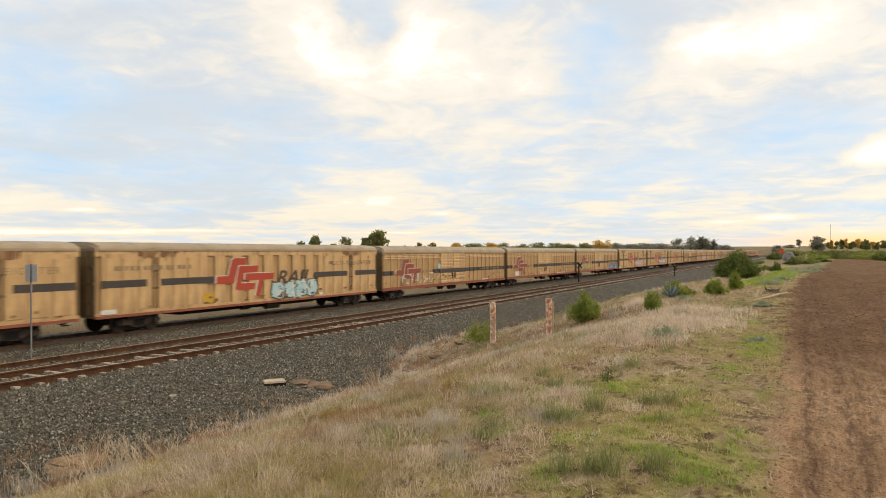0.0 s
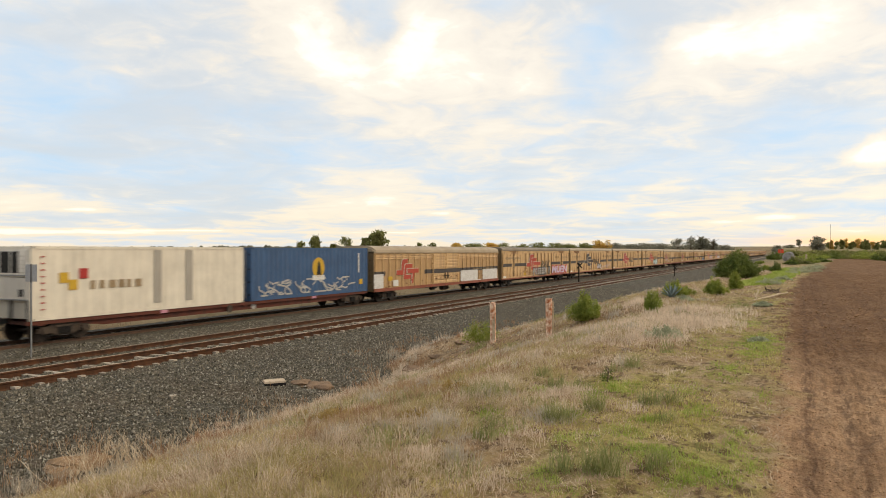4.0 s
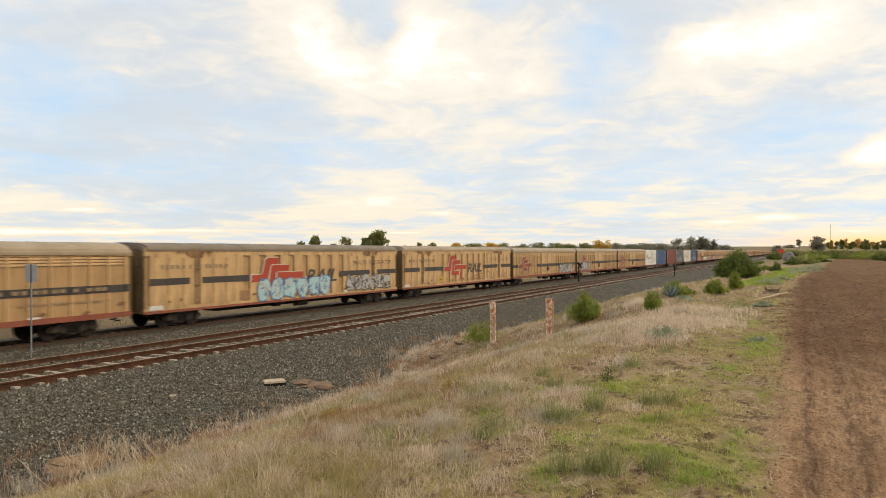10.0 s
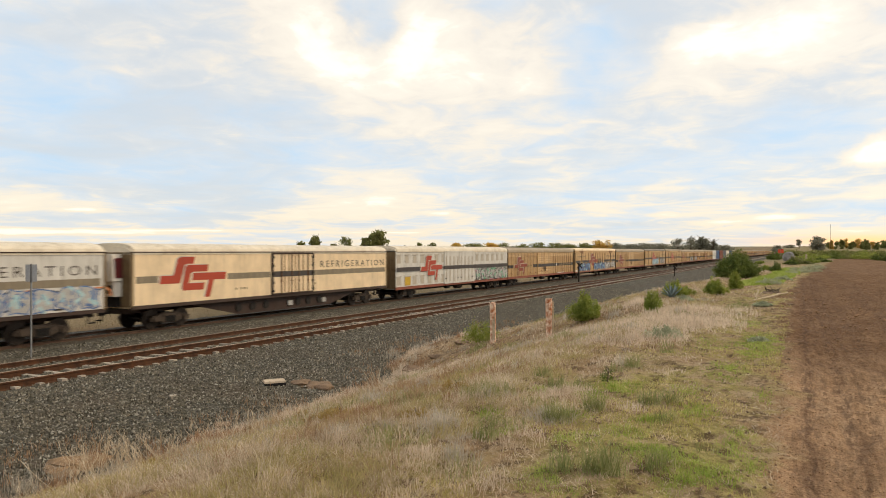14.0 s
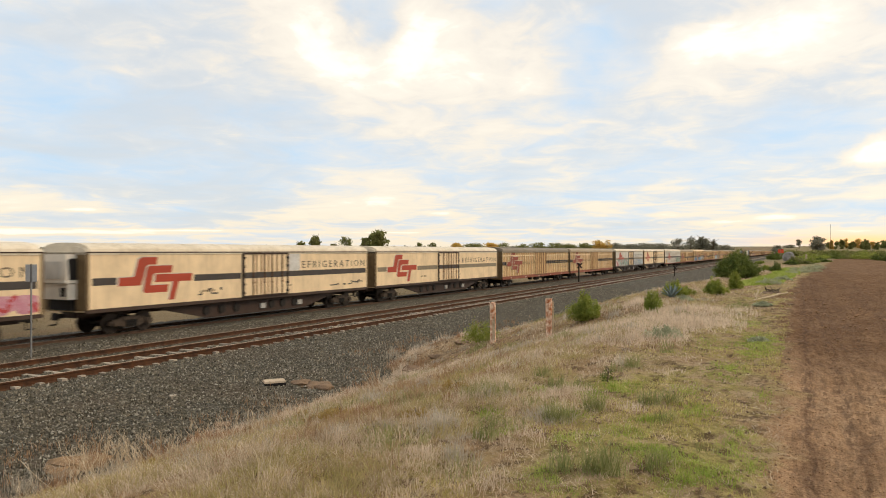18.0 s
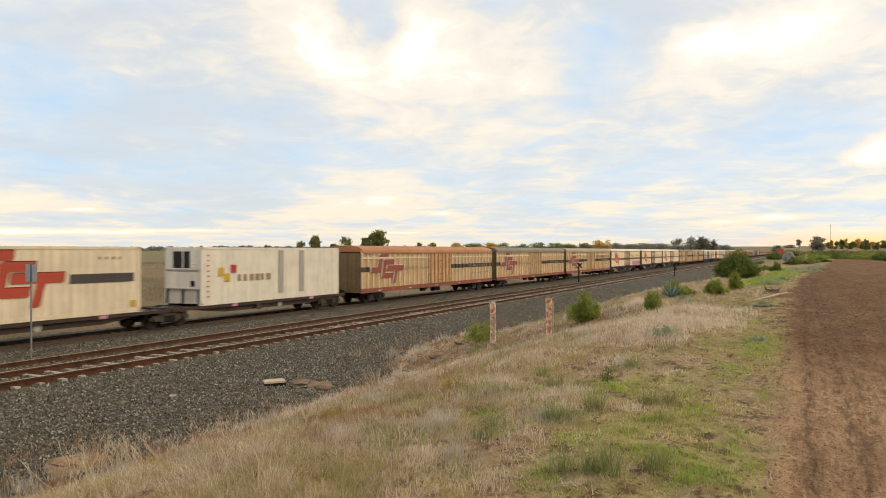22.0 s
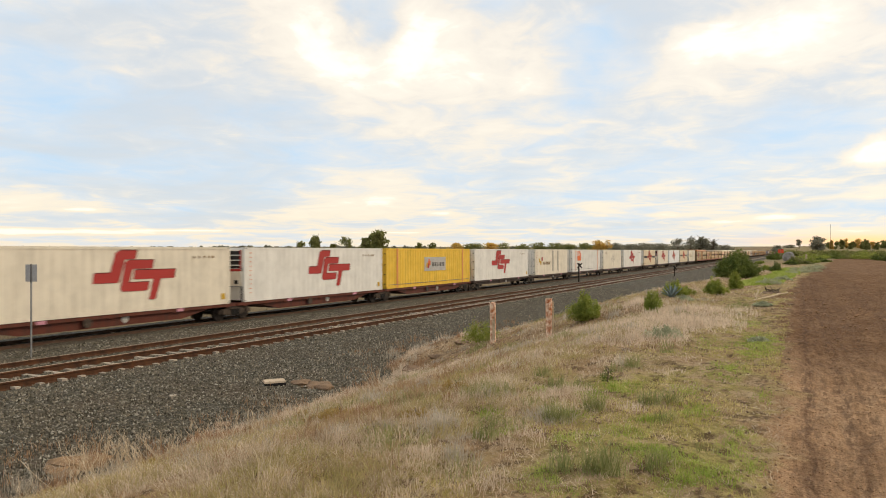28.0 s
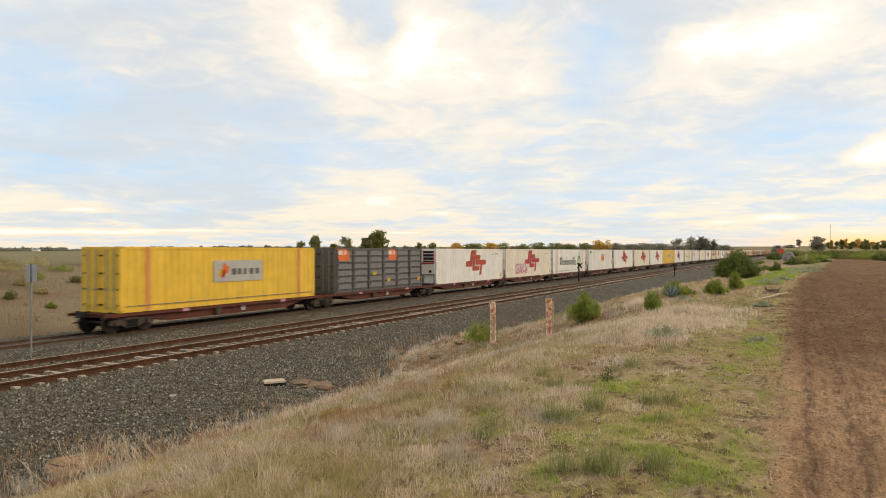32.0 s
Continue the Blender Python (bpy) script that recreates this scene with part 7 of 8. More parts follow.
FLUFF = leaf_mat("bleached_grass", (0.42, 0.325, 0.235), (0.66, 0.54, 0.42), (0.88, 0.76, 0.62), rough=0.85, through=0.45)
FLUFF_AT = ((5.77, 2.07, 0.35, 0.17), (8.2, 2.3, 0.3, 0.17), (7.5, 1.55, 0.25, 0.15), (4.61, 1.9, 0.3, 0.14), (7.76, 2.42, 0.35, 0.17), (7.16, 3.28, 0.5, 0.2), (4.94, 2.55, 0.4, 0.14), (4.34, 2.5, 0.3, 0.12), (5.09, 3.47, 0.6, 0.18), (16.5, 2.5, 2.2, 0.3), (13.4, 2.75, 1.5, 0.28),
            (11.0, 3.94, 0.9, 0.26), (14.84, 6.38, 0.9, 0.3), (7.79, 4.98, 0.9, 0.22), (19.6, 2.64, 2.5, 0.3), (11.0, 1.5, 0.4, 0.09), (9.9, 1.6, 0.4, 0.10), (12.1, 6.47, 1, 0.26), (7.0, 5.6, 0.8, 0.2), (10.45, 2.4, 0.5, 0.18), (15.4, 4.3, 1, 0.28), (18.5, 5.5, 1.5, 0.3), (17.0, 8.0, 1.5, 0.3), (22.5, 4.5, 1.5, 0.3))
patch_grass("bleached_grass", [(x, y, r, r * 0.7, h * 0.72, 0.24) for x, y, r, h in FLUFF_AT], FLUFF, "fluffy bleached tussocks of dead grass", 61, 6000, 1.2)


def tussocks(count, seed, low, high):
    """Scattered tussocks of uneven size over the bank: (x, y, half length, half width, height, density)."""
    rng = np.random.default_rng(seed)
    out = []
    while len(out) < count:
        x, y = 4.6 + 24 * rng.random() ** 1.4, low + (high - low) * rng.random()
        size = 0.12 + 0.34 * rng.random() ** 2
        if y < 1.05 * x and y < 12.4 + float(swell(x)):
            out.append((x, y, size * 1.3, size, (0.10 + 0.20 * rng.random()) * (0.6 + 0.4 * min(1.0, y / 5)), 0.16 + 0.2 * rng.random()))
    return out


patch_grass("grey_tussocks", tussocks(190, 621, 2.2, 13.5), GREYED, "greyed tussocks of old dead grass on the bank", 62, 6000, 1.5)
patch_grass("red_brown_weeds", tussocks(70, 631, 3.0, 13.5), RUSTY, "low red-brown weeds among the straw", 63, 5000, 1.3)
patch_grass("brown_tussocks", [q for q in tussocks(150, 661, 3.5, 13.0) if q[0] < 14], BROWN_GRASS, "withered brown tussocks on the bank", 68, 6000, 1.4)
patch_grass("fresh_tussocks", tussocks(120, 641, 1.2, 10.5), RUSH, "fresh green tufts growing through dead grass", 64, 4500, 1.2)
foot = np.random.default_rng(655)
foot_x = 8.0 + 24 * foot.random(150)
foot_at = [(x, 12.5 + 0.8 * float(ease(16, 8, x)) + float(swell(x)) - 0.75 - 2.4 * float(foot.random()), 0.45, 0.30, 0.20 + 0.22 * float(foot.random()), 0.22) for x in foot_x]
patch_grass("foot_straw", [q for q in foot_at[:90] if q[0] > 12], FLUFF, "tall pale straw along the foot of the bank", 65, 6500, 1.0)
patch_grass("foot_weeds", foot_at[90:125], RUSTY, "red-brown weeds along the foot of the bank", 66, 4500, 0.9)
patch_grass("foot_grass", foot_at[125:] + [(9.7, 12.9, 0.6, 0.35, 0.2, 0.5), (9.2, 12.6, 0.5, 0.3, 0.2, 0.5)], GREYED, "greyed grass along the foot of the bank", 67, 5500, 1.1)
OLIVE = leaf_mat("olive_grass", (0.19, 0.165, 0.065), (0.41, 0.345, 0.15), (0.62, 0.51, 0.27), rough=0.8, through=0.3)


def olive_rule(x, y, rng):
    keep = ((y > 2.6) & (y < 11.5)) * ease(0.42, 0.58, clump(x, y, 91, 1.2)) * 0.9
    return keep, (0.07 + 0.16 * clump(x, y, 92, 2.0)) * (0.4 + rng.random(len(x)))


meadow("olive_grass", 150000, 93, 4.0, 40, olive_rule, OLIVE, "olive green grass growing through the straw", (0.3, 1.0))
FAR_GRASS = leaf_mat("far_bank_grass", (0.11, 0.095, 0.045), (0.215, 0.172, 0.09), (0.36, 0.285, 0.17), rough=0.85, through=0.25)
meadow("far_bank_grass", 60000, 43, 28, 120, far_rule, FAR_GRASS, "dry grass beyond the railway")


def leaf_cloud(n, lumps, leaf, seed, flat=1.0):
    """Leaves scattered over a set of lumps (centre, radii); denser toward the skin."""
    rng = np.random.default_rng(seed)
    w = np.array([l[3] * l[4] * l[5] for l in lumps]) ** 0.7
    pick = rng.choice(len(lumps), n, p=w / w.sum())
    L = np.array(lumps)[pick]
    u = rng.normal(size=(n, 3))
    u /= np.linalg.norm(u, axis=1)[:, None]
    r = rng.random(n) ** 0.45
    c = L[:, :3] + u * r[:, None] * L[:, 3:6] * (0.85 + 0.35 * rng.random((n, 1)))
    a = rng.normal(size=(n, 3))
    a /= np.linalg.norm(a, axis=1)[:, None]
    b = np.cross(a, u + 0.6 * rng.normal(size=(n, 3)))
    b /= np.linalg.norm(b, axis=1)[:, None] + 1e-9
    s = leaf * (0.6 + 0.8 * rng.random((n, 1)))
    v = np.stack([c - a * s, c + b * s * 0.45 * flat, c + a * s, c - b * s * 0.45 * flat], 1)
    v[:, :, 2] = np.maximum(v[:, :, 2], 0.01)
    return v.reshape(-1, 3), np.arange(4 * n).reshape(-1, 4)


def limbs_mesh(h, r, seed, spread=0.5, count=6, name="trunk"):
    """A tapered trunk that forks into limbs."""
    rng = random.Random(seed)
    b = Build()

    def tube(p, q, r0, r1):
        p, q = Vector(p), Vector(q)
        d = (q - p).normalized()
        s = d.orthogonal().normalized()
        t = d.cross(s)
        n = len(b.v)
        for o, rr in ((p, r0), (q, r1)):
            b.v += [tuple(o + (s * math.cos(2 * math.pi * i / 6) + t * math.sin(2 * math.pi * i / 6)) * rr) for i in range(6)]
        b.f += [(n + i, n + (i + 1) % 6, n + 6 + (i + 1) % 6, n + 6 + i) for i in range(6)]
        b.s += [0] * 6
    p = (0, 0, -0.1)
    for k in range(4):
        q = (p[0] + rng.uniform(-0.05, 0.05) * h, p[1] + rng.uniform(-0.05, 0.05) * h, h * (k + 1) / 4 * 0.8)
        tube(p, q, r * (1 - 0.2 * k), r * (0.8 - 0.2 * k))
        if k:
            for j in range(count // 3 + 1):
                a = rng.uniform(0, 6.28)
                e = (q[0] + math.cos(a) * spread * h * rng.uniform(0.5, 1), q[1] + math.sin(a) * spread * h * rng.uniform(0.5, 1), q[2] + h * rng.uniform(0.08, 0.3))
                tube(q, e, r * 0.45, r * 0.12)
        p = q
    return b.mesh(name, BARK)


def lumps_for(w, h, seed, count, base=0.15):
    """Overlapping lumps that fill a rounded, uneven crown."""
    rng = random.Random(seed)
    out = [(0, 0, h * (0.5 + base * 0.3), w * 0.30, w * 0.30, h * 0.34 * (1 - base))]
    for k in range(count):
        a, q = rng.uniform(0, 6.28), rng.random() ** 0.5
        t = rng.random()
        z = h * (base + (0.90 - base) * t)
        wide = math.sin(math.pi * min(0.97, 0.22 + 0.70 * t)) ** 0.7
        s = rng.uniform(0.13, 0.24)
        out.append((w / 2 * q * 0.8 * wide * math.cos(a), w / 2 * q * 0.8 * wide * math.sin(a), min(z, h * (1 - s * 0.5)), w * s, w * s, h * s * 0.8))
    return out


def shoots_for(w, h, seed, count):
    """Narrow upright lumps fanning out from the foot of a bushy shrub."""
    rng = random.Random(seed * 3 + 1)
    out = []
    for k in range(count):
        a, q = rng.uniform(0, 6.28), rng.random() ** 0.6
        top = h * (0.45 + 0.55 * rng.random() ** 0.8) * (1 - 0.62 * q * q)
        low = top * rng.uniform(0.0, 0.35)
        rad = w * rng.uniform(0.06, 0.13)
        r = w * 0.43 * q
        out.append((r * math.cos(a), r * math.sin(a), (top + low) / 2, rad, rad, (top - low) / 2 + 0.04 * h))
    for k in range(7):
        a, r = 0.9 * k + rng.random(), w * rng.uniform(0.1, 0.3)
        out.append((r * math.cos(a), r * math.sin(a), 0.16 * h, w * 0.16, w * 0.16, h * 0.2))
    return out


def shrub(x, y, w, h, seed, mat, label, leaves=2200, leaf=0.05, lumps=14, base=0.12, flat=1.0):
    z = float(ground_z(x, y))
    w, h = 1.16 * w, 1.12 * h
    s = thing("shrub", None, pose(x, y, z), label, "shrub", "shrubs")
    part("stem", limbs_mesh(h * 0.8, 0.010 + 0.008 * h, seed, 0.35, 6, "stem"), s)
    v, f = leaf_cloud(int(leaves * 1.8), shoots_for(w, h, seed, int(1.4 * lumps) + 16), leaf * 0.72, seed, flat)
    part("crown", cheap_mesh("crown", v, f, mat), s)
    return s


SH = "bright green leafy shrub among dry grass"
shrub(46.8, 3.4, 2.5, 1.6, 1, SHRUB_DARK, "large dark green rounded shrub on the bank", 14000, 0.065, 40, 0.1)
shrub(32.5, 2.42, 0.66, 0.80, 2, SHRUB, "upright green shrub beside dry grass", 3000, 0.04, 12)
shrub(21.6, 5.85, 0.98, 1.02, 3, SHRUB, SH, 3600, 0.05, 14)
shrub(23.4, 10.1, 1.3, 0.95, 4, SHRUB, "thin yellow-green bush behind a post", 1700, 0.04, 14)
shrub(20.6, 3.68, 0.56, 0.62, 5, SHRUB, SH, 2200, 0.036, 10)
shrub(26.4, 3.95, 0.95, 0.6, 6, SHRUB, SH, 3200, 0.042, 14)
shrub(27.6, 3.7, 0.55, 0.36, 61, SHRUB, SH, 900, 0.04, 8)
shrub(27.9, 2.75, 0.78, 0.66, 7, SHRUB, SH, 2600, 0.042, 12)
shrub(61.0, 1.7, 1.0, 0.8, 8, SHRUB_DARK, SH, 2200, 0.06, 12)
shrub(66.0, 2.6, 0.9, 0.5, 9, SHRUB, SH, 1800, 0.07, 12)
shrub(8.85, 2.12, 0.2, 0.22, 10, SHRUB_DARK, "small woody sprig with dark leaves", 110, 0.02, 6)
OCHRE_LEAF = leaf_mat("ochre_weed_leaves", (0.24, 0.155, 0.05), (0.38, 0.26, 0.085), (0.50, 0.37, 0.15), rough=0.8, through=0.3)
for i, (x, y, w, h) in enumerate(((7.9, 3.7, 0.5, 0.14), (8.3, 4.1, 0.45, 0.12), (7.2, 4.9, 0.55, 0.14), (7.6, 5.4, 0.5, 0.12), (6.9, 9.6, 0.4, 0.16), (9.3, 6.4, 0.5, 0.12), (6.3, 3.4, 0.3, 0.1), (11.0, 8.2, 0.5, 0.15), (8.9, 9.9, 0.5, 0.15))):
    shrub(x, y, w, h, 130 + i, OCHRE_LEAF, "low ochre withered weed clump", 700, 0.022, 10, 0.02)
for i, (px, d, w, h) in enumerate(((1400, 84, 1.6, 0.6), (1412, 96, 2.2, 0.7), (1436, 92, 2.0, 0.6), (1452, 98, 2.5, 0.7), (1425, 86, 1.6, 0.5), (1345, 105, 1.4, 0.5), (1370, 115, 2.3, 1.25), (1405, 90, 1.2, 1.0), (1440, 118, 5.0, 1.3), (1470, 122, 5.0, 1.5), (1500, 126, 4.0, 1.2), (1532, 120, 5.0, 1.6), (1560, 112, 3.5, 1.4), (1590, 110, 4.0, 1.5))):
    k = (px - 784) / 1288
    shrub(d * (math.cos(HEAD) + k * math.sin(HEAD)), d * (math.sin(HEAD) - k * math.cos(HEAD)), w, h, 70 + i, (SHRUB_DARK, GUM, SHRUB)[i % 3], "low green scrub beyond the dirt road", 1300, 0.13, 12, 0.05)
for i, (x, y, w, h) in enumerate(((13.8, 2.3, 0.75, 0.22), (38.0, 1.3, 1.3, 0.35), (43.0, 0.9, 1.0, 0.3), (23.0, 1.0, 0.5, 0.18), (24.5, 3.4, 0.7, 0.2), (62.0, 0.4, 1.4, 0.4), (55.0, 0.7, 1.2, 0.35), (60.0, -0.2, 1.0, 0.3), (75.0, -1.2, 1.6, 0.5), (64.0, -0.9, 1.2, 0.35), (58.0, 0.3, 1.3, 0.45), (66.0, -0.6, 1.6, 0.5), (71.0, -0.9, 1.8, 0.5), (14.2, 0.7, 0.35, 0.12))):
    shrub(x, y, w, h, 90 + i, GREYLEAF, "low grey-green spreading weed", 900, 0.035, 10, 0.02)
for i, (x, y, w, h) in enumerate(((22.0, 44.0, 1.4, 1.0), (26.0, 50.0, 1.2, 0.8), (17.5, 39.0, 0.9, 0.8), (32.0, 58.0, 2.0, 1.0), (31.6, 47.3, 1.0, 0.9), (33.5, 48.8, 1.6, 0.8), (28.7, 44.0, 0.8, 0.7), (31.3, 44.8, 0.9, 0.5), (37.7, 51.5, 2.2, 0.7), (35.8, 47.4, 1.2, 0.6), (33.8, 52.5, 2.4, 0.9), (29.6, 41.5, 0.7, 0.4), (36.0, 56.0, 2.5, 0.8), (40.0, 58.0, 2.5, 0.9), (30.5, 50.0, 1.5, 0.7))):
    shrub(x, y, w, h, 110 + i, (GUM, OLIVE, SHRUB)[i % 3], "small green bush on the far bank", 700, 0.06, 8)


def tuft(x, y, h, n, seed, mat, name, label, category, spread=0.12):
    rng = np.random.default_rng(seed)
    n = int(0.9 * n)
    r, a = spread * np.sqrt(rng.random(n)), rng.random(n) * 6.283
    v, f = blades(r * np.cos(a), r * np.sin(a), np.zeros(n), 1.15 * h * (0.4 + 0.6 * rng.random(n)), np.full(n, 0.0032), 0.05 + 0.9 * rng.random(n) ** 1.3, rng)
    thing(name, cheap_mesh(name, v, f, mat), pose(x, y, float(ground_z(x, y)) - 0.01), label, category, name + " group")


for i, (x, y, h, n) in enumerate(((5.12, 1.29, 0.32, 150), (5.2, 1.2, 0.24, 90), (6.65, 2.09, 0.30, 150), (6.75, 2.0, 0.24, 90), (7.21, 1.87, 0.27, 160), (5.08, 1.52, 0.24, 110), (5.43, 0.91, 0.24, 90), (6.93, 1.11, 0.18, 80), (7.83, 1.43, 0.22, 120), (7.95, 1.24, 0.22, 110), (10.0, 2.05, 0.24, 110), (9.6, 2.2, 0.2, 80), (6.1, 0.7, 0.1, 40), (8.3, 2.6, 0.22, 120), (9.0, 3.0, 0.2, 110), (5.7, 2.4, 0.2, 100))):
    tuft(x, y, h, n, 200 + i, RUSH, "rush_tuft", "tuft of upright green rushes in short grass", "grass tuft")


def dry_weed(x, y, h, seed, n=5):
    """A clump of bare branching stalks."""
    rng = random.Random(seed)
    clump_ob = thing("dry_weed", None, pose(x, y, float(ground_z(x, y))), "clump of bare pale dry weed stalks", "weed", "dry weeds")
    for k in range(n):
        b = Build()
        px, py, pz = 0.0, 0.0, -0.02
        dx, dy = rng.uniform(-0.16, 0.16), rng.uniform(-0.16, 0.16)
        hh = h * rng.uniform(0.6, 1.0)
        b.v += [(-0.005, 0, pz), (0.005, 0, pz), (0, 0.007, pz)]
        low = 0
        for j in range(4):
            px, py, pz = px + dx * hh + rng.uniform(-0.06, 0.06), py + dy * hh + rng.uniform(-0.04, 0.04), pz + hh / 4
            m, q = low, len(b.v)
            b.v += [(px - 0.004, py, pz), (px + 0.004, py, pz), (px, py + 0.006, pz)]
            b.f += [(m, m + 1, q + 1, q), (m + 1, m + 2, q + 2, q + 1), (m + 2, m, q, q + 2)]
            b.s += [0, 0, 0]
            low = q
            for _ in range(2 if j else 0):
                a = rng.uniform(0, 6.28)
                b.v.append((px + math.cos(a) * 0.14 * h, py + math.sin(a) * 0.14 * h, pz + 0.15 * h))
                b.f.append((q, q + 1, len(b.v) - 1))
                b.s.append(0)
        part("stalk", b.mesh("stalk", STRAW), clump_ob, (rng.uniform(-0.12, 0.12), rng.uniform(-0.12, 0.12), 0))


STRAW = rough_mat("straw_stalk", (0.60, 0.51, 0.38), (0.34, 0.26, 0.17), 5, 30, 0.85, 0.1)
for i, (x, y, h) in enumerate(((9.6, 11.6, 0.75), (10.0, 11.9, 0.65), (9.3, 12.2, 0.6), (9.9, 12.5, 0.7), (10.4, 12.0, 0.6), (8.6, 11.0, 0.55), (7.2, 8.2, 0.6), (6.4, 6.2, 0.5), (9.5, 8.6, 0.55), (11.5, 9.5, 0.6),
                               (8.0, 6.9, 0.5), (12.8, 10.6, 0.6), (6.2, 9.4, 0.5), (6.0, 4.5, 0.45), (5.0, 5.8, 0.35), (7.7, 8.2, 0.5), (9.6, 10.0, 0.5), (4.6, 3.95, 0.3), (10.8, 13.3, 0.6), (10.5, 12.9, 0.6), (9.9, 13.1, 0.5), (11.5, 13.0, 0.55), (12.6, 12.8, 0.5), (13.2, 12.2, 0.5), (11.0, 13.9, 0.5), (8.2, 10.8, 0.5), (10.6, 6.5, 0.5), (14.0, 8.4, 0.55), (16.0, 9.6, 0.6), (7.6, 5.0, 0.4), (5.6, 7.4, 0.55), (12.0, 5.2, 0.45), (7.4, 8.9, 0.6), (7.0, 7.6, 0.55), (6.6, 8.2, 0.5), (6.1, 7.0, 0.5), (8.3, 9.4, 0.6), (7.9, 7.7, 0.5), (9.0, 11.6, 0.8), (9.3, 11.9, 0.8))):
    dry_weed(x, y, h, 300 + i)

# ---- small things on the bank and the ballast ----
def post(x, y, top, seed):
    z = float(ground_z(x, y))
    rng = random.Random(seed)
    h = top - z
    b = Build()
    n = 9
    rings = []
    for k in range(6):
        t = k / 5
        rings.append([(math.cos(2 * math.pi * i / n) * 0.105 * (1 + 0.12 * rng.uniform(-1, 1)) - 0.05 * t, math.sin(2 * math.pi * i / n) * 0.10, -0.3 + (h + 0.3) * t + (rng.uniform(-0.04, 0.03) if k == 5 else 0)) for i in range(n)])
    for a, c in zip(rings, rings[1:]):
        for i in range(n):
            b.face([a[i], a[(i + 1) % n], c[(i + 1) % n], c[i]])
    b.face(rings[-1])
    p = thing("fence_post", None, pose(x, y, z), "old reddish split timber fence post in dry grass", "post", "fence posts")
    part("shaft", b.mesh("shaft", WOOD), p)
    part("bare_strip", Build().prism([(-0.04, 0.1), (0.035, 0.1), (0.045, h * 0.55), (0.0, h * 0.93), (-0.05, h * 0.6)], "y", -0.122, -0.08).mesh("bare_strip", WOOD_GREY), p, rot=Matrix.Rotation(radians(-60 if seed % 2 else 10), 4, "Z"), label="pale bare wood where bark has split")


post(22.46, 9.19, 1.92, 1)
post(20.7, 6.68, 2.24, 2)

SLAB = rough_mat("tan_concrete", (0.56, 0.45, 0.33), (0.45, 0.36, 0.26), 4, 30, 0.9, 0.3)
slab = thing("pit_cover", None, pose(17.75, 14.5, -0.42, 1, -1, -42), "pale concrete cable pit cover on ballast", "slab")
part("lid", Build().box(-0.33, 0.33, -0.24, 0.24, 0.05, 0.10, top=(0.02, 0.02)).mesh("lid", SLAB), slab)
# black puts the shadow under the lid into this block's colour
part("rim", Build().box(-0.32, 0.32, -0.23, 0.23, -0.14, 0.05).mesh("rim", BLACK), slab)


SOIL = rough_mat("bare_soil", (0.34, 0.225, 0.125), (0.20, 0.125, 0.07), 5, 24, 0.95, 0.6)


def rock_mesh(r, seed, mat=ROCK):
    bm = bmesh.new()
    bmesh.ops.create_icosphere(bm, subdivisions=3, radius=r)
    for v in bm.verts:
        v.co *= 1 + 0.35 * noise.noise(v.co * (1.4 / r) + Vector((seed, 0, 0))) + 0.16 * noise.noise(v.co * (4.0 / r) + Vector((0, seed, 0)))
        v.co.z *= 0.36
    me = bpy.data.meshes.new("rock")
    bm.to_mesh(me)
    bm.free()
    me.materials.append(mat)
    return me


for i, (x, y, r) in enumerate(((18.45, 13.95, 0.34), (18.5, 13.5, 0.36), (18.4, 13.15, 0.32), (18.8, 13.4, 0.25), (18.1, 13.4, 0.12), (18.15, 13.75, 0.10), (7.6, 10.3, 0.2), (22.6, 11.4, 0.25), (24.4, 11.2, 0.3), (13.5, 12.6, 0.2), (21.65, 11.8, 0.34), (12.35, 6.27, 0.16))):
    thing("rock", rock_mesh(r, 3.1 * i), pose(x, y, float(max(ground_z(x, y), ballast_z(x, y))) + 0.02, 0, 0, 40 * i), "brown half-buried rock at the ballast edge", "rock", "rocks")
for i, (x, y, r) in enumerate(((9.7, 12.95, 0.55), (9.3, 12.75, 0.42), (10.1, 12.9, 0.38), (21.0, 9.3, 0.2), (11.95, 5.47, 0.22), (12.3, 5.2, 0.16))):
    thing("earth_mound", rock_mesh(r, 2.3 * i + 40, SOIL), pose(x, y, float(max(ground_z(x, y), ballast_z(x, y))) - 0.06, 0, 0, 70 * i), "low mound of bare reddish-brown earth", "earth", "earth mounds")
thing("broken_slab", Build().prism([(-0.14, 0), (0.12, -0.05), (0.16, 0.08), (-0.05, 0.11)], "z", 0, 0.05).mesh("broken_slab", SLEEPER), pose(14.6, 15.4, -0.35, 6, 4, 15), "pale broken concrete fragment on ballast", "debris")

branch = Build()
pts = [(0, 0, 0.05), (1.2, 0.04, 0.06), (2.4, 0.0, 0.07), (3.6, 0.06, 0.08), (4.9, 0.03, 0.06)]
for (p, q), r in zip(zip(pts, pts[1:]), (0.020, 0.028, 0.032, 0.026)):
    n = len(branch.v)
    for o in (p, q):
        branch.v += [(o[0], o[1] + r * math.cos(i * 1.0472), o[2] + r * math.sin(i * 1.0472)) for i in range(6)]
    branch.f += [tuple(range(n + 5, n - 1, -1)), tuple(range(n + 6, n + 12))]
    branch.s += [0, 0]
    branch.f += [(n + i, n + (i + 1) % 6, n + 6 + (i + 1) % 6, n + 6 + i) for i in range(6)]
    branch.s += [0] * 6
fallen = thing("fallen_branch", None, pose(24.7, 1.35, float(ground_z(24.7, 1.35)), 0, 0, -11), "pale fallen branch lying beside the dirt road", "branch")
part("limb", branch.mesh("limb", WOOD_GREY), fallen)
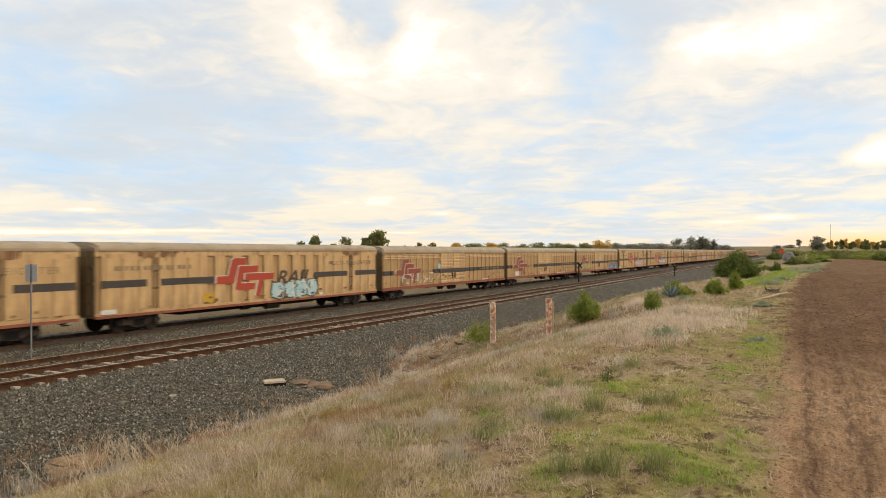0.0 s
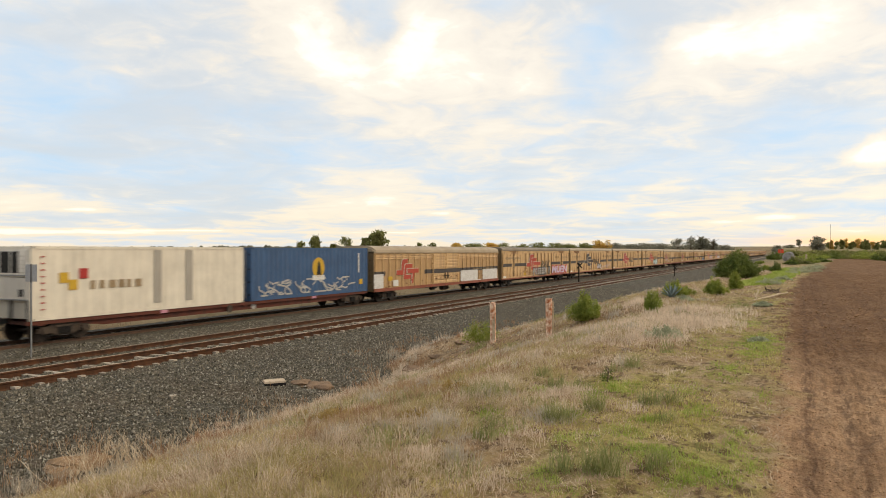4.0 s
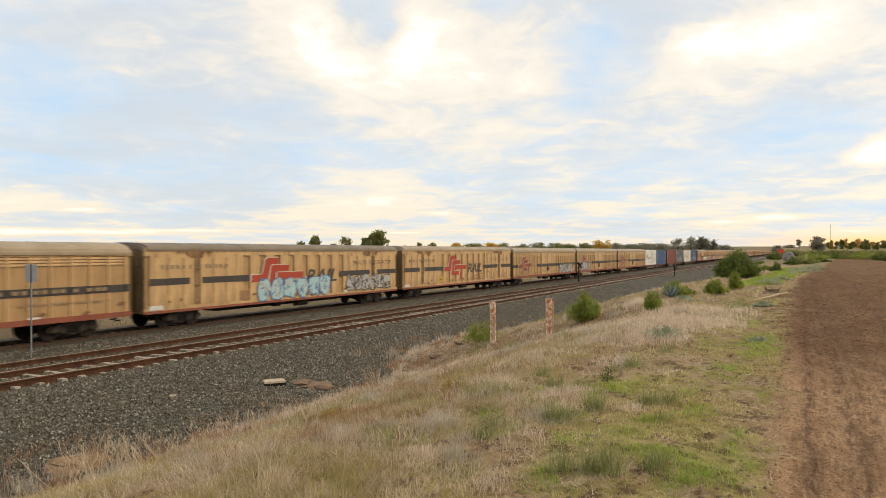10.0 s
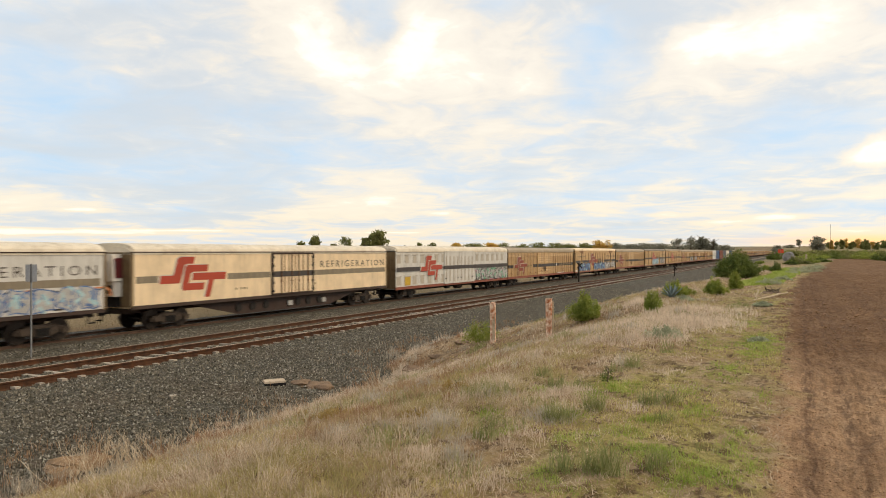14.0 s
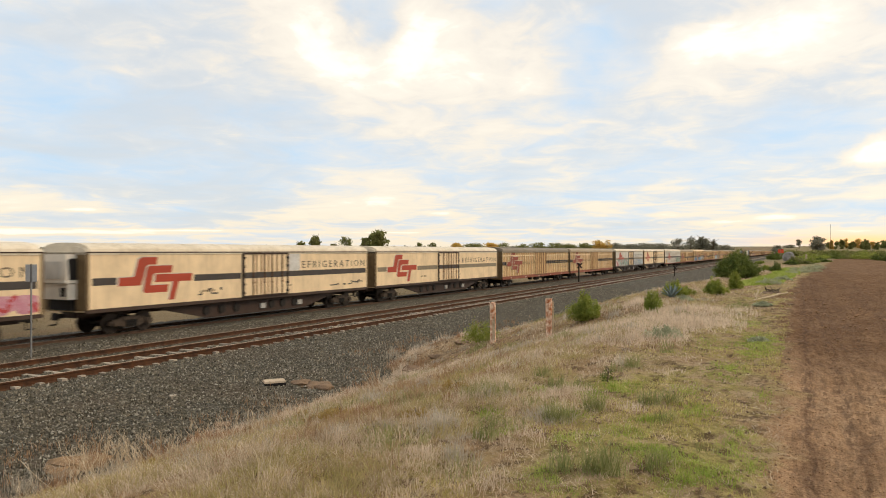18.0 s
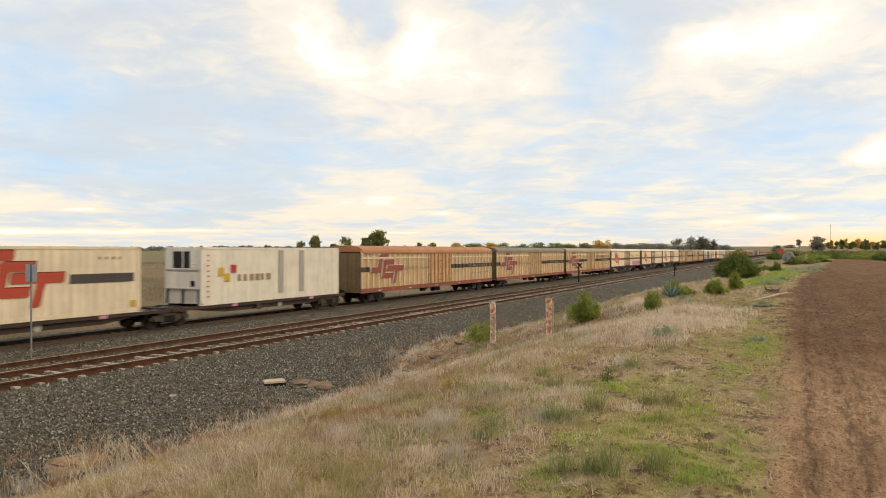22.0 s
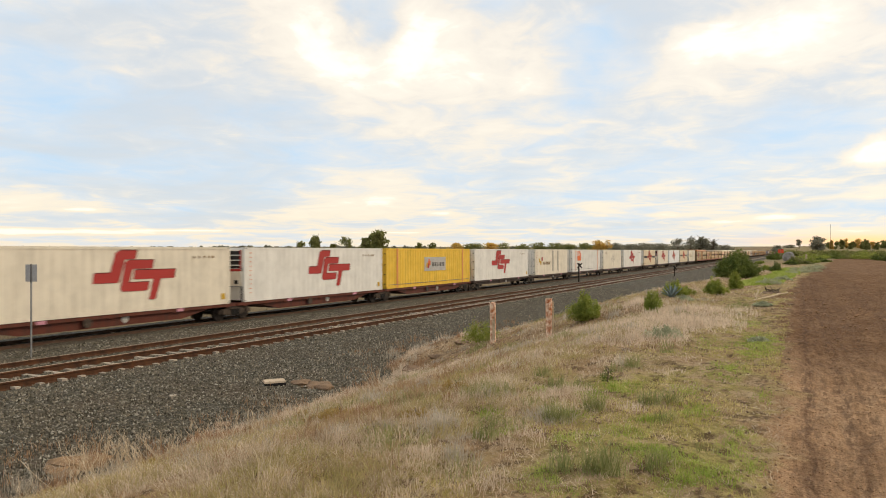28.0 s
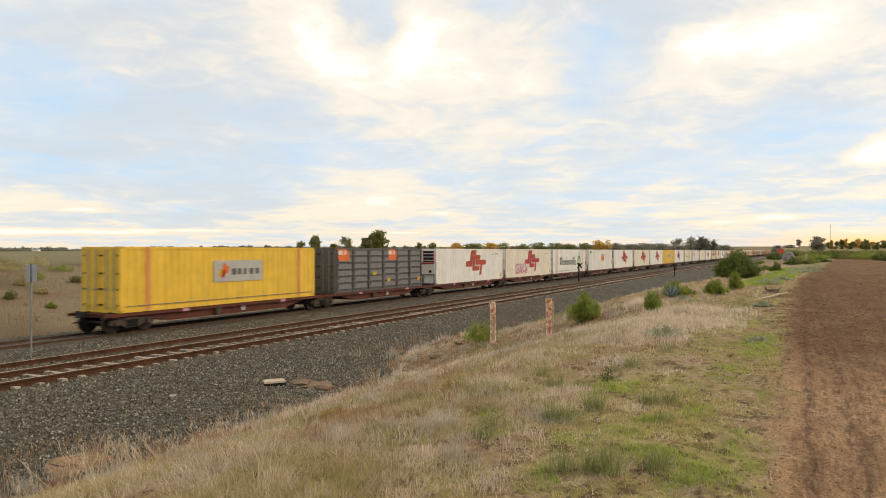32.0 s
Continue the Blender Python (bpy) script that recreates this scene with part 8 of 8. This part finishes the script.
part("twig", Build().prism([(0, 0), (0.35, 0.25), (0.37, 0.29), (0, 0.06)], "y", -0.02, 0.02).mesh("twig", WOOD_GREY), fallen, (0.3, 0, 0.08))
heap = thing("brush_heap", None, pose(29.9, 1.0, float(ground_z(29.9, 1.0))), "heap of dark dead twigs beside the road", "brush")
heap_rng = random.Random(31)
for i in range(26):
    w = heap_rng.uniform(0.18, 0.5)
    part("twig", kept(("twig", i % 5), lambda: Build().prism([(-w / 2, -0.012), (w / 2, -0.006), (w / 2, 0.006), (-w / 2, 0.012)], "y", -0.011, 0.011).mesh("twig", BARK)), heap,
         (heap_rng.uniform(-0.35, 0.35), heap_rng.uniform(-0.22, 0.22), heap_rng.uniform(0.02, 0.16)), rot=Matrix.Rotation(heap_rng.uniform(0, 6.28), 4, "Z") @ Matrix.Rotation(heap_rng.uniform(-0.7, 0.7), 4, "Y"))
for i, (x, y, r) in enumerate(((29.9, 0.9, 0.3), (30.3, 1.15, 0.22), (29.5, 1.1, 0.2), (33.0, 0.3, 0.2), (21.8, 0.28, 0.09), (24.5, 0.3, 0.1), (27.5, 0.25, 0.11), (31.0, 0.1, 0.12), (12.2, 0.75, 0.07), (15.4, 0.62, 0.06), (35.0, 0.15, 0.14))):
    thing("earth_clod", rock_mesh(r, 5.7 * i, ROCK), pose(x, y, float(ground_z(x, y))), "dark heap of turned earth by the road", "earth", "earth clods")
EARTH_CLOD = rough_mat("dry_earth_clod", (0.34, 0.20, 0.11), (0.20, 0.115, 0.06), 3, 24, 0.95, 0.4)
rng = np.random.default_rng(77)
CL = 11000
cx = 4.2 + 62 * rng.random(CL) ** 1.5
cy = 0.2 - veer(cx) - 0.16 * cx * rng.random(CL)
cs = (0.003 + 0.011 * rng.random(CL) ** 3) * (1 + 4.0 * ease(9, 20, cx) * rng.random(CL) ** 2)
cz = ground_z(cx, cy)
octa = np.array([(1, 0, 0), (0, 1, 0), (-1, 0, 0), (0, -1, 0), (0, 0, 0.7), (0, 0, -0.5)])
cv = octa[None] * cs[:, None, None] * (0.7 + 0.6 * rng.random((CL, 6, 1))) + np.stack([cx, cy, cz], -1)[:, None]
ct = np.array([(0, 1, 4), (1, 2, 4), (2, 3, 4), (3, 0, 4), (1, 0, 5), (2, 1, 5), (3, 2, 5), (0, 3, 5)])
bx, by = 4.3 + 26 * rng.random(4200) ** 1.7, 0.15 + 3.6 * rng.random(4200) ** 1.2
bs = (0.003 + 0.013 * rng.random(4200) ** 4) * (1 + 0.03 * bx) * (clump(bx, by, 98, 1.6) > 0.5)
bv = octa[None] * bs[:, None, None] * (0.6 + 0.8 * rng.random((4200, 6, 1))) + np.stack([bx, by, ground_z(bx, by) + 0.02], -1)[:, None]
ct = np.array([(0, 1, 4), (1, 2, 4), (2, 3, 4), (3, 0, 4), (1, 0, 5), (2, 1, 5), (3, 2, 5), (0, 3, 5)])
thing("grass_crumbs", cheap_mesh("grass_crumbs", bv.reshape(-1, 3), (ct[None] + 6 * np.arange(4200)[:, None, None]).reshape(-1, 3), ROCK), None, "crumbs of dark earth and dung in short grass", "earth", kind="stuff")
thing("road_clods", cheap_mesh("road_clods", cv.reshape(-1, 3), (ct[None] + 6 * np.arange(CL)[:, None, None]).reshape(-1, 3), EARTH_CLOD), None, "small clods of earth on the dirt road", "earth", kind="stuff")


def spiky_plant(x, y):
    p = thing("agave", None, pose(x, y, float(ground_z(x, y))), "blue-grey agave with stiff pointed leaves", "plant")
    leaf = kept("agave_leaf", lambda: Build().prism([(-0.06, 0), (0.06, 0), (0.05, 0.2), (0.0, 0.46), (-0.05, 0.2)], "y", -0.012, 0.012).mesh("leaf", AGAVE))
    for k in range(13):
        part("leaf", leaf, p, rot=Matrix.Rotation(k * 2.4, 4, "Z") @ Matrix.Rotation(radians(12 + 4.2 * k), 4, "X"))


AGAVE = rough_mat("agave_leaf", (0.20, 0.25, 0.24), (0.14, 0.19, 0.18), 4, 20, 0.6, 0.1)
spiky_plant(25.7, 3.95)

sign = thing("trackside_sign", None, pose(16.75, 24.55, -0.2), "grey metal sign seen from behind on a thin steel pole", "sign")
part("pole", Build().cyl((0, 0, 1.6), 0.032, 1.75, "z", 10).mesh("pole", STEEL), sign)
part("board", Build().box(-0.19, 0.19, -0.012, 0.012, 2.75, 3.36).mesh("board", SIGN_GREY), sign, rot=Matrix.Rotation(radians(-55), 4, "Z"))
part("bracket", Build().box(-0.018, 0.018, -0.04, -0.012, 2.72, 3.38).mesh("bracket", GREY), sign, rot=Matrix.Rotation(radians(-55), 4, "Z"))


def marker(x, y, z, h):
    m = thing("track_marker", None, pose(x, y, z), "dark trackside marker post with crossed arms", "marker", "track markers")
    part("post", Build().box(-0.07, 0.07, -0.07, 0.07, 0, h).mesh("post", BLACK), m)
    for a in (45, -45):
        part("arm", Build().box(-0.42, 0.42, -0.03, 0.03, -0.07, 0.07).mesh("arm", BLACK), m, (0, -0.1, h - 0.3), rot=Matrix.Rotation(radians(-60), 4, "Z") @ Matrix.Rotation(radians(a), 4, "Y"))


marker(87.6, 24.5, -0.2, 2.35)
marker(113.0, 17.0, -0.3, 1.7)

# ---- far things ----
def place(px, d):
    k = (px - 784) / 1288
    return d * (math.cos(HEAD) + k * math.sin(HEAD)), d * (math.sin(HEAD) - k * math.cos(HEAD))


def tree(px, d, half, top, seed, mat=GUM, leaves=900, base=0.3, label="dark green tree on the skyline", bare=False):
    x, y = place(px, d)
    z = float(ground_z(x, y))
    w, h = 2 * half * d / 1288, 3.64 + (444.5 - top) / 1288 * d - z
    t = thing("tree", None, pose(x, y, z), label, "tree", "trees on the skyline")
    part("trunk", limbs_mesh(h, 0.03 * h, seed, 0.28, 9), t)
    v, f = leaf_cloud(leaves, lumps_for(w, h, seed, 12 if bare else 30, base), (0.045 if not bare else 0.035) * h + 0.10, seed)
    part("crown", cheap_mesh("crown", v, f, mat), t)


trees = ((532, 170, 7, 428, GUM, True), (558, 165, 11, 417, GUM, False), (590, 190, 6, 430, GUM, True), (612, 180, 9, 420, GUM, True), (645, 150, 9, 421, GUM, False), (668, 150, 21, 409, GUM, False),
         (742, 220, 8, 430, GUM, True), (766, 220, 9, 429, GUM, True), (806, 260, 10, 430, WARM_TREE, False), (838, 260, 14, 431, GUM, False), (868, 260, 12, 430, WARM_TREE, False), (890, 250, 8, 429, GUM, True),
         (925, 300, 10, 431, GUM, False), (952, 300, 12, 430, GUM, False), (984, 300, 15, 430, GUM, False), (1008, 300, 9, 432, GUM, False), (1036, 280, 13, 429, GUM, False), (1060, 270, 11, 425, WARM_TREE, False), (1074, 270, 7, 426, WARM_TREE, True),
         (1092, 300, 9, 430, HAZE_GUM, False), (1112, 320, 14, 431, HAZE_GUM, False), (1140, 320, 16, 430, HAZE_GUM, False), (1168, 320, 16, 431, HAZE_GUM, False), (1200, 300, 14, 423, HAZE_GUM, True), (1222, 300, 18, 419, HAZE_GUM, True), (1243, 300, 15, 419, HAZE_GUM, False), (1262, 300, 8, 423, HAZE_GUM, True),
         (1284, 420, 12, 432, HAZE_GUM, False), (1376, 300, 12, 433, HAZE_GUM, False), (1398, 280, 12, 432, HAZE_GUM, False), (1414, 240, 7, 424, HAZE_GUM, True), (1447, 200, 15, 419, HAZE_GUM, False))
for i, (px, d, half, top, mat, bare) in enumerate(trees):
    tree(px, d, half * (1.25 if px < 700 else 1.0) * (1.7 if 790 < px < 1190 else 1.0), top + (1.5 if 1270 < px < 1400 else 0.0), 400 + i, mat, 450 if bare else 1700, 0.45 if bare else 0.0, "sparse gum tree on the skyline" if bare else ("golden-lit tree on the skyline" if mat is WARM_TREE else "gum tree greyed by haze on the skyline" if mat is HAZE_GUM else "dark green tree on the skyline"), bare)
rows = random.Random(12)
px = 1461.0
for i in range(15):
    half = rows.uniform(4.0, 8.0)
    px += half
    tree(px, rows.uniform(215, 260), half, rows.uniform(422, 431), 450 + i, WARM_TREE if i % 3 == 1 else GUM, 1000, 0.0, "golden-lit tree in a windbreak row", i % 4 == 2)
    px += half * rows.uniform(0.1, 0.8)


def far_wood(name, px0, px1, d, top, n, seed, mat):
    """A distant belt of trees."""
    rng = random.Random(seed)
    lumps = []
    for k in range(90):
        px = px0 + (px1 - px0) * (k + rng.random()) / 90
        x, y = place(px, d * rng.uniform(0.95, 1.1))
        z = float(ground_z(x, y))
        h = (3.64 + (444.5 - top) / 1288 * d - z) * rng.uniform(0.45, 1.0)
        lumps.append((x, y, z + h * 0.4, h * 0.9, h * 0.9, h * 0.55))
    v, f = leaf_cloud(n, lumps, 0.0016 * d, seed)
    thing(name, cheap_mesh(name, v, f, mat), None, "distant dark belt of trees on the horizon" if d > 300 else "olive scrub along the crest beyond the road", "trees" if d > 300 else "scrub", kind="stuff")


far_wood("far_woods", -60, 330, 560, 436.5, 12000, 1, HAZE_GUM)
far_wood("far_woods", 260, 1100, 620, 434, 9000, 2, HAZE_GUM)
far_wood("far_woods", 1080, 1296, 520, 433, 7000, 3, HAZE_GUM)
far_wood("scrub_belt", 1380, 1600, 150, 441.5, 7000, 4, GUM)
x, y = place(64, 480)
shed = thing("farm_shed", None, pose(x, y, float(ground_z(x, y)), 0, 0, 30), "small white farm shed among distant trees", "shed")
part("wall", Build().box(-2.2, 2.2, -1.8, 1.8, 0, 2.2).mesh("wall", WHITE), shed)
part("roof", Build().prism([(-2.0, 2.2), (2.0, 2.2), (0, 3.2)], "x", -2.4, 2.4).mesh("roof", STEEL), shed)
x, y = place(1470, 230)
mast = thing("radio_mast", None, pose(x, y, float(ground_z(x, y))), "thin leaning steel mast on the skyline", "mast")
part("pole", Build().cyl((0, 0, 4.0), 0.05, 4.0, "z", 8, r2=0.03).mesh("pole", BLACK), mast)
x, y = place(1382, 118)
board = thing("marker_board", None, pose(x, y, float(ground_z(x, y))), "small red-orange marker board on a post", "sign")
part("post", Build().cyl((0, 0, 0.8), 0.05, 0.8, "z", 8).mesh("post", WOOD_GREY), board)
part("panel", Build().box(-0.03, 0.03, -0.45, 0.45, 1.0, 1.6, top=(0, 0.06)).mesh("panel", MARKER_RED), board, rot=Matrix.Rotation(radians(10), 4, "Z"))
x, y = place(1396, 106)
thing("boulder", rock_mesh(1.5, 9.3, STONE), pose(x, y, float(ground_z(x, y)) + 0.3) @ Matrix.Diagonal((0.5, 0.55, 2.0, 1)), "grey boulder in scrub beyond the road", "rock")
x, y = place(1427, 100)
thing("stump_post", Build().cyl((0, 0, 0.5), 0.14, 0.55, "z", 9, r2=0.11).mesh("stump_post", WOOD_GREY), pose(x, y, float(ground_z(x, y))), "short weathered timber post by the road", "post")


# ---- movement ----
def motions():
    times = [float(t) for t in range(0, 33, 2)]
    for ob, u in MOVERS:
        walk(ob, [(t, pose(u + SPEED * t, FAR_Y, 0)) for t in times])
    for side in (-1, 1):
        same = [w for w, s in WHEELSETS if s == side]
        at = same[0].matrix_basis.translation
        walk(same[0], [(i / FPS, pose(at.x, at.y, at.z, 0, 84.0 * i, 0)) for i in range(32 * FPS + 1)])
        keys = same[0].animation_data
        for w in same[1:]:
            w.rotation_mode = "QUATERNION"
            w.animation_data_create().action = keys.action
            w.animation_data.action_slot = keys.action_slot


motions()
